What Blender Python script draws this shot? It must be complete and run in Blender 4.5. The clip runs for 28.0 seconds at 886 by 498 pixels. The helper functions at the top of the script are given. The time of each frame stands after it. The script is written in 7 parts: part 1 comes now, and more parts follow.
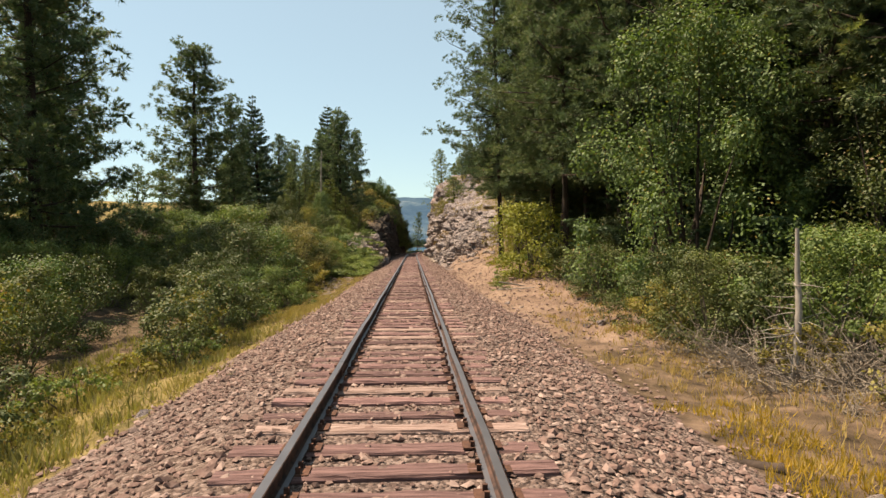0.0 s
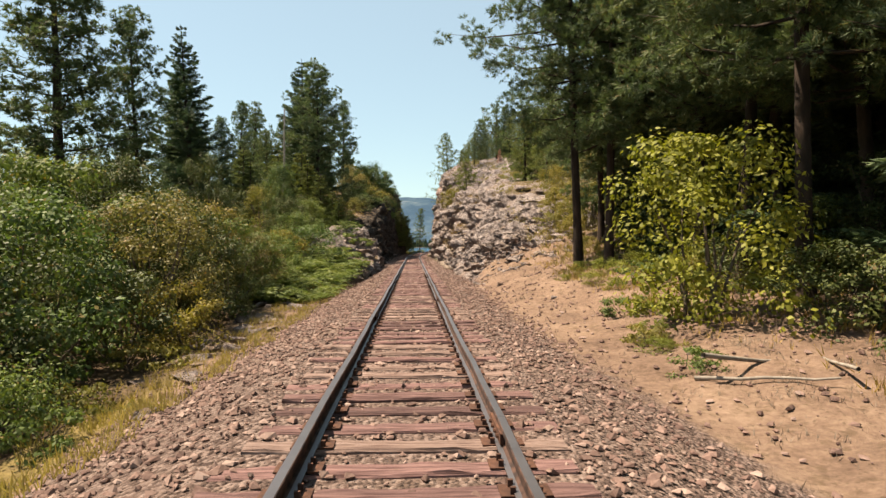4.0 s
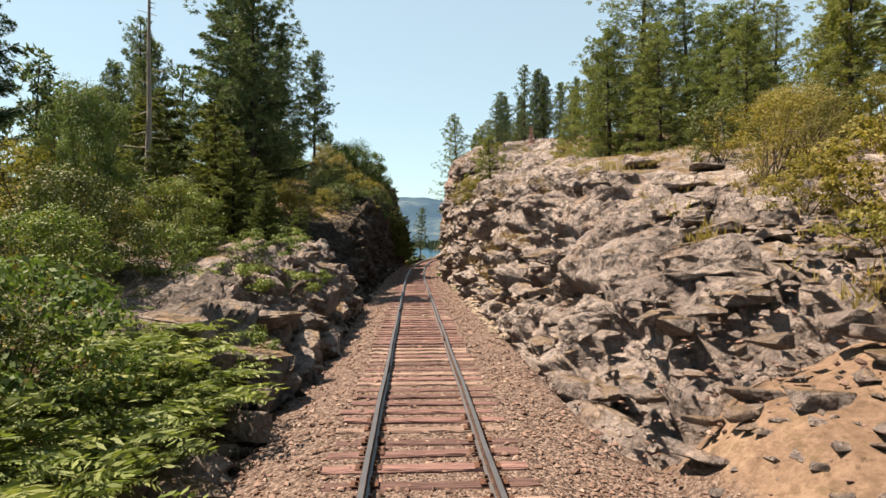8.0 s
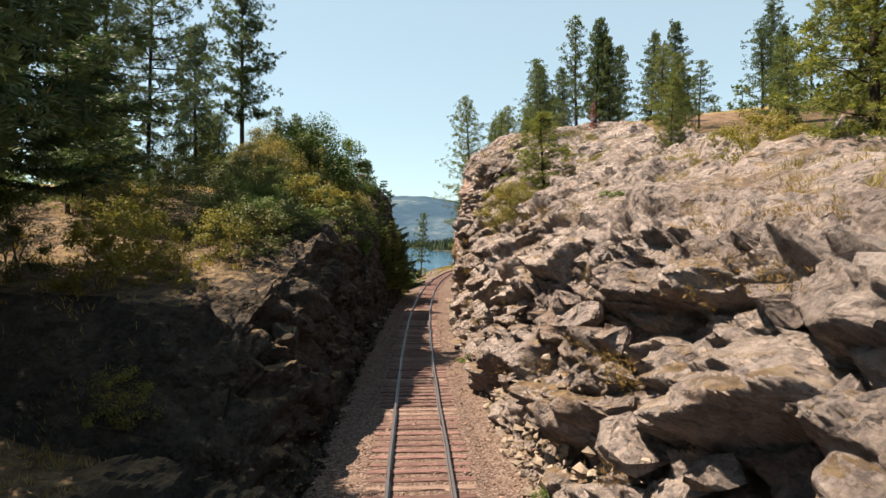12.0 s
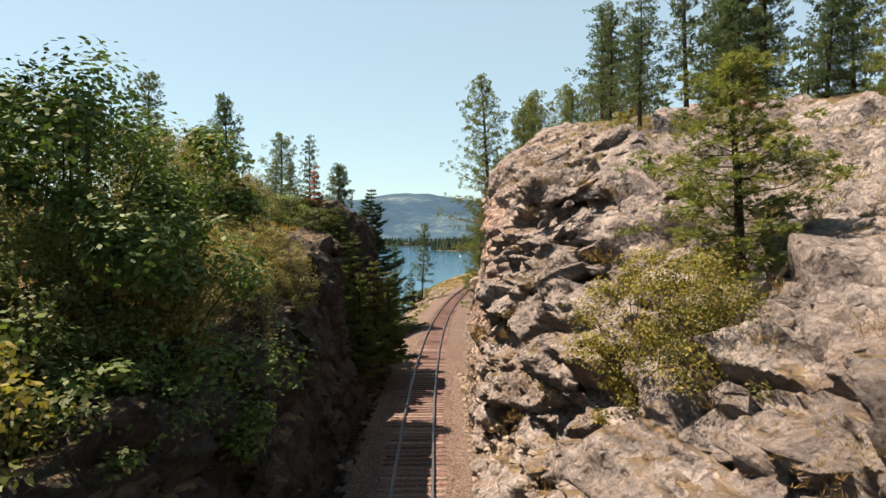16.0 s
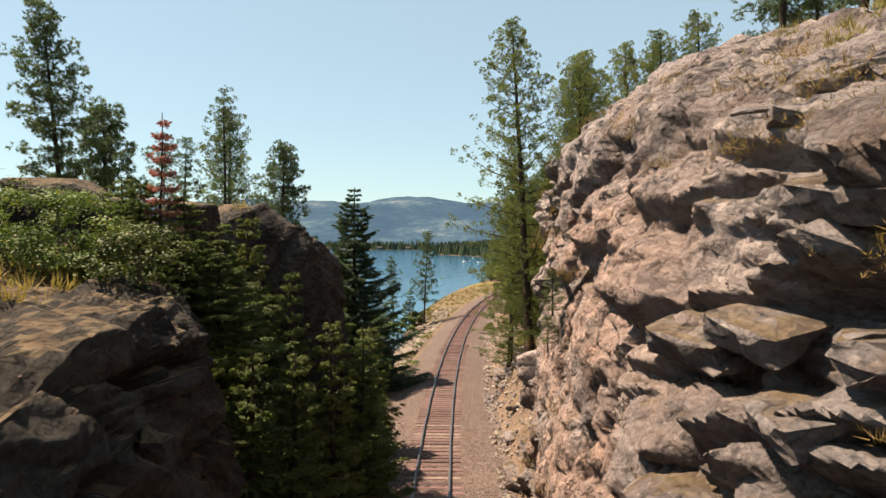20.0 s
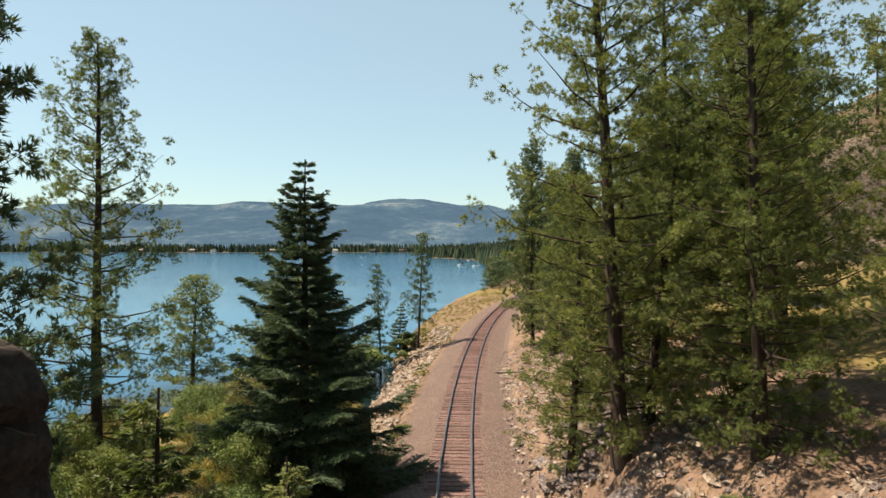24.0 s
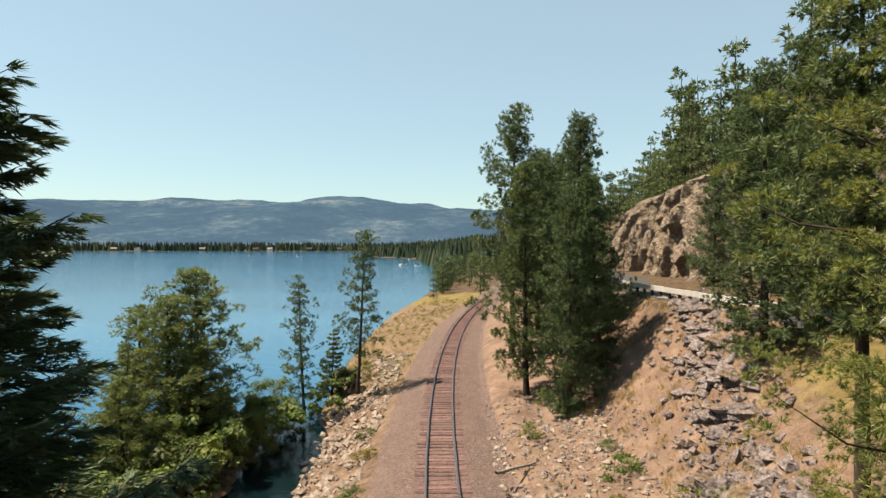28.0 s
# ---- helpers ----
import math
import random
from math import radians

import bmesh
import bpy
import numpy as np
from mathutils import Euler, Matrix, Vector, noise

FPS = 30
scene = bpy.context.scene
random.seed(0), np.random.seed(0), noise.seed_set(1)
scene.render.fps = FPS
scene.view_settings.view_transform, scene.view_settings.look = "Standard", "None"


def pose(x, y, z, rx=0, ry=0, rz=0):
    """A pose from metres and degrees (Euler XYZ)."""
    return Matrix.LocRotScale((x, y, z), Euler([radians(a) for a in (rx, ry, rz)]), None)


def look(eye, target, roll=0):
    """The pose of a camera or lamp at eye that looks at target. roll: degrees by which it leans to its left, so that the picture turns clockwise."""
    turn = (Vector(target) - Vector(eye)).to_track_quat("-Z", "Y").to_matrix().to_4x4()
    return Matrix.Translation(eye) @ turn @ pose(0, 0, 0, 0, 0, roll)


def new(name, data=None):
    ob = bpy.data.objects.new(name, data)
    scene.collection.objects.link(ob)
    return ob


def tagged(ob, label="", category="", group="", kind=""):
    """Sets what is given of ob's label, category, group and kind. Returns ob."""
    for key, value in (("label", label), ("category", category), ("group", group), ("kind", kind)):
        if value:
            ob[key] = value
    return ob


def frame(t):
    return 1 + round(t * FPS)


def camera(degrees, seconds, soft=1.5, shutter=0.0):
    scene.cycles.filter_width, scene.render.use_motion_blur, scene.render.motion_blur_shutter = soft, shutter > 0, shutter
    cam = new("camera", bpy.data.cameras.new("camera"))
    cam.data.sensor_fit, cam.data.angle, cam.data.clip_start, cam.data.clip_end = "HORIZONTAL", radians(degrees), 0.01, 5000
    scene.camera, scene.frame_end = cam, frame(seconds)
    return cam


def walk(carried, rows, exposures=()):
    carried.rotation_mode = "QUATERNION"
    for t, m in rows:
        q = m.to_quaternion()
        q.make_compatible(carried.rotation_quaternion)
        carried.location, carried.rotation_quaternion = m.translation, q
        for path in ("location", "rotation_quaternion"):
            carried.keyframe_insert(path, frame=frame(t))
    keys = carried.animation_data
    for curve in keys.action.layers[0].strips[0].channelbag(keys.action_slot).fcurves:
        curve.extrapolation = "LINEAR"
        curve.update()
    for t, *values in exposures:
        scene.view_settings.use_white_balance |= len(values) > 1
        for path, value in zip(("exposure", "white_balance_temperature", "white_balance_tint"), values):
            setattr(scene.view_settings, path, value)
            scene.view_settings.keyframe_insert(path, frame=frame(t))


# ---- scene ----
cam = camera(73.0, 28.0, 1.5)
PATH = [
    (0, (0.172, -3.951, 1.518), (0.274, -1.953, 1.506), 0.1),
    (0.5, (0.213, -2.032, 1.507), (0.314, -0.035, 1.496), 0.0),
    (1, (0.21, 0.385, 1.496), (0.312, 2.382, 1.484), 0.0),
    (1.5, (0.222, 2.547, 1.459), (0.321, 4.544, 1.447), 0.0),
    (2, (0.131, 5.071, 1.457), (0.234, 7.068, 1.444), 0.0),
    (2.5, (0.091, 7.398, 1.422), (0.194, 9.395, 1.412), 0.0),
    (3, (0.066, 10.27, 1.401), (0.168, 12.268, 1.392), 0.0),
    (3.5, (0.06, 12.785, 1.389), (0.16, 14.783, 1.379), 0.0),
    (5.5, (-0.052, 23.322, 1.529), (0.044, 25.32, 1.516), -0.1),
    (6, (-0.1, 26.545, 1.667), (-0.001, 28.542, 1.656), -0.0),
    (6.5, (-0.139, 29.273, 1.889), (-0.038, 31.27, 1.874), 0.1),
    (7, (-0.128, 32.451, 2.066), (-0.029, 34.448, 2.054), 0.0),
    (7.5, (-0.131, 35.111, 2.273), (-0.032, 37.108, 2.262), 0.0),
    (8, (-0.198, 38.261, 2.599), (-0.096, 40.258, 2.588), 0.0),
    (8.5, (-0.183, 41.107, 2.888), (-0.08, 43.104, 2.879), 0.0),
    (9, (-0.182, 44.119, 3.252), (-0.079, 46.116, 3.242), 0.1),
    (9.5, (-0.159, 46.792, 3.624), (-0.057, 48.79, 3.61), -0.1),
    (10, (-0.196, 49.877, 3.963), (-0.093, 51.874, 3.952), 0.0),
    (10.5, (-0.189, 52.523, 4.266), (-0.084, 54.52, 4.256), -0.0),
    (11, (-0.241, 55.595, 4.582), (-0.134, 57.593, 4.574), 0.0),
    (11.5, (-0.271, 57.975, 5.017), (-0.164, 59.972, 5.003), 0.0),
    (12, (-0.205, 60.775, 5.461), (-0.101, 62.772, 5.445), 0.1),
    (12.5, (-0.218, 63.311, 5.793), (-0.112, 65.308, 5.777), 0.1),
    (14.5, (0.393, 74.318, 8.201), (0.491, 76.315, 8.169), 0.0),
    (15, (0.404, 76.636, 8.447), (0.501, 78.634, 8.417), 0.0),
    (15.5, (0.477, 78.924, 8.632), (0.57, 80.922, 8.606), 0.1),
    (16, (0.404, 81.428, 8.908), (0.499, 83.426, 8.882), 0.0),
    (16.5, (0.462, 83.509, 9.046), (0.553, 85.506, 9.023), 0.0),
    (17, (0.512, 85.932, 9.186), (0.601, 87.93, 9.168), 0.0),
    (17.5, (0.52, 87.936, 9.346), (0.611, 89.934, 9.329), 0.0),
    (18, (0.561, 90.337, 9.53), (0.649, 92.335, 9.515), 0.0),
    (18.5, (0.545, 92.337, 9.671), (0.636, 94.335, 9.656), 0.0),
    (19, (0.557, 94.697, 9.84), (0.647, 96.695, 9.825), -0.0),
    (19.5, (0.579, 96.675, 9.969), (0.67, 98.673, 9.955), 0.1),
    (20, (0.596, 99.083, 10.134), (0.685, 101.081, 10.119), 0.1),
    (20.5, (0.612, 101.1, 10.236), (0.701, 103.098, 10.223), 0.0),
    (21, (0.615, 103.495, 10.382), (0.705, 105.493, 10.369), -0.0),
    (21.5, (0.63, 105.9, 10.40), (0.720, 107.898, 10.386), 0.0),
    (22, (0.66, 108.15, 10.42), (0.750, 110.148, 10.406), 0.0),
    (22.5, (0.68, 110.4, 10.43), (0.772, 112.398, 10.417), 0.0),
    (24.5, (0.758, 119.426, 10.419), (0.886, 121.422, 10.413), 0.1),
    (25, (0.768, 122.108, 10.475), (0.92, 124.102, 10.468), 0.1),
    (25.5, (0.813, 124.394, 10.523), (0.985, 126.387, 10.517), 0.0),
    (26, (0.851, 126.956, 10.564), (1.045, 128.947, 10.558), -0.0),
    (26.5, (0.74, 129.36, 10.684), (0.961, 131.347, 10.674), 0.1),
    (27, (0.735, 131.986, 10.756), (0.986, 133.97, 10.746), 0.1),
    (27.5, (0.742, 134.219, 10.816), (1.022, 136.199, 10.805), 0.1),
    (28, (0.921, 137.005, 10.843), (1.233, 138.98, 10.831), 0.1),
]
walk(cam, [(t, look(eye, target, roll)) for t, eye, target, roll in PATH], [(0.0, 1.36, 7900.0, 14.0), (8.0, 1.52, 7800.0, 13.0), (18.0, 1.38, 7700.0, 13.0), (28.0, 1.24, 7500.0, 12.0)])

# ---- daylight ----
SUN = Vector((-0.43, 0.10, 0.88)).normalized()
world = bpy.data.worlds.new("world")
scene.world = world
world.use_nodes = True
wn = world.node_tree
sky = wn.nodes.new("ShaderNodeTexSky")
sky.sky_type = "NISHITA"
sky.sun_disc = False
sky.sun_elevation = math.asin(SUN.z)
sky.sun_rotation = math.atan2(SUN.x, SUN.y)
sky.air_density, sky.dust_density, sky.ozone_density = 1.0, 0.5, 1.6
air = wn.nodes.new("ShaderNodeMix")
air.data_type, air.blend_type = "RGBA", "MULTIPLY"
air.inputs[0].default_value = 1.0
air.inputs[7].default_value = (0.82, 1.0, 1.0, 1.0)
wn.links.new(sky.outputs[0], air.inputs[6])
haze = wn.nodes.new("ShaderNodeMix")
haze.data_type = "RGBA"
haze.inputs[0].default_value = 0.35
haze.inputs[7].default_value = (5.35, 7.45, 8.75, 1.0)
wn.links.new(air.outputs[2], haze.inputs[6])
wn.links.new(haze.outputs[2], wn.nodes["Background"].inputs[0])
wn.nodes["Background"].inputs[1].default_value = 0.06
sun_data = bpy.data.lights.new("sun", "SUN")
sun_data.energy, sun_data.angle, sun_data.color = 5.0, radians(0.5), (1.0, 0.91, 0.79)
sun = new("sun", sun_data)
sun.matrix_world = look((0, 0, 60), Vector((0, 0, 60)) - SUN)


# ---- number helpers ----
def hashed(i, j, k, seed):
    """Four random numbers in 0..1 for whole-number cells."""
    h = (i.astype(np.int64) * 73856093) ^ (j.astype(np.int64) * 19349663) ^ (k.astype(np.int64) * 83492791) ^ (seed * 2654435761)
    out = []
    for n in range(4):
        h = (h ^ (h >> 13)) * 1274126177 & 0x7FFFFFFF
        h = (h ^ (h >> 16)) * 668265263 & 0x7FFFFFFF
        out.append(((h >> 7) & 0xFFFF) / 65535.0)
    return out


def soft_noise(p, seed=0):
    """Smooth value noise in 0..1 at points p of shape (n, 3)."""
    b = np.floor(p)
    f = p - b
    f = f * f * (3 - 2 * f)
    total = np.zeros(len(p))
    for a in (0, 1):
        for c in (0, 1):
            for e in (0, 1):
                w = (f[:, 0] if a else 1 - f[:, 0]) * (f[:, 1] if c else 1 - f[:, 1]) * (f[:, 2] if e else 1 - f[:, 2])
                total += w * hashed(b[:, 0] + a, b[:, 1] + c, b[:, 2] + e, seed)[0]
    return total


def layered(p, octaves=4, seed=0):
    total, amp = np.zeros(len(p)), 0.5
    for n in range(octaves):
        total += amp * soft_noise(p * 2.0**n + 17.3 * n, seed + n)
        amp *= 0.5
    return total


def blocks(p, size, seed, soft=0.13, crack=0.0, saw=0.0, gap=0.11, tilt=1.9):
    """Broken stone: every cell stands out or back by its own plane, about -1..1, and has a tone of its own.
    saw makes cells stand out at their lower edge, so that they overhang."""
    q = p / np.array(size)
    b = np.floor(q)
    best, value, tone = np.full(len(q), 1e9), np.zeros(len(q)), np.zeros(len(q))
    next_best, next_value = best.copy(), value.copy()
    for a in (-1, 0, 1):
        for c in (-1, 0, 1):
            for e in (-1, 0, 1):
                i, j, k = b[:, 0] + a, b[:, 1] + c, b[:, 2] + e
                r = hashed(i, j, k, seed)
                off = np.stack([i + r[0] - q[:, 0], j + r[1] - q[:, 1], k + r[2] - q[:, 2]], 1)
                far = np.sqrt((off**2).sum(1))
                own = 2 * r[3] - 1 + tilt * (off[:, 0] * (r[2] - 0.5) + off[:, 1] * (r[0] - 0.5) + off[:, 2] * (r[1] - 0.4 + saw))
                near, second = far < best, (far >= best) & (far < next_best)
                next_best = np.where(near, best, np.where(second, far, next_best))
                next_value = np.where(near, value, np.where(second, own, next_value))
                best, value, tone = np.where(near, far, best), np.where(near, own, value), np.where(near, r[1], tone)
    w = 0.5 + 0.5 * np.clip((next_best - best) / soft, 0, 1)
    return value * w + next_value * (1 - w) - crack * np.clip(1 - (next_best - best) / gap, 0, 1), tone


# ---- mesh helpers ----
def mesh_of(name, verts, faces, material, smooth=False):
    """A mesh from arrays of points and of triangles or quads."""
    me = bpy.data.meshes.new(name)
    verts, faces = np.asarray(verts, np.float32), np.asarray(faces, np.int32)
    n, k = faces.shape
    me.vertices.add(len(verts))
    me.vertices.foreach_set("co", verts.ravel())
    me.loops.add(n * k)
    me.loops.foreach_set("vertex_index", faces.ravel())
    me.polygons.add(n)
    me.polygons.foreach_set("loop_start", np.arange(0, n * k, k, dtype=np.int32))
    me.polygons.foreach_set("loop_total", np.full(n, k, np.int32))
    me.polygons.foreach_set("use_smooth", np.full(n, smooth, bool))
    me.materials.append(material)
    me.update(calc_edges=True)
    return me


def toned(me, value=0.5):
    """Give a mesh of loose rock the middle tone that the walls' blocks vary round."""
    me.attributes.new("tone", "FLOAT", "POINT").data.foreach_set("value", np.full(len(me.vertices), value, np.float32))
    return me


def put(name, me, parent=None, label="", at=None):
    ob = new(name, me)
    if parent:
        ob.parent = parent
    if at is not None:
        ob.matrix_basis = at
    return tagged(ob, label)


def part(name, bm, material, parent, label=""):
    me = bpy.data.meshes.new(name)
    bm.to_mesh(me)
    bm.free()
    me.materials.append(material)
    return put(name, me, parent, label)


def grid_faces(rows, cols):
    a = (np.arange(rows - 1)[:, None] * cols + np.arange(cols - 1)[None, :]).ravel()
    return np.stack([a, a + 1, a + cols + 1, a + cols], 1)


def box_arrays(sx, sy, sz):
    v = np.array([(x, y, z) for z in (0, 1) for y in (-0.5, 0.5) for x in (-0.5, 0.5)], float) * (sx, sy, sz)
    f = np.array([(0, 2, 3, 1), (4, 5, 7, 6), (0, 1, 5, 4), (2, 6, 7, 3), (0, 4, 6, 2), (1, 3, 7, 5)])
    return v, f


def tube(points, radii, sides=6):
    """A tapering tube along points: verts and quads."""
    points = np.asarray(points, float)
    ahead = np.gradient(points, axis=0)
    ahead /= np.linalg.norm(ahead, axis=1)[:, None] + 1e-9
    ref = np.where(np.abs(ahead[:, 2:3]) > 0.8, [[1.0, 0, 0]], [[0, 0, 1.0]])
    u = np.cross(ahead, ref)
    u /= np.linalg.norm(u, axis=1)[:, None] + 1e-9
    w = np.cross(ahead, u)
    a = np.linspace(0, 2 * np.pi, sides, endpoint=False)
    ring = u[:, None] * np.cos(a)[None, :, None] + w[:, None] * np.sin(a)[None, :, None]
    v = (points[:, None] + ring * np.asarray(radii, float)[:, None, None]).reshape(-1, 3)
    i = np.arange(len(points) - 1)[:, None] * sides
    j = np.arange(sides)[None, :]
    k = (j + 1) % sides
    f = np.stack([i + j, i + k, i + sides + k, i + sides + j], 2).reshape(-1, 4)
    return v, f


def joined(pieces):
    vs, fs, n = [], [], 0
    for v, f in pieces:
        vs.append(v)
        fs.append(np.asarray(f) + n)
        n += len(v)
    return np.concatenate(vs), np.concatenate(fs)


# ---- materials ----
class Nodes:
    """Short names for building a material's nodes."""

    def __init__(self, name):
        self.material = bpy.data.materials.new(name)
        self.material.use_nodes = True
        self.tree = self.material.node_tree
        self.shader = self.tree.nodes["Principled BSDF"]
        self.out = self.tree.nodes["Material Output"]

    def node(self, kind, **inputs):
        n = self.tree.nodes.new(kind)
        for key, value in inputs.items():
            self.feed(n.inputs[key.replace("_", " ")], value)
        return n

    def feed(self, socket, value):
        if isinstance(value, bpy.types.NodeSocket):
            self.tree.links.new(value, socket)
        else:
            socket.default_value = value

    def place(self, scale=(1, 1, 1)):
        geo = self.node("ShaderNodeNewGeometry")
        m = self.node("ShaderNodeMapping", Vector=geo.outputs["Position"], Scale=scale)
        return m.outputs[0]

    def noise(self, scale, detail=4.0, where=None, rough=0.55):
        n = self.node("ShaderNodeTexNoise", Scale=scale, Detail=detail, Roughness=rough)
        self.feed(n.inputs["Vector"], where or self.place())
        return n.outputs["Fac"]

    def cells(self, scale, where=None):
        n = self.node("ShaderNodeTexVoronoi", Scale=scale)
        self.feed(n.inputs["Vector"], where or self.place())
        return n

    def ramp(self, fac, stops):
        n = self.node("ShaderNodeValToRGB", Fac=fac)
        el = n.color_ramp.elements
        while len(el) < len(stops):
            el.new(0.5)
        for e, (at, colour) in zip(el, stops):
            e.position = at
            e.color = (*colour, 1) if len(colour) == 3 else colour
        return n.outputs["Color"]

    def span(self, fac, a, b, lo=0.0, hi=1.0):
        n = self.node("ShaderNodeMapRange")
        n.interpolation_type = "SMOOTHSTEP"
        for key, value in zip(("Value", "From Min", "From Max", "To Min", "To Max"), (fac, a, b, lo, hi)):
            self.feed(n.inputs[key], value)
        return n.outputs[0]

    def mix(self, fac, a, b, kind="MIX"):
        n = self.tree.nodes.new("ShaderNodeMix")
        n.data_type, n.blend_type = "RGBA", kind
        self.feed(n.inputs[0], fac)
        for s, c in ((n.inputs[6], a), (n.inputs[7], b)):
            self.feed(s, (*c, 1) if isinstance(c, tuple) and len(c) == 3 else c)
        return n.outputs[2]

    def sums(self, kind, a, b):
        n = self.tree.nodes.new("ShaderNodeMath")
        n.operation = kind
        self.feed(n.inputs[0], a)
        self.feed(n.inputs[1], b)
        return n.outputs[0]

    def own(self, name):
        n = self.tree.nodes.new("ShaderNodeAttribute")
        n.attribute_name = name
        return n.outputs["Fac"]

    def chance(self):
        """A random number for each object and one for each island of its mesh."""
        return self.node("ShaderNodeObjectInfo").outputs["Random"], self.node("ShaderNodeNewGeometry").outputs["Random Per Island"]

    def done(self, colour, rough=0.9, bump=None, strength=0.5, depth=0.05, metal=0.0, gloss=0.3):
        s = self.shader
        self.feed(s.inputs["Base Color"], (*colour, 1) if isinstance(colour, tuple) else colour)
        self.feed(s.inputs["Roughness"], rough)
        s.inputs["Metallic"].default_value = metal
        s.inputs["Specular IOR Level"].default_value = gloss
        if bump is not None:
            n = self.node("ShaderNodeBump", Height=bump, Strength=strength, Distance=depth)
            self.feed(s.inputs["Normal"], n.outputs[0])
        return self.material


def stone_material(name, dark, mid, light, stain, soil_from=(0.84, 0.46)):
    """Split rock: each block has its own tone, with grain, rust stains, pale lichen and soil on the flats."""
    m = Nodes(name)
    ob, island = m.chance()
    large, fine = m.noise(0.35, 5), m.noise(7.0, 7, rough=0.72)
    tone = m.sums("ADD", m.sums("MULTIPLY", large, 0.3), m.sums("MULTIPLY", fine, 0.42))
    tone = m.sums("ADD", tone, m.sums("MULTIPLY", m.own("tone"), 0.26))
    tone = m.sums("ADD", tone, m.sums("MULTIPLY", ob, 0.06))
    base = m.ramp(tone, [(0.27, dark), (0.44, mid), (0.62, light)])
    base = m.mix(m.span(m.noise(0.7, 5, m.place((1, 1, 0.6))), 0.54, 0.68, 0, 0.7), base, stain)
    base = m.mix(m.span(m.noise(3.4, 6, rough=0.7), 0.58, 0.68, 0, 0.45), base, tuple(0.5 * (a + b) for a, b in zip(mid, dark)))
    base = m.mix(m.span(m.noise(1.3, 7, m.place((1, 0.8, 1.3)), 0.72), 0.55, 0.63, 0, 0.55), base, light)
    base = m.mix(m.span(m.noise(16.0, 6, rough=0.75), 0.54, 0.64, 0, 0.45), base, dark)
    base = m.mix(m.span(m.noise(5.0, 7, m.place((1, 0.8, 1.3)), 0.7), 0.57, 0.67, 0, 0.4), base, dark)
    base = m.mix(m.span(m.noise(11.0, 6, m.place((1, 1, 1.4)), 0.75), 0.58, 0.66, 0, 0.5), base, tuple(min(1.15 * a, 0.5) for a in light))
    base = m.mix(m.sums("MULTIPLY", m.own("rust"), m.span(m.noise(0.9, 6, m.place((1, 1, 0.5))), 0.34, 0.56, 0.1, 0.72)), base, m.mix(m.noise(4.0, 6, rough=0.7), (0.17, 0.095, 0.072), (0.58, 0.385, 0.305)))
    up = m.node("ShaderNodeSeparateXYZ", Vector=m.node("ShaderNodeNewGeometry").outputs["True Normal"]).outputs[2]
    soil = m.sums("MULTIPLY", m.span(up, soil_from[0], soil_from[0] + 0.13), m.span(m.noise(0.45, 5), soil_from[1], soil_from[1] + 0.12))
    dirt = m.ramp(m.noise(3.5, 6), [(0.3, (0.10, 0.068, 0.043)), (0.5, (0.175, 0.12, 0.075)), (0.7, (0.23, 0.17, 0.10))])
    base = m.mix(soil, base, dirt)
    where = m.place((1, 0.8, 1.5))
    bent = m.node("ShaderNodeVectorMath", Vector=where)
    m.feed(bent.inputs[1], m.node("ShaderNodeTexNoise", Vector=m.place(), Scale=2.2, Detail=3.0).outputs["Color"])

    def chips(scale, slope, step):
        """Small split faces, each leaning its own way: their height, and a number for each."""
        cell = m.cells(scale, bent.outputs[0])
        off = m.node("ShaderNodeVectorMath", Vector=bent.outputs[0])
        off.operation = "SUBTRACT"
        m.feed(off.inputs[1], cell.outputs["Position"])
        way = m.node("ShaderNodeVectorMath", Vector=cell.outputs["Color"])
        way.operation = "SUBTRACT"
        way.inputs[1].default_value = (0.5, 0.5, 0.5)
        lean = m.node("ShaderNodeVectorMath", Vector=off.outputs[0])
        lean.operation = "DOT_PRODUCT"
        m.feed(lean.inputs[1], way.outputs[0])
        number = m.node("ShaderNodeSeparateColor", Color=cell.outputs["Color"]).outputs[0]
        return m.sums("ADD", m.sums("MULTIPLY", lean.outputs["Value"], slope), m.sums("MULTIPLY", number, step)), number

    large_chip, one = chips(1.9, 1.15, 0.12)
    small_chip, two = chips(5.5, 1.0, 0.035)
    base = m.mix(m.span(one, 0.55, 0.9, 0, 0.35), base, mid)
    base = m.mix(1.0, base, m.ramp(two, [(0.0, (0.72, 0.72, 0.74)), (0.6, (1.0, 1.0, 1.0)), (1.0, (1.16, 1.13, 1.1))]), "MULTIPLY")
    height = m.sums("ADD", m.sums("ADD", large_chip, small_chip), m.sums("MULTIPLY", m.noise(4.5, 9, rough=0.78), 0.16))
    return m.done(base, 0.92, height, 1.0, 1.0, gloss=0.2)


def plain_material(name, a, b, scale, rough=0.85, bump=0.4, depth=0.02, stretch=(1, 1, 1), metal=0.0, own_change=0.25):
    """Two colours mixed by grain, differing a little from piece to piece."""
    m = Nodes(name)
    co = m.node("ShaderNodeTexCoord").outputs["Object"]
    where = m.node("ShaderNodeMapping", Vector=co, Scale=stretch).outputs[0]
    grain = m.noise(scale, 6, where, 0.65)
    ob, island = m.chance()
    base = m.mix(m.span(grain, 0.3, 0.7), a, b)
    base = m.mix(1.0, base, m.ramp(m.sums("FRACT", m.sums("ADD", ob, island), 0.0), [(0, (1 - own_change,) * 3), (1, (1 + own_change * 0.4,) * 3)]), "MULTIPLY")
    return m.done(base, rough, grain, bump, depth, metal)


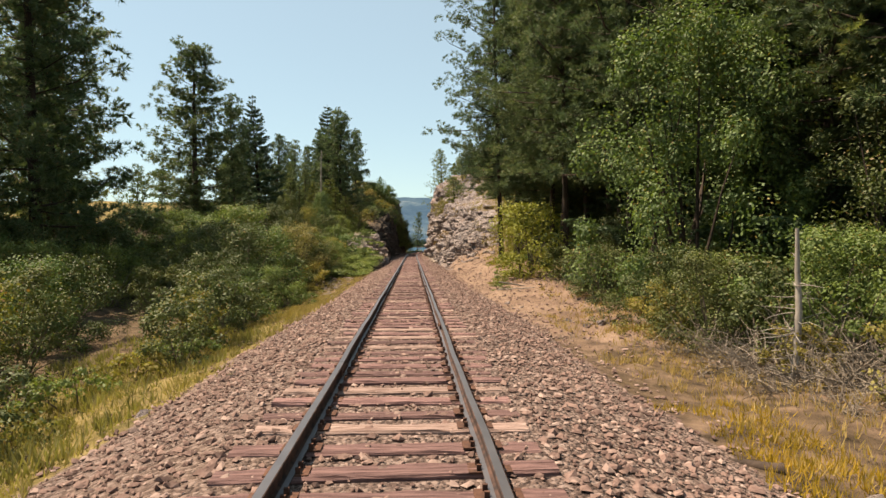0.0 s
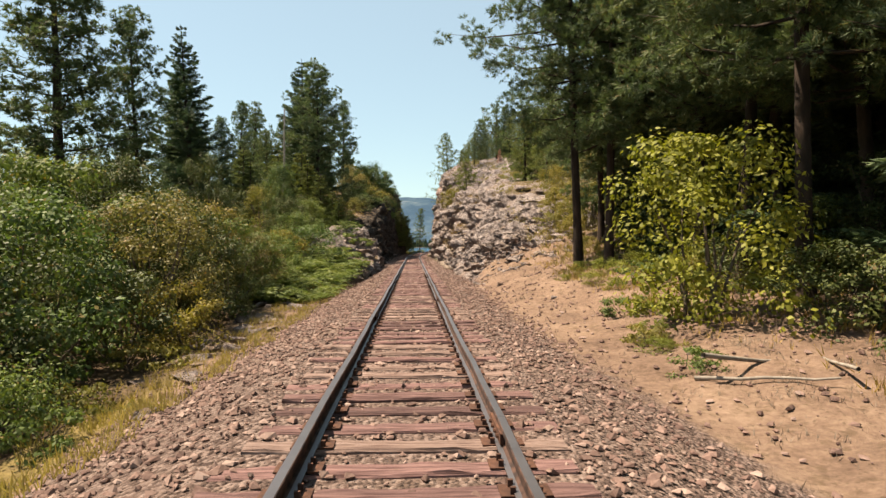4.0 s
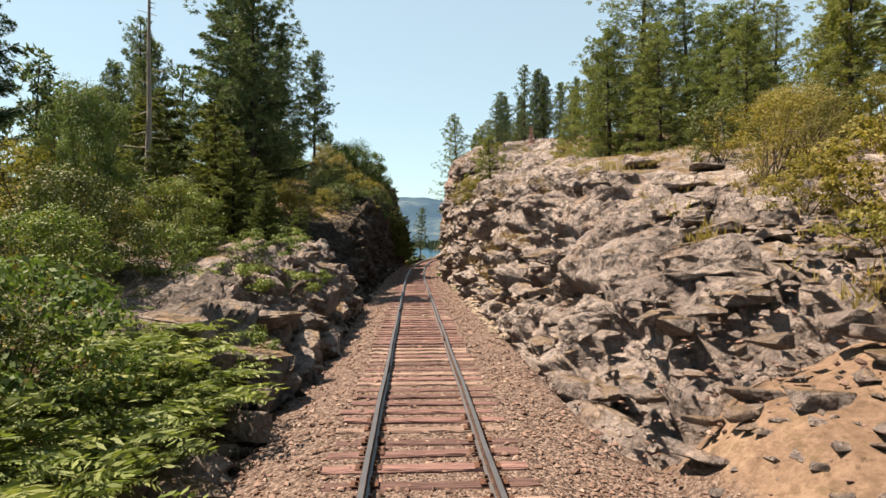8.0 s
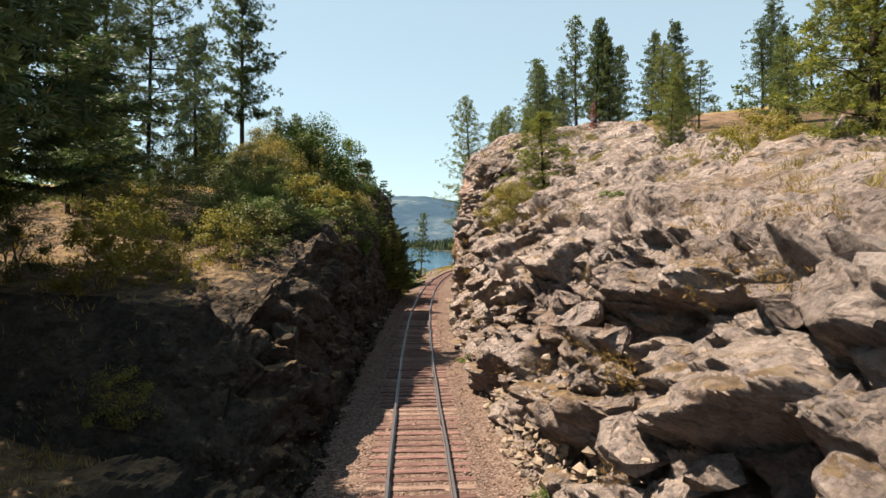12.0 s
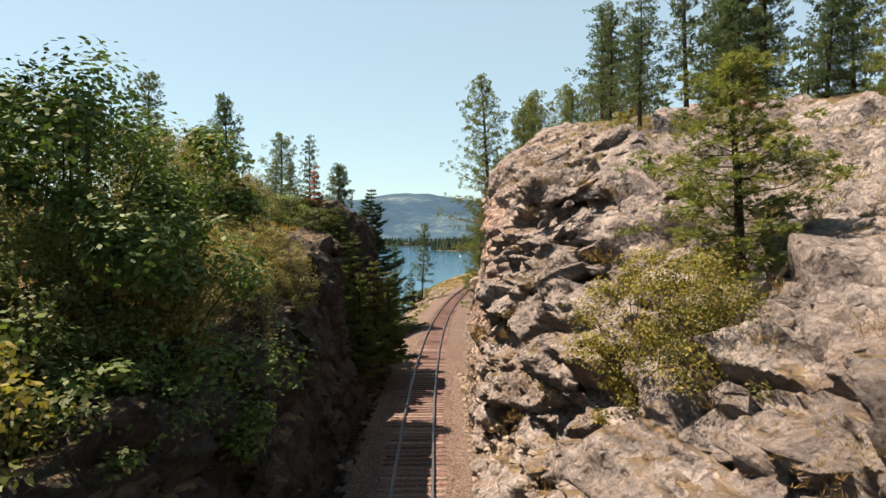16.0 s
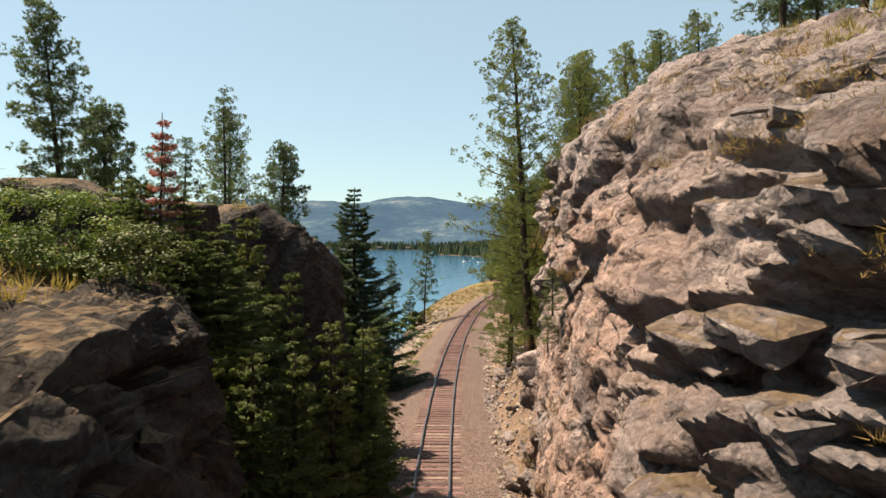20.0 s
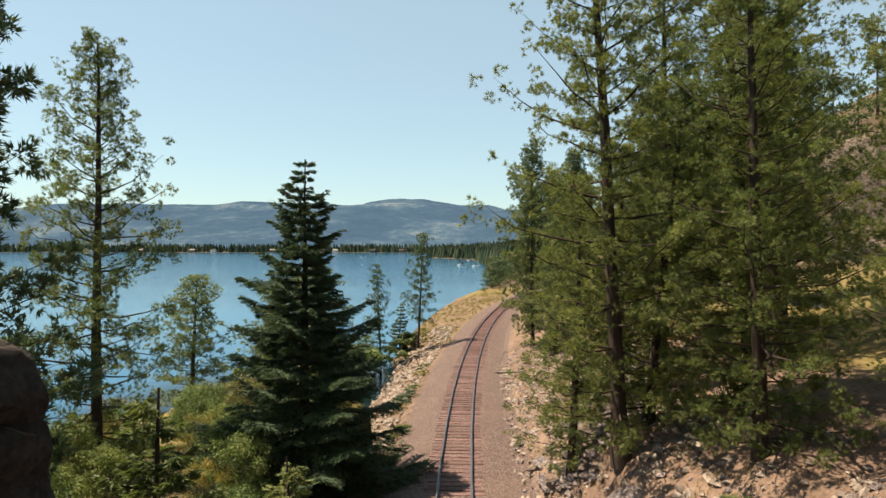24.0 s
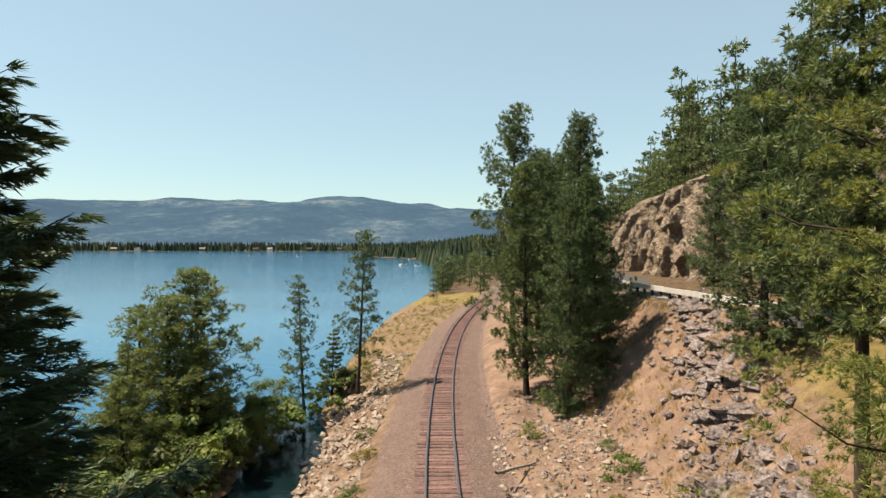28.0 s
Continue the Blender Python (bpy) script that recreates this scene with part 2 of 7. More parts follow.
def leaf_material(name, dark, mid, light, through_light=0.3, dry=None, sap=(1.18, 1.28, 0.68)):
    """Foliage that differs from leaf to leaf and plant to plant and lets light through."""
    m = Nodes(name)
    ob, island = m.chance()
    pick = m.sums("ADD", m.sums("MULTIPLY", island, 0.28), m.sums("MULTIPLY", m.noise(1.3, 3), 0.77))
    base = m.ramp(pick, [(0.15, dark), (0.5, mid), (0.9, light)])
    base = m.mix(1.0, base, m.ramp(ob, [(0, (0.8, 0.85, 0.75)), (0.5, (1, 1, 1)), (1, (1.15, 1.05, 0.85))]), "MULTIPLY")
    if dry:
        base = m.mix(m.span(m.sums("FRACT", m.sums("MULTIPLY", island, 7.13), 0.0), 0.95, 0.96), base, dry)
    m.feed(m.shader.inputs["Base Color"], base)
    m.shader.inputs["Roughness"].default_value = 0.6
    m.shader.inputs["Specular IOR Level"].default_value = 0.25
    glow = m.node("ShaderNodeBsdfTranslucent", Color=m.mix(1.0, base, sap, "MULTIPLY"))
    both = m.node("ShaderNodeMixShader", Fac=through_light)
    m.tree.links.new(m.shader.outputs[0], both.inputs[1])
    m.tree.links.new(glow.outputs[0], both.inputs[2])
    m.tree.links.new(both.outputs[0], m.out.inputs[0])
    return m.material


ROCK = stone_material("grey_brown_rock", (0.042, 0.035, 0.034), (0.182, 0.15, 0.143), (0.335, 0.288, 0.275), (0.205, 0.14, 0.108), (0.82, 0.42))
# the same rock for the left wall, its shade painted into the colour
ROCK_SHADED = stone_material("shade_painted_rock", (0.012, 0.01, 0.01), (0.028, 0.024, 0.022), (0.075, 0.062, 0.052), (0.042, 0.03, 0.022), (0.8, 0.25))
ROCK_SLATE = stone_material("dark_grey_rock", (0.028, 0.025, 0.024), (0.13, 0.111, 0.106), (0.275, 0.24, 0.228), (0.12, 0.088, 0.066), (0.86, 0.42))
CLIFF = stone_material("tan_cliff", (0.131, 0.101, 0.0753), (0.275, 0.216, 0.161), (0.366, 0.301, 0.229), (0.235, 0.17, 0.111))
# two pine greens: sunlight painted into the yellow one, shade into the bluish one
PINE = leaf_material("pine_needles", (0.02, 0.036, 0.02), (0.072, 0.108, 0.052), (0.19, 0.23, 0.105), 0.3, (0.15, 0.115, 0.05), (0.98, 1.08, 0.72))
PINE_SUNLIT = leaf_material("sunlit_pine_needles", (0.026, 0.042, 0.018), (0.108, 0.14, 0.05), (0.29, 0.31, 0.105), 0.34, (0.2, 0.14, 0.05), (1.15, 1.2, 0.66))
LEAF_OLIVE = leaf_material("olive_leaves", (0.05, 0.048, 0.018), (0.15, 0.132, 0.048), (0.29, 0.24, 0.092), 0.28, (0.2, 0.12, 0.045))
LEAF_LIME = leaf_material("yellow_green_leaves", (0.05, 0.062, 0.012), (0.145, 0.162, 0.028), (0.28, 0.28, 0.05), 0.3)
FIR = leaf_material("fir_needles", (0.015, 0.03, 0.018), (0.045, 0.078, 0.042), (0.11, 0.15, 0.072), 0.25, None, (0.95, 1.08, 0.72))
LEAF = leaf_material("green_leaves", (0.032, 0.05, 0.015), (0.09, 0.128, 0.036), (0.19, 0.225, 0.068), 0.3, (0.2, 0.15, 0.04))
LEAF_MID = leaf_material("deep_green_leaves", (0.022, 0.044, 0.016), (0.072, 0.115, 0.038), (0.18, 0.235, 0.072), 0.3, (0.15, 0.12, 0.03))
LEAF_DARK = leaf_material("dull_leaves", (0.018, 0.03, 0.012), (0.052, 0.07, 0.023), (0.12, 0.135, 0.042), 0.22, (0.13, 0.09, 0.035))
LEAF_GOLD = leaf_material("yellowing_leaves", (0.0553, 0.0578, 0.017), (0.149, 0.136, 0.0382), (0.272, 0.225, 0.068), 0.4, (0.17, 0.0935, 0.034))
FERN = leaf_material("fern_leaves", (0.06, 0.085, 0.03), (0.14, 0.175, 0.06), (0.25, 0.28, 0.115), 0.3)
RED_LEAF = leaf_material("rust_red_needles", (0.17, 0.085, 0.05), (0.34, 0.17, 0.13), (0.46, 0.28, 0.24), 0.4, None, (1.1, 0.8, 0.85))
YOUNG_FIR = leaf_material("young_fir_needles", (0.038, 0.055, 0.024), (0.105, 0.13, 0.05), (0.22, 0.24, 0.095), 0.35)
WEED = leaf_material("orange_weeds", (0.16, 0.12, 0.02), (0.36, 0.23, 0.03), (0.5, 0.27, 0.04), 0.35)
STRAW = leaf_material("dry_grass", (0.17, 0.119, 0.0425), (0.289, 0.212, 0.085), (0.391, 0.315, 0.145), 0.35)
GREEN_GRASS = leaf_material("green_grass", (0.119, 0.106, 0.0382), (0.221, 0.187, 0.0723), (0.323, 0.272, 0.128), 0.35)
BROWN_TUFT = leaf_material("brown_dry_tufts", (0.12, 0.07, 0.03), (0.25, 0.15, 0.065), (0.36, 0.25, 0.11), 0.3)
BARK = plain_material("pine_bark", (0.02, 0.014, 0.011), (0.062, 0.042, 0.031), 4.0, 0.95, 0.8, 0.05, (1, 1, 0.25))
DEAD_WOOD = plain_material("bleached_wood", (0.144, 0.124, 0.105), (0.275, 0.249, 0.216), 6.0, 0.9, 0.6, 0.02, (1, 1, 0.2))
DRY_TWIG = plain_material("dry_bare_twigs", (0.111, 0.0884, 0.0688), (0.235, 0.196, 0.157), 6.0, 0.9)
TWIG = plain_material("twigs", (0.0654, 0.049, 0.036), (0.131, 0.105, 0.0785), 6.0, 0.9)
TIE = plain_material("weathered_tie_wood", (0.055, 0.027, 0.026), (0.225, 0.132, 0.122), 3.2, 0.95, 0.9, 0.03, (0.5, 9, 9), own_change=0.45)
TIE_PALE = plain_material("bleached_tie_wood", (0.1, 0.06, 0.05), (0.3, 0.215, 0.185), 3.2, 0.95, 0.9, 0.03, (0.5, 9, 9))
RUST = plain_material("rusted_steel", (0.035, 0.015, 0.01), (0.1, 0.045, 0.027), 14.0, 0.85, 0.4, 0.004)
m = Nodes("worn_rail_steel")
up = m.node("ShaderNodeSeparateXYZ", Vector=m.node("ShaderNodeNewGeometry").outputs["True Normal"]).outputs[2]
top = m.span(up, 0.9, 0.99)
rust = m.mix(m.span(m.noise(9.0, 6), 0.35, 0.65), (0.018, 0.011, 0.01), (0.07, 0.036, 0.026))
m.done(m.mix(top, rust, m.mix(m.noise(3.0, 4), (0.07, 0.07, 0.078), (0.15, 0.145, 0.155))), m.span(top, 0, 1, 0.85, 0.42), m.noise(30.0, 4), 0.2, 0.003)
m.feed(m.shader.inputs["Metallic"], m.sums("MULTIPLY", top, 0.6))
RAIL = m.material

m = Nodes("ballast_stone")
ob, island = m.chance()
stone = m.ramp(island, [(0.0, (0.072, 0.0405, 0.034)), (0.35, (0.141, 0.085, 0.0707)), (0.7, (0.209, 0.134, 0.112)), (1.0, (0.327, 0.242, 0.209))])
BALLAST = m.done(m.mix(0.35, stone, m.ramp(m.noise(30.0, 4), [(0.35, (0.0785, 0.0524, 0.0458)), (0.65, (0.223, 0.164, 0.144))])), 0.95, m.noise(40.0, 4), 0.4, 0.01, gloss=0.15)

m = Nodes("lake_water")
waves = m.sums("ADD", m.noise(0.55, 5, m.place((1, 1.6, 1))), m.sums("MULTIPLY", m.noise(0.02, 3), 1.5))
m.done(m.mix(m.span(m.noise(0.006, 4, m.place((1, 2.5, 1))), 0.35, 0.65), (0.00655, 0.0688, 0.141), (0.0118, 0.0952, 0.18)), 0.10, waves, 0.25, 0.2, gloss=0.45)
m.shader.inputs["IOR"].default_value = 1.33
# dark bed of the shallow cove, with the trees' reflection and shade painted in
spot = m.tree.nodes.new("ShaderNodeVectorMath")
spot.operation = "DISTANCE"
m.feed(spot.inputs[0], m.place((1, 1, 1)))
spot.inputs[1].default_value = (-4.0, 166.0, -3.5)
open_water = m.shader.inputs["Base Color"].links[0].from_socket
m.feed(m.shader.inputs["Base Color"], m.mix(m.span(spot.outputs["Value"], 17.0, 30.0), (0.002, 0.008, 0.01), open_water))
WATER = m.material

m = Nodes("ground_cover")
grass, sand, gravel = m.own("grass"), m.own("sand"), m.own("gravel")
litter = m.ramp(m.noise(2.2, 6), [(0.3, (0.0295, 0.0209, 0.0131)), (0.5, (0.072, 0.049, 0.0295)), (0.7, (0.124, 0.085, 0.049))])
sandy = m.ramp(m.sums("ADD", m.sums("MULTIPLY", m.noise(0.7, 5), 0.5), m.sums("MULTIPLY", m.noise(9.0, 6, rough=0.7), 0.5)), [(0.34, (0.078, 0.05, 0.037)), (0.5, (0.16, 0.106, 0.078)), (0.66, (0.245, 0.172, 0.126))])
turf = m.ramp(m.sums("ADD", m.sums("MULTIPLY", m.noise(0.8, 4), 0.6), m.sums("MULTIPLY", m.noise(14.0, 4), 0.4)), [(0.35, (0.0654, 0.0557, 0.0196)), (0.5, (0.144, 0.108, 0.0393)), (0.65, (0.216, 0.164, 0.072))])
cell = m.cells(22.0)
pebble = m.ramp(m.node("ShaderNodeSeparateColor", Color=cell.outputs["Color"]).outputs[0], [(0.0, (0.049, 0.0327, 0.0281)), (0.5, (0.121, 0.0838, 0.072)), (1.0, (0.223, 0.167, 0.147))])
pebble = m.mix(m.span(m.noise(0.5, 4), 0.45, 0.7, 0, 0.3), pebble, (0.19, 0.131, 0.101))
base = m.mix(m.span(m.sums("ADD", grass, m.sums("MULTIPLY", m.noise(1.5, 4), 0.5)), 0.6, 0.9), litter, turf)
base = m.mix(m.span(m.sums("ADD", sand, m.sums("MULTIPLY", m.noise(1.1, 5), 0.5)), 0.6, 0.85), base, m.mix(m.span(m.noise(8.0, 7, rough=0.75), 0.54, 0.64, 0, 0.65), sandy, litter))
edge = m.span(m.sums("ADD", gravel, m.sums("MULTIPLY", m.noise(1.6, 7, rough=0.7), 0.8)), 0.72, 0.98)
base = m.mix(m.sums("MULTIPLY", m.span(m.noise(3.2, 7, rough=0.7), 0.52, 0.66), 0.6), base, litter)
base = m.mix(edge, base, pebble)
relief = m.sums("ADD", m.sums("MULTIPLY", m.noise(5.0, 8, rough=0.75), 1.6), m.sums("MULTIPLY", m.sums("MULTIPLY", edge, m.span(cell.outputs["Distance"], 0.0, 0.7, 1.0, 0.0)), 1.2))
GROUND = m.done(base, 0.95, relief, 0.8, 0.05, gloss=0.15)

# ---- plan of the ground ----
CURVE = np.array([(80, 0), (97.6, 0.42), (109, 0.69), (120, 1.08), (130, 1.66), (137, 2.3), (149, 3.4), (164, 5.13), (173, 6.4), (180, 7.5), (190, 9.5), (205, 13.1), (212, 14.6), (227, 19.0), (236, 21.7)], float)
U = np.clip(CURVE[:, 0] - 80, 0, None)
COEF = np.linalg.lstsq(np.stack([U**2, U**3], 1), CURVE[:, 1], rcond=None)[0]


def centre(y):
    """Where the middle of the track lies: straight, then a long bend."""
    u = np.clip(np.asarray(y, float) - 80, 0, 160)
    x = COEF[0] * u**2 + COEF[1] * u**3
    slope = 2 * COEF[0] * 160 + 3 * COEF[1] * 160**2
    return x + slope * np.clip(np.asarray(y, float) - 240, 0, None)


# Cross sections: y, then six steps outwards from the track as (distance, height).
RIGHT = [
    (-60, (3.6, -0.75), (5, -0.85), (7, -0.85), (10, -0.8), (16, -0.6), (40, 0.5)),
    (12, (3.6, -0.75), (5, -0.85), (7, -0.85), (10, -0.8), (16, -0.6), (40, 0.5)),
    (22, (3.4, -0.7), (5, -0.6), (7, -0.5), (10, -0.3), (16, 0.2), (40, 1)),
    (33, (3.0, -0.5), (4.5, -0.3), (7, 0.3), (10, 0.7), (16, 1.2), (40, 3)),
    (43, (3.0, -0.42), (4.2, 0.3), (7, 1.1), (10, 1.8), (16, 2.4), (40, 4)),
    (48, (2.9, -0.35), (3.8, 1.0), (6.6, 2.2), (10, 3.2), (16, 4), (40, 6)),
    (55, (2.8, -0.2), (4.4, 2.2), (6.4, 3.8), (10, 4.8), (16, 5.5), (40, 8)),
    (62, (2.8, -0.1), (4.0, 2.6), (5.4, 5.1), (9, 6.2), (16, 7), (40, 9)),
    (70, (2.7, 0), (3.7, 3.2), (4.6, 5.5), (9, 7), (16, 7.8), (40, 10)),
    (80, (2.6, 0), (3.6, 3.6), (5, 6.2), (9, 7.9), (16, 8.9), (40, 11)),
    (90, (2.6, 0), (3.9, 4.6), (6.0, 7.4), (9.5, 9.2), (16, 10.6), (40, 13)),
    (97, (2.6, 0), (4.0, 5.5), (5.8, 7.9), (9, 10.2), (16, 12.6), (40, 15)),
    (103, (2.7, 0), (3.5, 6.5), (4.9, 10.8), (8, 12.8), (16, 14.2), (40, 17)),
    (108, (2.7, 0), (3.3, 8), (4.5, 12.0), (8, 14), (16, 15.2), (40, 18)),
    (114, (2.8, 0), (3.5, 8), (4.6, 13), (8, 15.2), (16, 16), (40, 19)),
    (118, (3.3, 0), (3.6, 7.5), (4.1, 12.6), (7.0, 15.4), (16, 16.4), (40, 19)),
    (120.5, (4.0, 0), (4.3, 7.0), (4.4, 12.4), (7.2, 15.2), (16, 16), (40, 18)),
    (122, (4.4, 0), (5.0, 6), (5.6, 11), (8.5, 13.8), (16, 15), (40, 18)),
    (124, (3.8, -0.1), (5.0, 2.6), (6.2, 6.0), (9, 8), (16, 11), (40, 16)),
    (130, (3.4, -0.3), (4.5, 1.0), (6.5, 3.4), (9, 5.0), (16, 7), (40, 14)),
    (137, (3.2, -0.4), (4.2, 0.8), (5.6, 3.6), (8, 4.8), (16, 6.5), (40, 13)),
    (147, (3.2, -0.5), (3.8, 0.4), (5, 1.2), (8, 2.0), (16, 5.5), (40, 12)),
    (160, (3.2, -0.5), (4.2, 0.2), (6.5, 0.2), (10, 0.6), (16.5, 6.8), (40, 8)),
    (175, (3.0, -0.4), (4.2, 0.2), (6.5, 0.2), (9, 0.6), (15, 7.0), (40, 9)),
    (200, (3.0, -0.4), (4.2, 0.4), (6.5, 1.4), (9, 2.6), (13, 7.0), (34, 7.6)),
    (240, (3.0, -0.4), (4.2, 0.6), (6.5, 2.4), (9, 4), (13, 7.2), (34, 8)),
    (330, (3.0, -0.4), (4.2, 0.6), (6.5, 2.4), (9, 4), (14, 8), (120, 70)),
    (800, (3.0, 0), (4.2, 0.6), (6.5, 2.4), (20, 6), (60, 20), (300, 110)),
    (1500, (3.0, 0), (4.2, 0.6), (6.5, 2.4), (20, 6), (60, 10), (400, 60)),
    (1650, (3.0, 0), (4.2, 0), (6.5, 0), (20, 0), (60, 1), (400, 5)),
    (4500, (3.0, 0), (4.2, 0), (6.5, 0), (20, 0), (60, 1), (400, 5)),
]
LEFT = [
    (-60, (3.2, -0.8), (4, -1.0), (6, -1.3), (10, -1.6), (16, -1.5), (40, -1)),
    (25, (3.2, -0.75), (3.8, -0.95), (6, -1.3), (10, -1.4), (16, -1.3), (40, -1)),
    (38, (2.9, -0.6), (4, -0.7), (6, -0.5), (10, -0.2), (16, 0), (40, 0)),
    (47, (2.8, -0.5), (3.6, 0.2), (4.6, 0.7), (8, 0.9), (16, 1.5), (40, 1.5)),
    (55, (2.7, -0.4), (3.1, 1.0), (3.8, 2.0), (8, 2.0), (16, 2.3), (40, 2)),
    (63, (2.8, -0.3), (3.2, 1.6), (3.8, 2.7), (8, 2.9), (16, 3.4), (40, 3)),
    (67, (2.8, -0.3), (3.3, 0.3), (4.4, 0.8), (8, 1.4), (16, 3.4), (40, 3)),
    (73.5, (2.8, -0.3), (3.4, 0.3), (4.4, 0.6), (8, 1.2), (16, 3.6), (40, 4)),
    (75.6, (2.9, -0.2), (3.4, 1.8), (4.2, 3.7), (8, 4.2), (16, 4.6), (40, 5)),
    (79, (2.9, -0.2), (3.3, 2.6), (4.0, 4.6), (8, 4.9), (16, 5.2), (40, 5)),
    (84.5, (2.9, -0.1), (3.1, 4.2), (3.4, 5.9), (9, 6.6), (16, 7), (40, 6)),
    (90, (3.0, 0), (3.2, 5.2), (3.5, 6.8), (9, 8), (16, 8.2), (40, 8)),
    (100, (3.2, 0), (3.4, 6.6), (3.7, 7.7), (9, 8.9), (16, 9), (40, 8)),
    (109, (3.3, 0), (3.6, 7.8), (4.0, 9.1), (9, 10.2), (16, 9.5), (40, 6)),
    (111.6, (3.0, 0), (4.0, 5.5), (4.6, 8.9), (8, 10.1), (16, 9.3), (40, 5)),
    (113.6, (2.8, 0), (4.8, 2.4), (6.4, 4.8), (8.6, 9.6), (16, 9.3), (40, 5)),
    (117.8, (2.6, 0), (4.6, 2.2), (6.4, 4.4), (8.4, 9.8), (16, 8.7), (40, 4)),
    (119.2, (2.6, 0), (3.3, 7.5), (3.9, 10.3), (5.4, 11.6), (16, 8.6), (40, 3)),
    (122, (2.5, 0), (2.9, 5), (3.7, 9.4), (6, 11.0), (16, 7), (40, 0)),
    (125.5, (2.8, -0.3), (4, 1.5), (6, 4), (8, 5), (16, 3), (40, -2)),
    (131, (3, -0.6), (4.2, -0.2), (6, 0.8), (9, 1), (16, -1), (40, -6)),
    (145, (3.2, -0.8), (5, -1.2), (7, -1.2), (10, -0.6), (16, -0.6), (40, -3.8)),
    (158, (3.4, -0.9), (6, -2), (8, -3), (9.5, -3.3), (13, -1.8), (36, -4.5)),
    (168, (3.5, -0.9), (6, -2.1), (8.5, -3.5), (10.5, -4.4), (14, -2.5), (34, -4.2)),
    (182, (3.5, -0.9), (6, -2.1), (8.7, -3.6), (11.5, -4.4), (15, -2.7), (27, -4.6)),
    (190, (3.5, -0.7), (6, -1.2), (8.5, -2), (11, -3.6), (17, -5), (40, -8)),
    (200, (3.5, -0.6), (7, -0.8), (10, -2), (12, -3.6), (17, -6), (40, -8)),
    (258, (3.5, -0.6), (10, -0.8), (17, -1.5), (20, -3.6), (25, -6), (50, -8)),
    (330, (3.5, -0.6), (10, -0.8), (20, -1.5), (26, -3.6), (34, -6), (60, -8)),
    (424, (3.5, -0.6), (10, 2), (28, 0), (38, -3.6), (46, -6), (80, -8)),
    (780, (3.5, 10), (40, 14), (110, 4), (137, -3.6), (150, -6), (200, -8)),
    (900, (3.5, 10), (60, 8), (200, 2), (230, -3.6), (250, -6), (300, -8)),
    (1480, (3.5, 5), (60, 3), (260, 0), (300, -3.6), (320, -6), (400, -8)),
    (1570, (3.5, 0), (60, 0), (260, 0), (300, -3.4), (320, -3.5), (400, -3.7)),
    (1650, (3.5, 0), (60, 0), (260, 0), (300, 0), (320, 0), (400, 0)),
    (4500, (3.5, 0), (60, 0), (260, 0), (300, 0), (320, 0), (400, 0)),
]


def section(table, y):
    """The six steps at y, between the listed sections."""
    ys = [row[0] for row in table]
    n = min(max(int(np.searchsorted(ys, y)) - 1, 0), len(ys) - 2)
    f = min(max((y - ys[n]) / (ys[n + 1] - ys[n]), 0), 1)
    a, b = np.array(table[n][1:], float), np.array(table[n + 1][1:], float)
    return a + (b - a) * f


BED = [(0, -0.215), (0.7, -0.215), (1.0, -0.205), (1.45, -0.21), (1.75, -0.26)]


def height(d, y):
    """The smooth ground at the distance d from the track (right: plus)."""
    steps = section(RIGHT if d >= 0 else LEFT, y)
    ds, zs = [b[0] for b in BED] + list(steps[:, 0]), [b[1] for b in BED] + list(steps[:, 1])
    return float(np.interp(abs(d), ds, zs))


def ground_at(x, y):
    return footing(x - float(centre(y)), y)


def footing(d, y):
    """As height(), with the unevenness of the open ground."""
    ad = abs(d)
    if 44 < y < 126.5 and ad > 2.4 or not -59 < y < 214 or ad > 60:
        return height(d, y)
    row, col = float(np.interp(y, GROUND_Y, np.arange(len(GROUND_Y)))), float(np.interp(d, GROUND_D, np.arange(len(GROUND_D))))
    i, j = min(int(row), len(GROUND_Y) - 2), min(int(col), len(GROUND_D) - 2)
    a, b = row - i, col - j
    return float((GROUND_Z[i, j] * (1 - b) + GROUND_Z[i, j + 1] * b) * (1 - a) + (GROUND_Z[i + 1, j] * (1 - b) + GROUND_Z[i + 1, j + 1] * b) * a)


def smooth_step(x, a, b):
    f = np.clip((np.asarray(x, float) - a) / (b - a), 0, 1)
    return f * f * (3 - 2 * f)


# ---- the ground, one sheet ----
ds = np.concatenate([-np.geomspace(3000, 18, 60), np.linspace(-17.5, -4, 50), np.linspace(-3.8, 3.8, 48), np.linspace(4, 17.5, 50), np.geomspace(18, 3000, 60)])
ys = np.concatenate([np.linspace(-60, -8, 40), np.linspace(-7.5, 215, 340), np.geomspace(216, 4400, 110)])
zz = np.zeros((len(ys), len(ds)))
for row, y in enumerate(ys):
    for side, table in ((1, RIGHT), (-1, LEFT)):
        pick = ds * side >= 0
        steps = section(table, y)
        cut = smooth_step(y, 45, 49) * (1 - smooth_step(y, 120, 124)) if side > 0 else smooth_step(y, 48, 52) * (1 - smooth_step(y, 122.5, 126))
        back = np.abs(ds[pick]) - 1.5 * cut * smooth_step(np.abs(ds[pick]), 2.4, 3.2) * (1 - smooth_step(np.abs(ds[pick]), 13, 15.5))
        zz[row, pick] = np.interp(back, [b[0] for b in BED] + list(steps[:, 0]), [b[1] for b in BED] + list(steps[:, 1]))
yy, dd = np.meshgrid(ys, ds, indexing="ij")
pts = np.stack([centre(yy) + dd, yy, zz], 2).reshape(-1, 3)
d, y, ad = dd.ravel(), yy.ravel(), np.abs(dd.ravel())
rough = layered(pts * (0.6, 0.6, 0), 4, 3) - 0.47
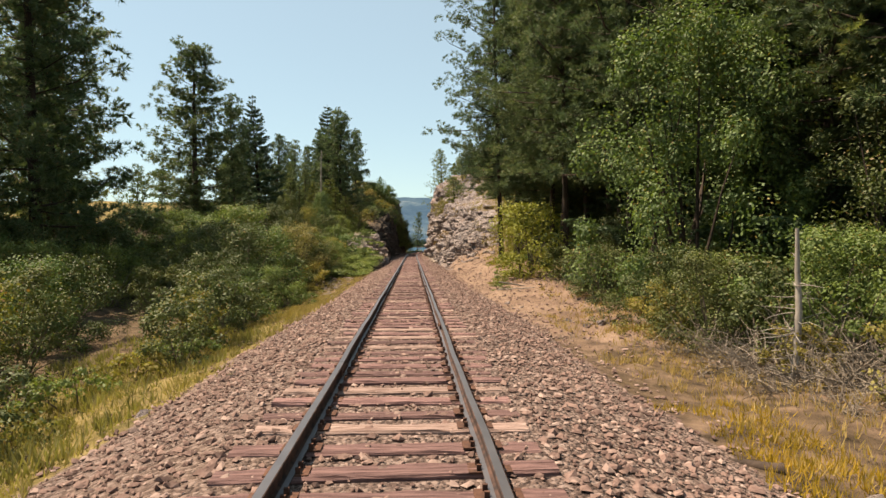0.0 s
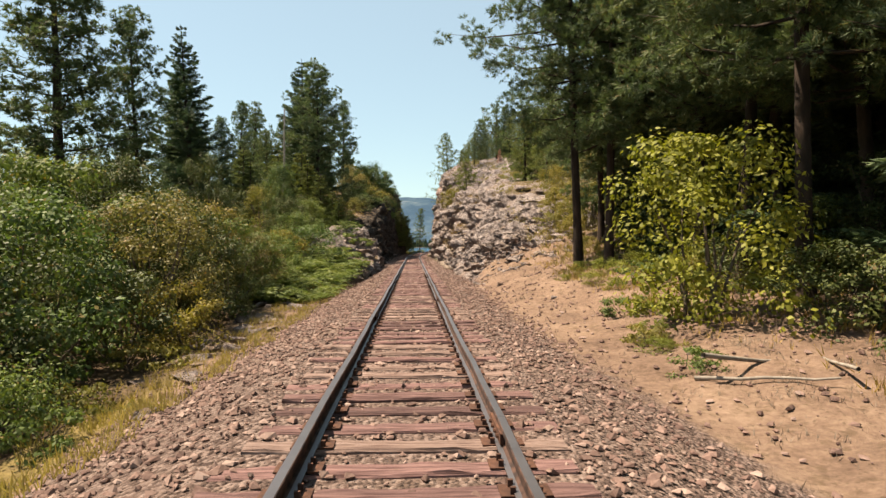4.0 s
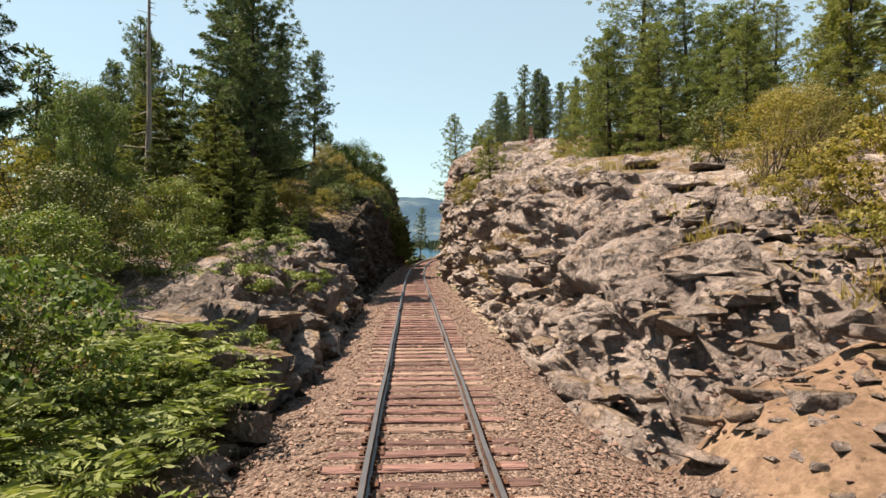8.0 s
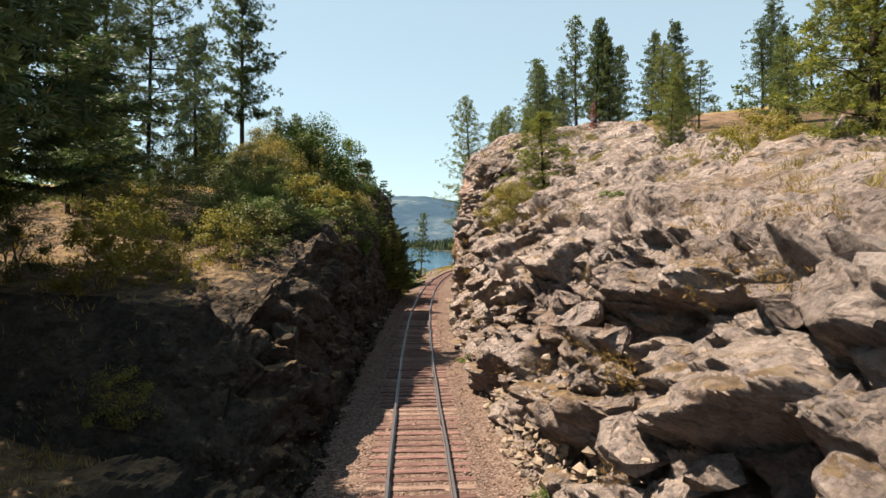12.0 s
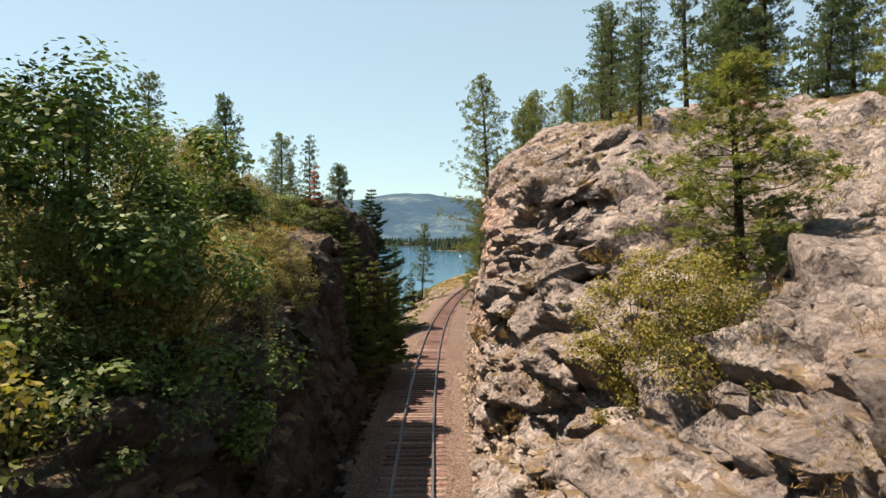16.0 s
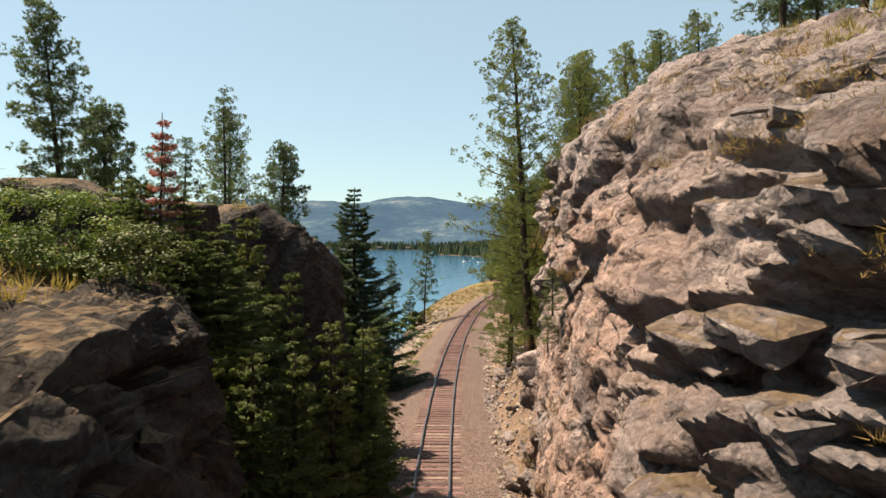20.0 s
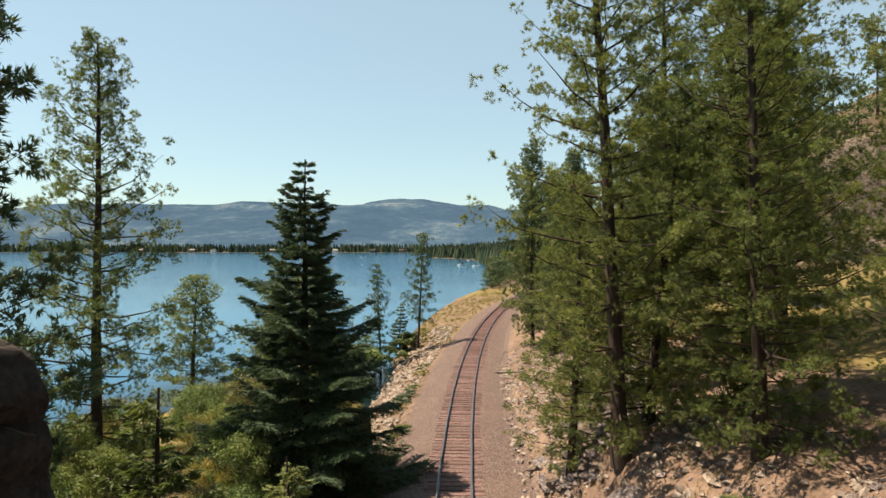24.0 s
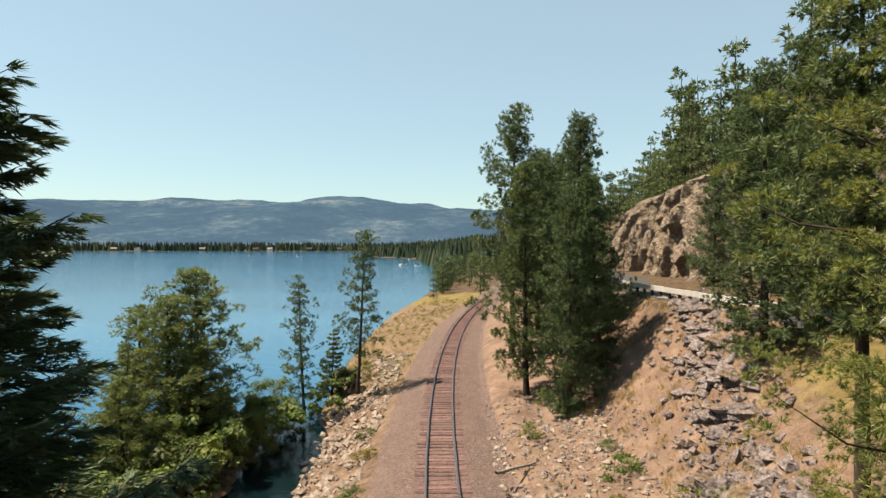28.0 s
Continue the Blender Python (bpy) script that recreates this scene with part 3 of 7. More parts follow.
pts[:, 2] += rough * 0.55 * smooth_step(ad, 2.2, 6) * (1 + 2 * smooth_step(ad, 20, 60))
pts[:, 2] += (layered(pts * (2.2, 1.6, 0), 3, 13) - 0.47) * 0.3 * smooth_step(ad, 2.8, 4.5) * (1 - smooth_step(ad, 14, 18)) * smooth_step(y, -8, 0)
# under the rock faces the soil lies back a little
in_cut_r, in_cut_l = smooth_step(y, 45, 49) * (1 - smooth_step(y, 120, 124)), smooth_step(y, 48, 52) * (1 - smooth_step(y, 122.5, 126))
pts[:, 2] -= np.where(d > 0, in_cut_r, in_cut_l) * (smooth_step(ad, 2.5, 3.2) * 0.6 + smooth_step(ad, 3.0, 4.2) * 0.5) * (1 - smooth_step(ad, 13.5, 15.5))
GROUND_Y, GROUND_D, GROUND_Z = ys, ds, pts[:, 2].reshape(len(ys), len(ds)).copy()
me = mesh_of("ground", pts, grid_faces(len(ys), len(ds)), GROUND, True)
gravel = (1 - smooth_step(ad, 3.0, 4.0))
gravel = np.where(d > 0, gravel * (1 - 0.75 * smooth_step(y, 12, 30) * (1 - smooth_step(y, 40, 50)) * smooth_step(ad, 1.3, 3.2)), gravel)
sand = np.where(d > 0, smooth_step(ad, 1.9, 2.5) * (1 - smooth_step(ad, 7 + 0 * y, 11)) * (0.42 + 0.58 * smooth_step(y, 8, 18)), 0.75 * smooth_step(ad, 2.7, 3.3) * (1 - smooth_step(ad, 3.6, 4.6)) * smooth_step(y, 12, 26))
sand = np.where((d > 0) & (y > 119), 0.7 * smooth_step(ad, 2.8, 3.4) * (1 - smooth_step(ad, 14, 26)), sand)
sand = np.where((d < 0) & (y > 123), 0.5, sand)
grass = np.where(d < 0, smooth_step(ad, 2.6, 3.4) * (1 - smooth_step(ad - 4.0 * smooth_step(y, 12, 4), 4.0, 5.4)) * (1 - smooth_step(y, 20, 34)), np.where(y < 20, 0.2 * smooth_step(ad, 3.4, 4.2) * (1 - smooth_step(ad, 6.5, 8)), 0.55 * smooth_step(ad, 6, 8) * smooth_step(y, 34, 44)))
grass = np.where((y > 186) & (d < 0), 0.55, np.where((d > 8) & (y > 140), 0.35, grass))
grass = np.where(y > 280, 0.0, grass)
grass = np.where((d < -8) & (y > 45) & (y < 123), 0.6, grass)
sand = np.where((y > 186) & (d < -4), 0.5, sand)
sand, grass = np.where(y > 262, 0.0, sand), np.where((y > 262) & (y <= 280) & (d < 0), 1.0, grass)
broad = layered(pts * (0.035, 0.035, 0), 4, 17)
wild = smooth_step(ad, 11, 19) * (1 - smooth_step(y, 170, 200))
grass = grass * (1 - wild) + wild * smooth_step(broad, 0.40, 0.6) * 0.75
sand = sand * (1 - wild) + wild * smooth_step(layered(pts * (0.06, 0.06, 0) + 9, 4, 19), 0.5, 0.66) * 0.5
for name, values in (("grass", grass), ("sand", sand), ("gravel", gravel)):
    me.attributes.new(name, "FLOAT", "POINT").data.foreach_set("value", values.astype(np.float32))
tagged(put("ground", me), "sandy and grassy ground beside a gravel railway bed", "ground", kind="structure")

# ---- the lake ----
lx, ly = np.meshgrid(np.linspace(-3200, 1400, 24), np.linspace(60, 1620, 24))
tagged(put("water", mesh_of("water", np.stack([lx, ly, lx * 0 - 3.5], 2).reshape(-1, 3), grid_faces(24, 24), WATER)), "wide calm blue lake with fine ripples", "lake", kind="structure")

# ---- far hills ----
m = Nodes("haze_painted_hills")
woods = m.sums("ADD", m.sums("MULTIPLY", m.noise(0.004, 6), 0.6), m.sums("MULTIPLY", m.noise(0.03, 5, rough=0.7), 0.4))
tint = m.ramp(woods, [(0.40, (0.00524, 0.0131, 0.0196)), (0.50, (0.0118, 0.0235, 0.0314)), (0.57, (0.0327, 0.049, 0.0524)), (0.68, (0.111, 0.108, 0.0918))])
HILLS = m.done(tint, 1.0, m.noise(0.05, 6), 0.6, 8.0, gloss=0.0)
# a faint blue glow paints the haze of distance onto the hills
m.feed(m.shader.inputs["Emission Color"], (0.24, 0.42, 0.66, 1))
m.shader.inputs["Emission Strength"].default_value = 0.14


def ridge(name, y0, depth, x0, x1, tops, seed, label):
    """A long hill: heights along x, falling to the front and back."""
    xs, vs = np.linspace(x0, x1, 240), np.linspace(0, 1, 40)
    top = np.interp(xs, [a for a, _ in tops], [b for _, b in tops])
    gx, gv = np.meshgrid(xs, vs, indexing="ij")
    p = np.stack([gx, y0 + gv * depth, 0 * gx], 2).reshape(-1, 3)
    shape = np.sin(np.clip(gv / 0.75, 0, 1) * np.pi / 2).ravel() * (1 - 0.4 * smooth_step(gv.ravel(), 0.75, 1))
    bumpy = layered(p * 0.0022, 5, seed) - 0.45
    p[:, 2] = np.repeat(top, len(vs)) * shape * (1 + 0.55 * bumpy) - 5
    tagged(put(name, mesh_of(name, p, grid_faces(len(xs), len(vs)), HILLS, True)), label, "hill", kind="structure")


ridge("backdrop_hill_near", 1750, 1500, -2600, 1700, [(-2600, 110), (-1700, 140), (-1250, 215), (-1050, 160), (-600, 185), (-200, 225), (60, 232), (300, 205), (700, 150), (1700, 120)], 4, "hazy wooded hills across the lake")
ridge("backdrop_hill_far", 3000, 1300, -3600, 2600, [(-3600, 200), (-2300, 240), (-1700, 270), (-1000, 290), (-300, 250), (500, 260), (1200, 220), (2600, 200)], 9, "distant ridge behind the lake hills in painted pale blue haze")


# ---- rock faces of the cutting ----
def rock_face(name, side, table, y0, y1, step, across, material, seed, label, size):
    ys = np.arange(y0, y1, step)
    us = np.concatenate([np.linspace(0, 0.72, across), np.linspace(0.722, 1, across * 2 // 3)])
    rows, normals = [], []
    for y in ys:
        s = section(table, y)[:5]
        line = np.concatenate([[(s[0, 0] - 0.15, s[0, 1] - 0.7)], s])
        line[-1, 0] = min(line[-1, 0], 15.0)
        run = np.r_[0, np.cumsum(np.linalg.norm(np.diff(line, axis=0), axis=1))]
        at = np.interp(us, [0, 0.1, 0.4, 0.72, 0.88, 1], run)
        dz = np.stack([np.interp(at, run, line[:, 0]), np.interp(at, run, line[:, 1])], 1)
        ease = np.gradient(dz, axis=0)
        ease = np.stack([np.convolve(np.pad(ease[:, k], 12, "edge"), np.ones(25) / 25, "valid") for k in (0, 1)], 1)
        n = np.stack([-ease[:, 1], ease[:, 0]], 1)
        rows.append(dz)
        normals.append(n / (np.linalg.norm(n, axis=1)[:, None] + 1e-9))
    dz, n = np.array(rows), np.array(normals)
    gy = np.repeat(ys[:, None], len(us), 1)
    p = np.stack([centre(gy) + side * dz[..., 0], gy, dz[..., 1]], 2).reshape(-1, 3)
    out = np.stack([side * n[..., 0], 0 * gy, n[..., 1]], 2).reshape(-1, 3)
    u = np.tile(us, len(ys))
    lean = p + np.stack([0.15 * p[:, 2], 0.3 * p[:, 2], 0.06 * p[:, 1] - 0.2 * side * p[:, 0]], 1)
    lean = lean + 0.28 * np.stack([layered(p * 0.7, 3, seed + k) - 0.45 for k in (1, 2, 3)], 1)
    dome = smooth_step(p[:, 1], 104, 110) * (1 - smooth_step(p[:, 1], 122, 124)) * (side > 0)
    big, tone = blocks(lean, (2.3 * size, 2.5 * size, 1.25 * size), seed, 0.21, 0.8, 0.12, 0.14)
    mid, tone_mid = blocks(lean + 3.1, (0.95 * size, 1.15 * size, 0.6 * size), seed + 1, 0.25, 0.35, 0.3, 0.18)
    small = blocks(lean + 7.7, (0.5, 0.62, 0.34), seed + 2, 0.2, 0.25, 0.3)[0]
    fine = layered(p * (2.3, 2.0, 3.6), 5, seed + 5) - 0.47
    calm = 1 - 0.72 * dome
    broken = 0.55 + 0.9 * smooth_step(layered(p * 0.25, 2, seed + 9), 0.3, 0.6)
    bulk, split = (1.0, 1.0) if side > 0 else (0.7 - 0.3 * smooth_step(p[:, 1], 72, 80) - 0.15 * smooth_step(p[:, 1], 108, 113), 0.9 - 0.4 * smooth_step(p[:, 1], 76, 80) - 0.15 * smooth_step(p[:, 1], 110, 114))
    upright = p + np.stack([0.1 * p[:, 2], 0.22 * p[:, 2], -0.25 * p[:, 1]], 1) + 0.14 * np.stack([layered(p * 0.9, 3, seed + k) - 0.45 for k in (11, 12, 13)], 1)
    slab = blocks(upright, (3.0, 2.2, 3.0), seed + 4, 0.11, 1.3, 0.3, 0.08, 0.9)[0]
    crust = blocks(upright + 4.3, (1.2, 0.9, 1.3), seed + 6, 0.14, 1.0, 0.3, 0.12, 1.2)[0]
    ragged = 0.55 + 0.75 * smooth_step(p[:, 1], 116, 119) + 0.5 * smooth_step(p[:, 2], 10.5, 12)
    ledges = np.zeros(len(p))
    for h, reach, k in ((3.4, 0.5, 1), (6.3, 0.65, 2), (8.6, 0.55, 3), (10.4, 0.85, 4), (12.3, 0.7, 5)):
        foot = p[:, 2] - h - 2.6 * (layered(np.stack([0 * p[:, 1], p[:, 1] * 0.33, 0 * p[:, 1]], 1) + k * 7.3, 4, seed + k) - 0.47)
        spread = smooth_step(layered(p * (0, 0.28, 0.1) + k * 3.1, 2, seed + 20 + k), 0.4, 0.55)
        ledges += reach * spread * np.clip(foot / 0.28, 0, 1) * np.exp(-np.clip(foot, 0, 9) / 1.3)
    wander = p[:, 1] + 0.5 * (layered(p * (0, 0.2, 0.55), 4, seed + 31) - 0.47) * 2
    ledges -= 0.95 * np.exp(-(((wander - 117.4) / 0.42) ** 4)) * smooth_step(p[:, 2], 1.5, 4) + 0.4 * np.exp(-(((wander - 120.4) / 0.09) ** 2)) + 0.35 * np.exp(-(((wander - 113.0) / 0.08) ** 2)) + 0.35 * np.exp(-(((wander - 109.6) / 0.1) ** 2))
    push = dome * (ledges + ragged * (0.26 * slab + 0.13 * crust)) + (0.42 + 0.2 * smooth_step(p[:, 1], 60, 66)) * big * (1 - 0.85 * dome) * bulk + (0.30 * mid * broken + 0.16 * small * broken) * calm * split + 0.2 * fine * split + 0.08
    keep = smooth_step(u, 0.0, 0.14) * (1 - (0.88 - 0.45 * dome - 0.56 * smooth_step(p[:, 1], 72, 78) * (1 - smooth_step(p[:, 1], 104, 108)) * (side > 0)) * smooth_step(u, 0.7, 0.86))
    tops = smooth_step(u, 0.72, 0.86)
    p += out * (push * keep + 0.06)[:, None]
    p[:, 2] += tops * 0.7 * (layered(p * (0.5, 0.5, 0), 3, seed + 8) - 0.5)
    tuck = np.clip(np.minimum((gy - y0) / (5.0 if side > 0 else 2.5), (y1 - gy) / 2.5).ravel(), 0, 1)
    p[:, 2] -= (1 - tuck) ** 2 * 1.3
    f = grid_faces(len(ys), len(us))
    if side < 0:
        f = f[:, ::-1]
    me = mesh_of(name, p, f, material, True)
    me.set_sharp_from_angle(angle=radians(55))
    me.attributes.new("tone", "FLOAT", "POINT").data.foreach_set("value", (0.55 * tone + 0.45 * tone_mid).astype(np.float32))
    me.attributes.new("rust", "FLOAT", "POINT").data.foreach_set("value", (dome * (0.3 + 0.7 * smooth_step(u, 0.1, 0.3)) * (1 - 0.75 * smooth_step(p[:, 1], 116, 119)) * (1 - 0.8 * smooth_step(p[:, 2], 10.5, 12.5))).astype(np.float32))
    return tagged(put(name, me), label, "rock face", kind="structure")


WALL_RIGHT = rock_face("rock_face_right", 1, RIGHT, 46.5, 124.5, 0.075, 150, ROCK, 21, "broken grey-brown rock wall of the cutting", 1.0)
WALL_FRONT = rock_face("rock_face_front", -1, LEFT, 48.5, 68.5, 0.09, 130, ROCK_SLATE, 51, "low broken outcrop of dark grey rock by the line", 0.85)
WALL_LEFT = rock_face("rock_face_left", -1, LEFT, 66.5, 126.5, 0.15, 110, ROCK_SHADED, 57, "rock wall with shade painted into its dark colour, soil on ledges", 0.85)

# ---- the railway track ----


def along(y):
    """The pose on the track's middle line at y."""
    slope = (centre(y + 0.05) - centre(y - 0.05)) / 0.1
    return pose(float(centre(y)), y, 0, 0, 0, -math.degrees(math.atan(float(slope))))


track = tagged(new("railway_track"), "single rusty railway track on weathered wooden ties", "railway track", kind="structure")
PROFILE = np.array([(-0.036, 0.0), (-0.03, 0.004), (0.03, 0.004), (0.036, 0.0), (0.037, -0.026), (0.030, -0.038), (0.009, -0.048), (0.008, -0.128), (0.03, -0.142), (0.068, -0.152), (0.068, -0.162), (-0.068, -0.162), (-0.068, -0.152), (-0.03, -0.142), (-0.008, -0.128), (-0.009, -0.048), (-0.030, -0.038), (-0.037, -0.026)])
JOINT = 11.89


def rail_piece(side, y0, y1):
    ys = np.linspace(y0, y1, max(3, int((y1 - y0) / 1.0)))
    rings = []
    for y in ys:
        m = along(y)
        wander = 0.008 * math.sin(y * 0.9 + side) + 0.005 * math.sin(y * 2.3)
        rings.append([m @ Vector((side * 0.752 + a + wander, 0, b)) for a, b in PROFILE])
    v = np.array(rings).reshape(-1, 3)
    k = len(PROFILE)
    i, j = np.arange(len(ys) - 1)[:, None] * k, np.arange(k)[None, :]
    f = np.stack([i + j, i + (j + 1) % k, i + k + (j + 1) % k, i + k + j], 2).reshape(-1, 4)
    return mesh_of("rail", v, f[:, ::-1], RAIL)


for side in (-1, 1):
    y = -8.0 + (4.2 if side > 0 else 0)
    put("rail", rail_piece(side, -9, y - 0.004), track)
    while y < 255:
        put("rail", rail_piece(side, y + 0.004, y + JOINT - 0.004), track)
        y += JOINT
bar = bmesh.new()
bmesh.ops.create_cube(bar, size=1)
bmesh.ops.scale(bar, vec=(0.03, 0.61, 0.085), verts=bar.verts)
for k in range(4):
    bmesh.ops.create_cone(bar, cap_ends=True, segments=6, radius1=0.017, radius2=0.015, depth=0.03, matrix=pose(0.022, -0.2 + k * 0.133, 0, 0, 90, 0))
bar_mesh = bpy.data.meshes.new("joint_bar")
bar.to_mesh(bar_mesh)
bar.free()
bar_mesh.materials.append(RUST)
for side in (-1, 1):
    for n in range(16):
        y = -8.0 + (4.2 if side > 0 else 0) + n * JOINT
        for face in (-1, 1):
            put("joint_bar", bar_mesh, track, at=along(y) @ pose(side * 0.752 + face * 0.03, 0, -0.088, 0, 0, 0 if face > 0 else 180))


def tie_mesh(seed, material):
    """A split and worn sleeper: a block with uneven edges and long checks."""
    r = np.random.RandomState(seed)
    xs = np.linspace(-1.28, 1.28, 15)
    ring = np.array([(-0.112, -0.17), (-0.114, -0.02), (-0.098, 0.0), (-0.035, 0.002), (-0.02, -0.012), (0.03, 0.0), (0.1, -0.002), (0.114, -0.02), (0.112, -0.17)])
    v = []
    for x in xs:
        jig = r.normal(0, 1, ring.shape) * (0.005, 0.005)
        v.append(np.c_[np.full(len(ring), x + (r.normal(0, 0.01) if abs(x) > 1.2 else 0)), ring + jig])
    v = np.array(v).reshape(-1, 3)
    k = len(ring)
    i, j = np.arange(len(xs) - 1)[:, None] * k, np.arange(k - 1)[None, :]
    f = np.stack([i + j, i + k + j, i + k + j + 1, i + j + 1], 2).reshape(-1, 4)
    ends = []
    for base, flip in ((0, 1), ((len(xs) - 1) * k, -1)):
        for q in range(0, k - 3, 1):
            quad = [base, base + q + 1, base + q + 2, base + q + 2]
            ends.append(quad[::flip])
    return mesh_of("tie", v, np.concatenate([f, np.array(ends)])[:, ::-1], material)


TIES = [tie_mesh(k, TIE if k % 4 else TIE_PALE) for k in range(8)]
plate = bmesh.new()
bmesh.ops.create_cube(plate, size=1)
bmesh.ops.scale(plate, vec=(0.33, 0.19, 0.014), verts=plate.verts)
for a, b in ((-0.085, -0.06), (0.085, 0.06), (0.085, -0.06), (-0.085, 0.06)):
    bmesh.ops.create_cube(plate, size=1, matrix=pose(a, b, 0.03) @ Matrix.Diagonal((0.036, 0.026, 0.045, 1)))
plate_mesh = bpy.data.meshes.new("tie_plate")
plate.to_mesh(plate_mesh)
plate.free()
plate_mesh.materials.append(RUST)
rng = np.random.RandomState(5)
tie_ys, y = [], -7.5
while y < 258:
    tie_ys.append(y)
    y += 0.505 + rng.normal(0, 0.025)
rest = []
for n, y in enumerate(tie_ys):
    me = TIES[rng.randint(8)]
    at = along(y) @ pose(rng.normal(0, 0.04), 0, -0.178 + rng.normal(0, 0.007), rng.normal(0, 0.8), rng.normal(0, 0.25), rng.normal(0, 1.0))
    if n < 300:
        put("tie", me, track, at=at)
    else:
        co = np.array([at @ v.co for v in me.vertices])
        rest.append((co, np.array([p.vertices[:] for p in me.polygons])))
    if n < 110:
        for side in (-1, 1):
            put("tie_plate", plate_mesh, track, at=along(y) @ pose(side * 0.752 + rng.normal(0, 0.006), 0, -0.169))
v, f = joined(rest)
tagged(put("far_ties", mesh_of("far_ties", v, f, TIE), track), "rows of weathered ties farther along the line", kind="stuff")

# ---- ballast stones ----
ico_v = np.array([(1, 0.2, 0), (-0.9, -0.1, 0.1), (0.1, 1, 0.1), (-0.1, -1, 0), (0.45, 0.3, 0.85), (-0.5, -0.25, 0.8), (0, 0, -0.9)])
ico_f = np.array([(0, 2, 4), (2, 5, 4), (2, 1, 5), (1, 3, 5), (3, 4, 5), (3, 0, 4), (2, 0, 6), (1, 2, 6), (3, 1, 6), (0, 3, 6)])


def scatter_stones(name, n, where, lo, hi, material, label, seed, flat=0.65):
    """Loose broken stones in one mesh. where(r, n) gives x, y and the ground's height."""
    r = np.random.RandomState(seed)
    base = where(r, n)
    size = lo + (hi - lo) * r.rand(n) ** 2.2
    shape = ico_v[None] * (1 + 0.35 * r.uniform(-1, 1, (n, len(ico_v), 1)))
    shape = shape * (r.uniform(0.7, 1.25, (n, 1, 3)) * (1, 1, flat))
    a = r.uniform(0, 2 * np.pi, n)
    c, s = np.cos(a)[:, None], np.sin(a)[:, None]
    shape = np.stack([c * shape[..., 0] - s * shape[..., 1], s * shape[..., 0] + c * shape[..., 1], shape[..., 2] + 0.25 * r.uniform(-1, 1, (n, 1)) * shape[..., 0]], 2)
    v = (shape * size[:, None, None] + base[:, None]).reshape(-1, 3)
    f = (ico_f[None] + (np.arange(n) * len(ico_v))[:, None, None]).reshape(-1, 3)
    return tagged(put(name, toned(mesh_of(name, v, f, material))), label, "stones", kind="stuff")


HEIGHTS_Y = np.arange(-10, 260, 1.0)
HEIGHTS_D = np.arange(-9, 9.01, 0.25)
HEIGHTS = np.array([[footing(d, y) for d in HEIGHTS_D] for y in HEIGHTS_Y])


def quick_height(d, y):
    """Ground heights for many points near the track."""
    a = np.clip((y + 10), 0, len(HEIGHTS_Y) - 1.001)
    b = np.clip((d + 9) / 0.25, 0, len(HEIGHTS_D) - 1.001)
    i, j = a.astype(int), b.astype(int)
    fa, fb = a - i, b - j
    return (HEIGHTS[i, j] * (1 - fa) + HEIGHTS[i + 1, j] * fa) * (1 - fb) + (HEIGHTS[i, j + 1] * (1 - fa) + HEIGHTS[i + 1, j + 1] * fa) * fb


def bed(y0, y1, power, wide):
    def where(r, n):
        y = y0 + (y1 - y0) * r.rand(n) ** power
        d = r.uniform(-wide, wide, n)
        sparse = (np.abs(d) < 1.3) & (r.rand(n) < 0.4)
        d = np.where(sparse, np.sign(d) * r.uniform(1.3, wide, n), d)
        stray = np.abs(d) > wide - 0.9
        d = np.where(stray, np.sign(d) * (wide - 0.9 + np.abs(r.normal(0, 0.75, n))), d)
        thin = (d > 2.0 + r.rand(n) * 1.6) & (y > 16) & (y < 46)
        d = np.where(thin, -d, d)
        return np.stack([centre(y) + d, y, quick_height(d, y) + 0.01 + 0.012 * r.rand(n)], 1)
    return where


scatter_stones("ballast_stones", 23000, bed(-3, 46, 1.15, 3.5), 0.022, 0.062, BALLAST, "loose reddish grey crushed stone between and beside ties", 11)
scatter_stones("ballast_stones_beyond", 8000, bed(46, 135, 1.2, 2.9), 0.03, 0.065, BALLAST, "loose reddish grey crushed stone along the line", 12)


# ---- plants ----
def fans(base, axis, length, width, count, spread, r):
    """Needle or leaf fans: count thin triangles from each base, spread round its axis."""
    n = len(base)
    way = axis[:, None] + spread * r.normal(0, 1, (n, count, 3))
    way /= np.linalg.norm(way, axis=2)[..., None] + 1e-9
    side = np.cross(way, r.normal(0, 1, (n, count, 3)))
    side /= np.linalg.norm(side, axis=2)[..., None] + 1e-9
    ln = (length * r.uniform(0.7, 1.2, (n, count)))[..., None]
    wd = (width * r.uniform(0.7, 1.2, (n, count)))[..., None]
    b = base[:, None]
    a = b + way * ln * 0.45
    v = np.stack([b + 0 * way, a + side * wd, b + way * ln, a - side * wd], 2).reshape(-1, 3)
    return v, np.arange(len(v)).reshape(-1, 4)


def needles(base, axis, length, width, count, spread, r):
    """As fans(), of one slim triangle each."""
    v, _ = fans(base, axis, length, width, count, spread, r)
    v = v.reshape(-1, 4, 3)
    v = np.stack([v[:, 0] * 0.4 + v[:, 1] * 0.6, v[:, 2], v[:, 0] * 0.4 + v[:, 3] * 0.6], 1).reshape(-1, 3)
    return v, np.arange(len(v)).reshape(-1, 3)


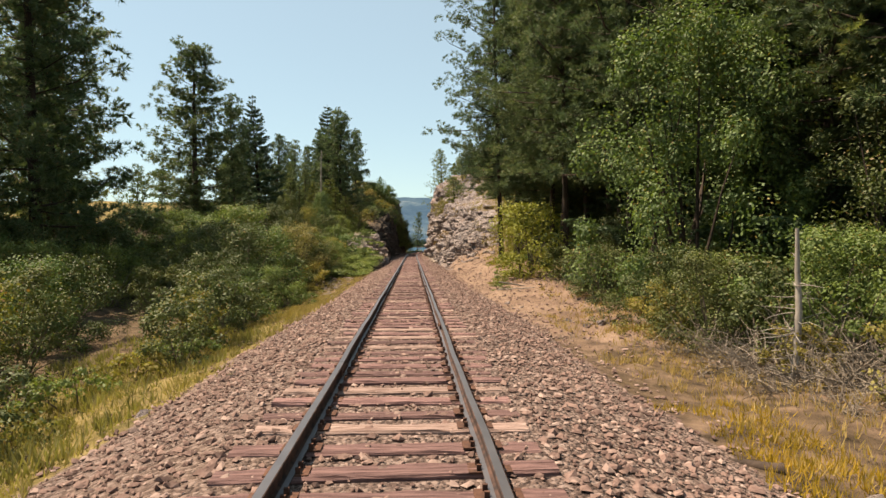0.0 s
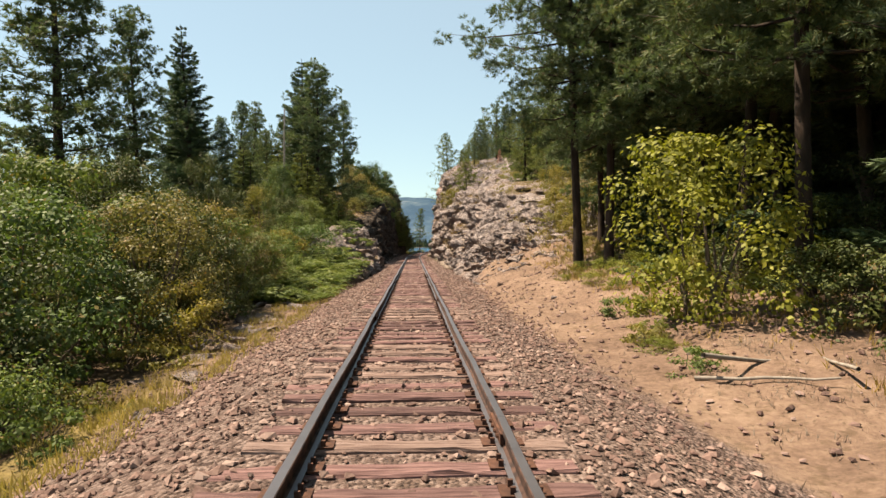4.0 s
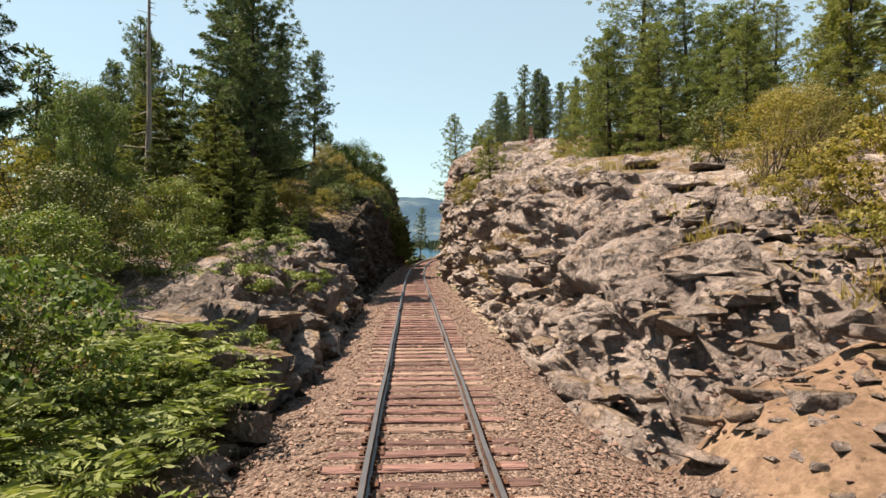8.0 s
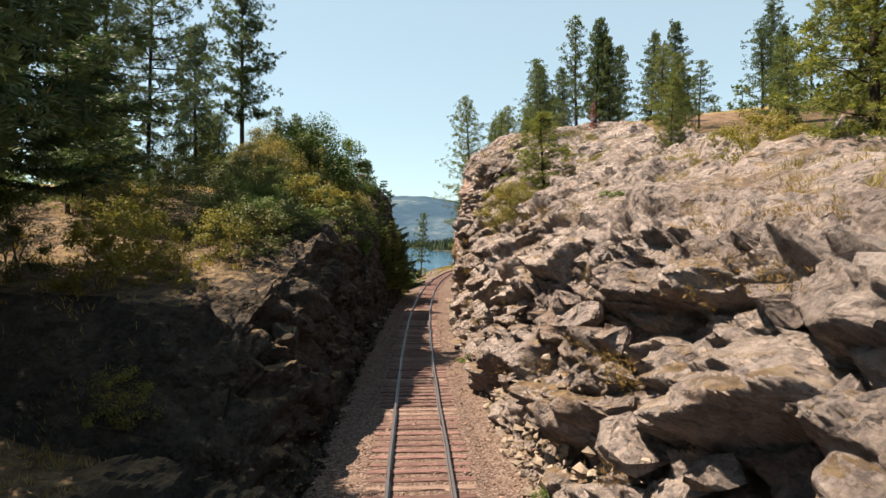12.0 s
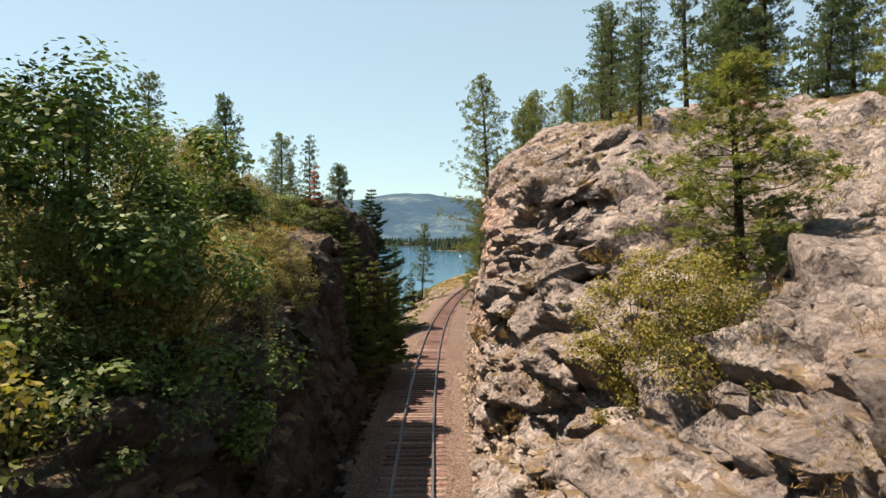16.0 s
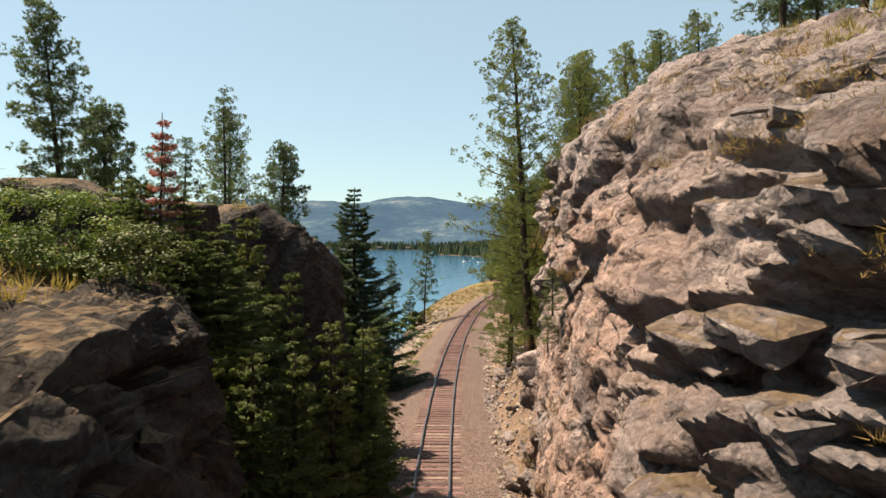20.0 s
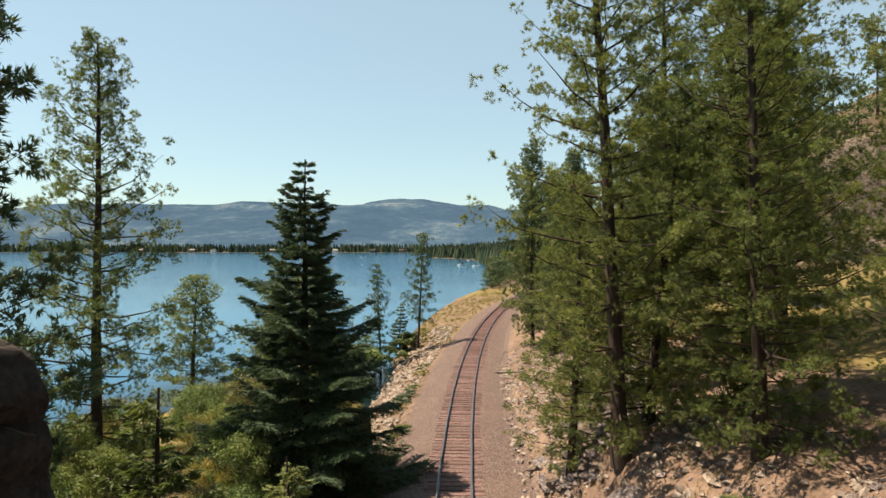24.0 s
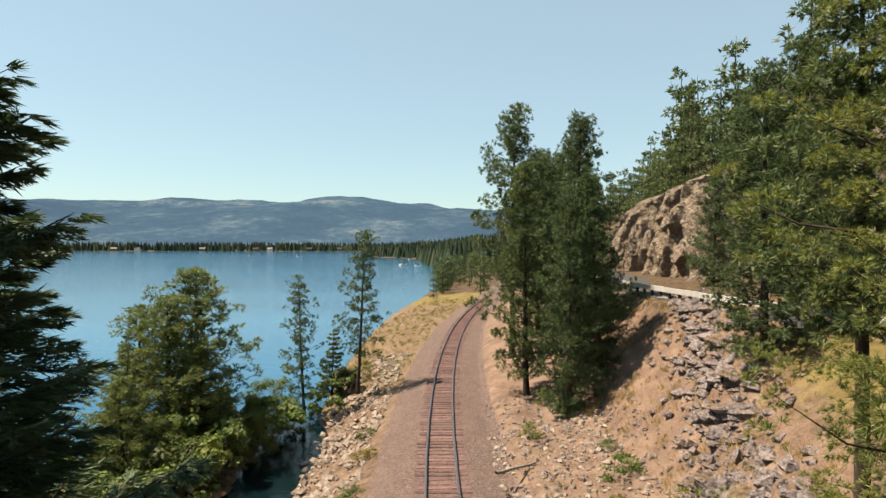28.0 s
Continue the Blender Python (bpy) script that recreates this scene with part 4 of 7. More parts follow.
def pine_meshes(seed, high, low, wide, limbs, tufts, count, slim=1.0, tuft=0.36, blade=0.15, ball=0.26, clumps=1.7, needle=None):
    """Trunk, limbs and needle crown of a ponderosa-like pine."""
    r = np.random.RandomState(seed)
    zs = np.linspace(0, high, 12)
    bend = np.cumsum(r.normal(0, 0.035, (12, 2)), 0) * (zs / high)[:, None]
    line = np.c_[bend, zs]
    girth = 0.0125 * high * slim
    trunk = tube(line, girth * (1 - zs / high) ** 0.8 + 0.02, 9)
    trunk[0][:9, :2] *= 1.35
    wood, bases, axes = [], [], []
    for n in range(limbs):
        f = low + (1 - low) * (n // 4 + 0.3 * r.rand() + 0.1) / (limbs / 4)
        z = f * high
        root = np.array([np.interp(z, zs, line[:, 0]), np.interp(z, zs, line[:, 1]), z])
        t = (f - low) / (1 - low)
        reach = wide * (0.6 + 0.4 * min(t / 0.25, 1.0)) * (1 - t) ** 0.6 * r.uniform(0.5, 1.2) + 0.22
        az = (n % 4) * 1.571 + (n // 4) * 0.83 + r.uniform(-0.4, 0.4)
        out = np.array([math.cos(az), math.sin(az), 0])
        rise = -0.22 + 0.75 * t + r.normal(0, 0.12)
        k = np.linspace(0, 1, 5)
        pts = root + out * (k * reach)[:, None] + np.array([0, 0, 1]) * ((rise * k + 0.3 * k**2) * reach)[:, None] + r.normal(0, 0.04, (5, 3)) * k[:, None] * reach
        wood.append(tube(pts, np.interp(k, [0, 1], [0.009 + 0.014 * reach, 0.006]), 3))
        m = max(6, int(tufts / limbs * (0.35 + reach / wide)))
        puffs = 3 + int(reach * clumps)
        pick = r.randint(0, puffs, m)
        at = 0.14 + 0.9 * ((np.arange(puffs) + r.rand(puffs)) / puffs) ** 0.75
        heart = np.stack([np.interp(at, k, pts[:, q]) for q in range(3)], 1) + r.normal(0, 1, (puffs, 3)) * (0.3, 0.3, 0.08) * (0.45 + reach * 0.3)
        off = r.normal(0, 1, (m, 3))
        off /= np.linalg.norm(off, axis=1)[:, None]
        bases.append(heart[pick] + off * (0.03 + ball * r.rand(m) ** 0.7 * r.uniform(0.6, 1.15, puffs)[pick])[:, None] * (1, 1, 0.7))
        axes.append(out * 0.25 + (0, 0, 0.3) + off)
    bases, axes = np.concatenate(bases), np.concatenate(axes)
    axes /= np.linalg.norm(axes, axis=1)[:, None]
    crown = needles(bases, axes, tuft, tuft * blade, count, 0.55, r)
    return [("trunk", mesh_of("trunk", *joined([trunk, *wood]), BARK, True)), ("crown", mesh_of("crown", *crown, needle or PINE))]


def fir_meshes(seed, high, wide, whorls, low=0.05, material=None, fine=1, long=1.0):
    """Trunk, limbs and layered sprays of a fir."""
    r = np.random.RandomState(seed)
    zs = np.linspace(0, high, 8)
    trunk = tube(np.c_[r.normal(0, 0.02, (8, 2)), zs], 0.016 * high * (1 - zs / high) + 0.015, 7)
    wood, bases, axes, lens = [], [], [], []
    for n in range(whorls):
        t = (n + 0.3 * r.rand()) / whorls
        z = high * (low + (1 - low) * t)
        for b in range(5 if t < 0.9 else 3):
            az = b * 1.257 + n * 0.71 + r.uniform(-0.35, 0.35)
            reach = wide * (1 - t) ** 0.95 * r.uniform(0.5, 1.3) + 0.12
            out = np.array([math.cos(az), math.sin(az), 0])
            over = np.array([-out[1], out[0], 0])
            k = np.linspace(0, 1, 4)
            drop = r.uniform(-0.42, -0.2) * (1 - t) + 0.25 * t
            pts = np.array([0, 0, z]) + out * (k * reach)[:, None] + np.array([0, 0, 1]) * ((drop * k + 0.28 * k**3) * reach)[:, None]
            wood.append(tube(pts, np.interp(k, [0, 1], [0.008 + 0.012 * reach, 0.005]), 3))
            m = max(8, int(30 * reach / 0.9))
            at = 0.12 + 0.88 * r.rand(m)
            spot = np.stack([np.interp(at, k, pts[:, q]) for q in range(3)], 1)
            hand = np.where(r.rand(m) < 0.5, -1, 1)[:, None]
            spray = over * hand * 0.85 + out * 0.8 + (0, 0, -0.16) + r.normal(0, 0.1, (m, 3))
            bases.append(spot + r.normal(0, 0.02, (m, 3)))
            axes.append(spray / np.linalg.norm(spray, axis=1)[:, None])
            lens.append((0.12 + 0.36 * reach * (1 - 0.8 * at)) * r.uniform(0.6, 1.1, m))
    bases, axes, lens = np.concatenate(bases), np.concatenate(axes), np.concatenate(lens)
    pieces = []
    for k in np.linspace(0.0, 1.0, 3 + fine):
        ln = (0.26 - 0.08 * k) * long
        pieces.append(needles(bases + axes * (lens * k)[:, None], axes, ln, 0.045 / fine**0.5, 2 + fine, 0.26, r))
    return [("trunk", mesh_of("trunk", *joined([trunk, *wood]), BARK, True)), ("crown", mesh_of("crown", *joined(pieces), material or FIR))]


def leaf_quads(spot, face, size, r):
    """Pointed leaves, one at each spot, turned roughly to the side that face gives."""
    n = face / (np.linalg.norm(face, axis=1)[:, None] + 1e-9) + (0, 0, 0.55) + 0.42 * r.normal(0, 1, (len(spot), 3))
    way = np.cross(n, r.normal(0, 1, (len(spot), 3)))
    way /= np.linalg.norm(way, axis=1)[:, None] + 1e-9
    side = np.cross(n, way)
    side /= np.linalg.norm(side, axis=1)[:, None] + 1e-9
    ln = size * r.uniform(0.65, 1.25, (len(spot), 1))
    v = np.stack([spot - way * ln * 0.5, spot + side * ln * 0.3, spot + way * ln * 0.5, spot - side * ln * 0.3], 1).reshape(-1, 3)
    return v, np.arange(len(v)).reshape(-1, 4)


def bush_meshes(seed, high, wide, leaves, leaf, material, stems=9, low=0.0, thick=75, open_up=1.0, bark=None):
    """Stems, and leaves round the tips of its boughs in uneven clumps."""
    r = np.random.RandomState(seed)
    clumps = max(8, leaves // thick)
    az, f = r.uniform(0, 2 * np.pi, clumps), r.rand(clumps) ** 0.5
    up = low + (1 - low) * r.rand(clumps) ** 0.8
    round_off = np.sqrt(np.clip(1 - (np.abs(up - 0.4) / 0.66) ** 2, 0.03, 1))
    heart = np.stack([np.cos(az) * f * wide * round_off, np.sin(az) * f * wide * round_off, up * high * 0.9], 1)
    pick = r.randint(0, clumps, leaves)
    off = r.normal(0, 1, (leaves, 3))
    off /= np.linalg.norm(off, axis=1)[:, None]
    off *= (r.rand(leaves, 1) ** 0.4) * (np.array((0.27 * wide, 0.27 * wide, 0.11 * high)) * open_up) * r.uniform(0.5, 1.3, clumps)[pick][:, None]
    spot = heart[pick] + off + 0.02 * r.normal(0, 1, (leaves, 3))
    spot[:, 2] = np.abs(spot[:, 2])
    crown = leaf_quads(spot, off, leaf, r)
    wood = []
    for n in range(stems):
        end = heart[n % clumps]
        k = np.linspace(0, 1, 5)[:, None]
        start = np.array([*(r.normal(0, 0.12 * wide, 2)), -0.1])
        pts = start + (end - start) * k + r.normal(0, 0.06, (5, 3)) * k
        wood.append(tube(pts, np.linspace(0.012 + 0.008 * high, 0.006, 5), 4))
    return [("stem", mesh_of("stem", *joined(wood), bark or TWIG)), ("crown", mesh_of("crown", *crown, material))]


def fern_meshes(seed):
    r = np.random.RandomState(seed)
    base, axis = [], []
    for n in range(11):
        az, ln = n * 0.57 * 2 + r.uniform(-0.2, 0.2), r.uniform(0.55, 0.95)
        out = np.array([math.cos(az), math.sin(az), 0])
        over = np.array([-out[1], out[0], 0])
        k = np.linspace(0.12, 1, 18)
        spine = out * (k * ln)[:, None] + np.array([0, 0, 1]) * ((1.45 * k - 0.95 * k**2) * ln)[:, None]
        for hand in (-1, 1):
            base.append(spine)
            a = over * hand + out * 0.35 + (0, 0, -0.1) + r.normal(0, 0.1, (18, 3))
            axis.append(a * (1.05 - k)[:, None])
    base, axis = np.concatenate(base), np.concatenate(axis)
    ln = np.linalg.norm(axis, axis=1)
    v, f = fans(base, axis / ln[:, None], 0.17, 0.02, 1, 0.05, r)
    return [("frond", mesh_of("frond", v, f, FERN))]


def snag_meshes(seed, high, limbs, material):
    """A dead bare tree with broken limbs."""
    r = np.random.RandomState(seed)
    zs = np.linspace(0, high, 9)
    line = np.c_[np.cumsum(r.normal(0, 0.02, (9, 2)), 0), zs]
    pieces = []
    for n in range(limbs):
        z = high * (0.2 + 0.78 * r.rand())
        az, reach = r.uniform(0, 6.28), r.uniform(0.12, 0.24) * high * (1.1 - z / high)
        k = np.linspace(0, 1, 4)[:, None]
        out = np.array([math.cos(az), math.sin(az), r.uniform(-0.5, 0.3)])
        pieces.append(("limb", mesh_of("limb", *tube(np.array([0, 0, z]) + out * k * reach + r.normal(0, 0.05, (4, 3)) * k, np.linspace(0.014, 0.004, 4) * (high / 5) ** 0.5, 4), material, True)))
    return [("trunk", mesh_of("trunk", *tube(line, 0.014 * high * (1 - 0.75 * zs / high) + 0.01, 8), material, True)), *pieces]


PINES = [pine_meshes(101, 20, 0.05, 4.2, 84, 5200, 14, tuft=0.33, blade=0.17, ball=0.44), pine_meshes(102, 20, 0.12, 4.0, 76, 4900, 14, tuft=0.33, blade=0.17, ball=0.44), pine_meshes(103, 20, 0.03, 4.6, 92, 5600, 14, tuft=0.33, blade=0.17, ball=0.44), pine_meshes(104, 20, 0.33, 3.6, 54, 3000, 14, 0.9, tuft=0.33, blade=0.17, ball=0.44)]
NEAR_PINES = [pine_meshes(105, 20, 0.08, 4.2, 110, 10500, 21, tuft=0.165, blade=0.105, ball=0.26, clumps=2.2, needle=PINE_SUNLIT), pine_meshes(106, 20, 0.03, 4.6, 118, 10500, 21, tuft=0.165, blade=0.105, ball=0.26, clumps=2.2, needle=PINE_SUNLIT)]
HIGH_PINES = [pine_meshes(107, 20, 0.24, 4.5, 92, 9500, 20, 0.5, tuft=0.2, blade=0.09, ball=0.3, clumps=2.0)]
LOW_PINES = [pine_meshes(111, 11, 0.02, 3.3, 70, 4200, 10, 1.1, 0.25, 0.15, 0.26, needle=PINE_SUNLIT), pine_meshes(112, 11, 0.03, 3.0, 66, 4000, 10, 1.1, 0.25, 0.15, 0.26, needle=PINE_SUNLIT)]
THIN_PINES = [pine_meshes(121, 12, 0.12, 2.0, 54, 1900, 12, 0.8, 0.22, 0.15, 0.2), pine_meshes(122, 12, 0.24, 2.2, 48, 1800, 12, 0.8, 0.22, 0.15, 0.2)]
FAR_PINES = [pine_meshes(125, 16, 0.05, 3.8, 38, 480, 5, 1.0, 0.85, 0.3, 0.4), pine_meshes(126, 16, 0.1, 3.4, 34, 440, 5, 1.0, 0.85, 0.3, 0.4)]
WOOD_PINES = [pine_meshes(127, 16, 0.05, 3.6, 20, 260, 4, 1.0, 1.0, 0.32, 0.5), pine_meshes(128, 16, 0.1, 3.3, 18, 240, 4, 1.0, 1.0, 0.32, 0.5)]
FIRS = [fir_meshes(131, 15, 3.5, 30), fir_meshes(132, 15, 3.0, 32)]
TALL_FIR = [fir_meshes(134, 15, 3.5, 28, 0.2)]
NEAR_FIR = [fir_meshes(133, 15, 3.9, 40, fine=3, long=0.9)]
SMALL_FIRS = [fir_meshes(141, 5, 1.4, 16, 0.02, YOUNG_FIR, 4, 0.5), fir_meshes(142, 5, 1.2, 15, 0.02, YOUNG_FIR, 4, 0.5)]
RED_TREE = fir_meshes(151, 5, 0.8, 11, 0.15, RED_LEAF, 1, 0.6)
BUSHES = {
    "green": [bush_meshes(161, 2.6, 1.7, 3600, 0.12, LEAF), bush_meshes(162, 2.4, 1.9, 3600, 0.12, LEAF_MID)],
    "dull": [bush_meshes(163, 2.8, 1.7, 3600, 0.115, LEAF_DARK), bush_meshes(164, 3.0, 1.5, 3600, 0.115, LEAF_DARK)],
    "gold": [bush_meshes(165, 2.2, 1.5, 3000, 0.1, LEAF_GOLD), bush_meshes(166, 2.0, 1.2, 2800, 0.1, LEAF_GOLD)],
    "tall": [bush_meshes(173, 4.0, 1.7, 10000, 0.08, LEAF_OLIVE, 26, thick=130), bush_meshes(174, 4.0, 1.5, 10000, 0.08, LEAF_OLIVE, 26, thick=130)],
    "green_big": [bush_meshes(183, 4.0, 2.4, 11000, 0.1, LEAF, 16, thick=190), bush_meshes(184, 4.0, 2.1, 11000, 0.1, LEAF_MID, 16, thick=190)],
    "dull_big": [bush_meshes(185, 4.0, 2.3, 11000, 0.09, LEAF_DARK, 18, thick=190), bush_meshes(186, 4.0, 2.0, 11000, 0.09, LEAF_DARK, 18, thick=190)],
    "gold_big": [bush_meshes(187, 4.0, 2.2, 9500, 0.085, LEAF_GOLD, 20, thick=150), bush_meshes(188, 4.0, 2.0, 9500, 0.085, LEAF_OLIVE, 20, thick=150)],
    "lime": [bush_meshes(178, 3.6, 1.9, 6500, 0.11, LEAF_LIME, thick=130), bush_meshes(179, 3.6, 1.7, 6500, 0.11, LEAF_LIME, thick=130)],
    "far": [bush_meshes(176, 2.6, 1.8, 1100, 0.28, LEAF), bush_meshes(177, 2.6, 1.8, 1100, 0.28, LEAF_DARK)],
    "low": [bush_meshes(167, 0.8, 0.8, 1400, 0.075, LEAF), bush_meshes(168, 0.7, 0.9, 1400, 0.075, LEAF_GOLD)],
}
LEAF_TREE = bush_meshes(171, 8.5, 3.4, 42000, 0.105, LEAF_MID, 14, 0.04, 420, 0.9, BARK)
CUT_TREE = bush_meshes(175, 7.5, 2.6, 30000, 0.1, LEAF_MID, 16, 0.05, 340, 0.8, BARK)
LEAF_TREE_DARK = bush_meshes(172, 7.5, 2.5, 16000, 0.1, LEAF_DARK, 14, 0.1, 200, 0.8, BARK)
FERNS = [fern_meshes(k) for k in (181, 182, 183)]
rng = np.random.RandomState(77)


def plant(name, meshes, x, y, size, label, category, group="", z=None, wide=1.0, turn=None, lean=2.0):
    """One plant with its parts, standing on the ground; size scales its height."""
    if z is None:
        z = ground_at(x, y) - 0.12
    a = rng.uniform(0, 360) if turn is None else turn
    root = new(name)
    root.matrix_basis = pose(x, y, z, rng.normal(0, lean), rng.normal(0, lean), a) @ Matrix.Diagonal((size * wide, size * wide, size, 1))
    for part_name, me in meshes:
        put(part_name, me, root)
    return tagged(root, label, category, group)


def pine(x, y, top, k=0, z=None, wide=1.0, kind=None, label="tall green pine with a long bare trunk"):
    kind = kind or PINES
    base = (ground_at(x, y) if z is None else z) - 0.15
    own = {id(PINES): 20, id(NEAR_PINES): 20, id(HIGH_PINES): 20, id(LOW_PINES): 11, id(THIN_PINES): 12, id(FAR_PINES): 16, id(FIRS): 15, id(NEAR_FIR): 15, id(TALL_FIR): 15, id(SMALL_FIRS): 5}[id(kind)]
    fir = kind in (FIRS, SMALL_FIRS, NEAR_FIR, TALL_FIR)
    return plant("fir_tree" if fir else "pine_tree", kind[k % len(kind)], x, y, (top - base) / own, label, "tree", "conifers along the line", base, wide)


FIR_LABEL = "dark green conical fir with drooping layered branches"
# left of the line, towards the cutting
pine(-17.4, 45.8, 17.5, 2, wide=1.3)
pine(-15.6, 50.5, 14.5, 3)
pine(-15.0, 57.1, 16.8, 0, kind=FIRS, label=FIR_LABEL)
pine(-18.5, 27, 20.5, 2, wide=1.15)
pine(-22, 22, 19, 0)
pine(-21, 33, 18, 0)
pine(-24, 37, 21, 1, wide=1.25, kind=NEAR_PINES)
pine(-8.8, 71.0, 18, 3, wide=1.2)
pine(-10.9, 85.6, 19.5, 0, kind=HIGH_PINES, wide=1.0)
pine(-12.8, 83.4, 18, 1, kind=HIGH_PINES, wide=0.9)
pine(-14.2, 88.5, 18.5, 0)
for n, (x, y, top) in enumerate([(-7.2, 62, 7.0), (-8.4, 64, 8.2), (-9.6, 66.4, 9.4), (-7.6, 66.2, 6.8), (-10.6, 62, 8.6), (-12, 68.5, 10.5), (-9.0, 59.6, 6.2), (-11.4, 57.5, 7.4), (-13.4, 63, 9.2)]):
    pine(x, y, top, n, kind=SMALL_FIRS, wide=1.1, label="young yellow-green fir among the rocks")
for n, (x, y, top) in enumerate([(-12.5, 84, 12.5), (-15, 88, 13), (-11.5, 96, 13), (-17, 94, 14), (-14, 101, 13.5), (-18, 85, 13), (-21, 91, 14)]):
    pine(x, y, top, n, kind=LOW_PINES, wide=0.9, label="pine on the dry rise behind the cutting")
for n, (x, y, top, high, wide) in enumerate([(-4.7, 118.0, 11.1, 6.6, 0.75), (-3.5, 117.8, 9.5, 6.4, 0.7), (-3.9, 116.8, 9.2, 6.4, 0.95), (-1.9, 117.8, 7.9, 6.2, 0.85), (-4.7, 116.0, 9.3, 5.6, 0.75), (-3.6, 114.6, 7.8, 5.4, 0.95), (-2.7, 115.6, 7.2, 5.6, 0.9)]):
    pine(x, y, top, n, z=top - high, wide=wide, kind=SMALL_FIRS, label="young fir in a bay of the rock wall")
for n, (x, y, top) in enumerate([(-3.3, 111.2, 10.6), (-4.1, 111.8, 11.2), (-5.0, 111.3, 11.4), (-5.7, 112.2, 11.6), (-3.9, 110.6, 10.4)]):
    pine(x, y, top, n, z=top - 2.4, wide=1.5, kind=SMALL_FIRS, label="low spreading young fir at the brink of the rock wall")
for n, (x, y, top) in enumerate([(-5.6, 60.5, 5.0), (-6.4, 63.5, 5.8), (-5.2, 65.0, 4.4), (-6.8, 57.2, 4.6)]):
    pine(x, y, top, n, kind=SMALL_FIRS, wide=1.25, label="young yellow-green fir on the low outcrop")
pine(-19, 64, 15, 1)
pine(-10.5, 75.2, 20.0, 0, kind=TALL_FIR, wide=1.05, label=FIR_LABEL)
pine(-14.6, 70, 14.2, 0, kind=THIN_PINES, label="thin sparse pine with pale needles")
pine(-12.0, 66, 11, 1, kind=THIN_PINES)
pine(-19, 81, 17, 0)
pine(-20, 80, 15, 0)
pine(-13.0, 97, 18.5, 1)
pine(-16, 91, 17, 0)
pine(-20, 100, 17, 2)
pine(-8.9, 92, 19.5, 3, label="tall pine with a bare dark trunk on a ledge")
pine(-10.4, 106.2, 15.7, 1, kind=THIN_PINES, wide=1.2)
pine(-14.5, 104, 14.5, 0, kind=LOW_PINES)
pine(-10.9, 119.3, 17.7, 3)
pine(-6.6, 122, 15.9, 0, kind=THIN_PINES)
pine(-7.8, 121, 14.0, 1, kind=THIN_PINES)
pine(-9.2, 122.5, 14.2, 0, kind=THIN_PINES)
pine(-5.2, 124.6, 14.3, 1, z=5.4)
pine(-1.9, 120, 6.9, 0, z=1.8, wide=0.9, kind=SMALL_FIRS, label="young fir on a ledge of the rock wall")
pine(-1.4, 122.6, 7.0, 1, z=1.0, wide=0.8, kind=SMALL_FIRS, label="young fir at the foot of the rock wall")
pine(-3.0, 126, 8.2, 0, z=1.6, kind=SMALL_FIRS, label="young fir at the foot of the rock wall")
pine(-1.6, 129, 6.2, 1, kind=SMALL_FIRS, label="young fir at the foot of the rock wall")
pine(-1.3, 119.6, 6.6, 0, z=1.6, kind=SMALL_FIRS, label="young fir at the foot of the rock wall")
# beside the cove
plant("fir_tree", NEAR_FIR[0], -4.2, 145.2, 16.2 / 15, FIR_LABEL, "tree", "conifers along the line", -1.7, 1.2, lean=0.4)
pine(-14.0, 146, 20, 0, kind=NEAR_PINES)
pine(-19, 139, 19, 1)
pine(-18.2, 170, 7.7, 0, z=-3.2, kind=LOW_PINES, wide=1.35, label="short round pine by the water")
pine(-9.2, 179, 9.0, 1, z=-3.0, kind=LOW_PINES, wide=1.45, label="dense pine at the water's edge")
pine(-10.4, 177.6, 7.4, 0, z=-3.1, kind=LOW_PINES, wide=1.4, label="dense pine at the water's edge")
pine(-8.3, 177.0, 4.6, 1, z=-3.1, kind=LOW_PINES, wide=1.4, label="dense pine at the water's edge")
pine(-13.4, 181, 6.4, 0, z=-3.0, kind=LOW_PINES, wide=1.3, label="dense pine at the water's edge")
pine(-11.0, 171.5, 3.6, 1, z=-3.0, kind=LOW_PINES, wide=1.3, label="dense pine at the water's edge")
pine(-12, 175, 4.5, 0, z=-3.0, kind=SMALL_FIRS, label="small fir by the water")
pine(-2.6, 186.5, 8.3, 0, z=-2.8, kind=THIN_PINES, label="slim pine at the cove")
pine(1.7, 187, 12.1, 1, z=-1.3, kind=THIN_PINES, wide=0.95, label="slim pine with a bare trunk on the grassy bank")
pine(-0.5, 191, 3.6, 1, z=-2.4, kind=SMALL_FIRS, label="small fir on the bank")
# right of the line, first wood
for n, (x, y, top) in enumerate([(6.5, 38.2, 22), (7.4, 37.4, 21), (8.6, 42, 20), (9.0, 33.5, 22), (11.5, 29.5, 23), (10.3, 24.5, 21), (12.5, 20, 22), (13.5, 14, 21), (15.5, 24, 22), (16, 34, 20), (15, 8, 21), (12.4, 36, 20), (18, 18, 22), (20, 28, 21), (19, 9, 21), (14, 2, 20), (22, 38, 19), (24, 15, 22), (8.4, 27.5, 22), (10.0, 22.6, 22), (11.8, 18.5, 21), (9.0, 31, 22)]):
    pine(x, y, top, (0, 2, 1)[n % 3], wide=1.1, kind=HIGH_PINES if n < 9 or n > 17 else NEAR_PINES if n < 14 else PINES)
for n, (x, y) in enumerate([(12.4, 26.5), (11, 32.5), (15, 17.5), (15, 22), (14, 11.5)]):
    pine(x, y, 21 + 0.4 * n, 3, wide=1.35, kind=HIGH_PINES, label="tall pine with a dark trunk in the wood")
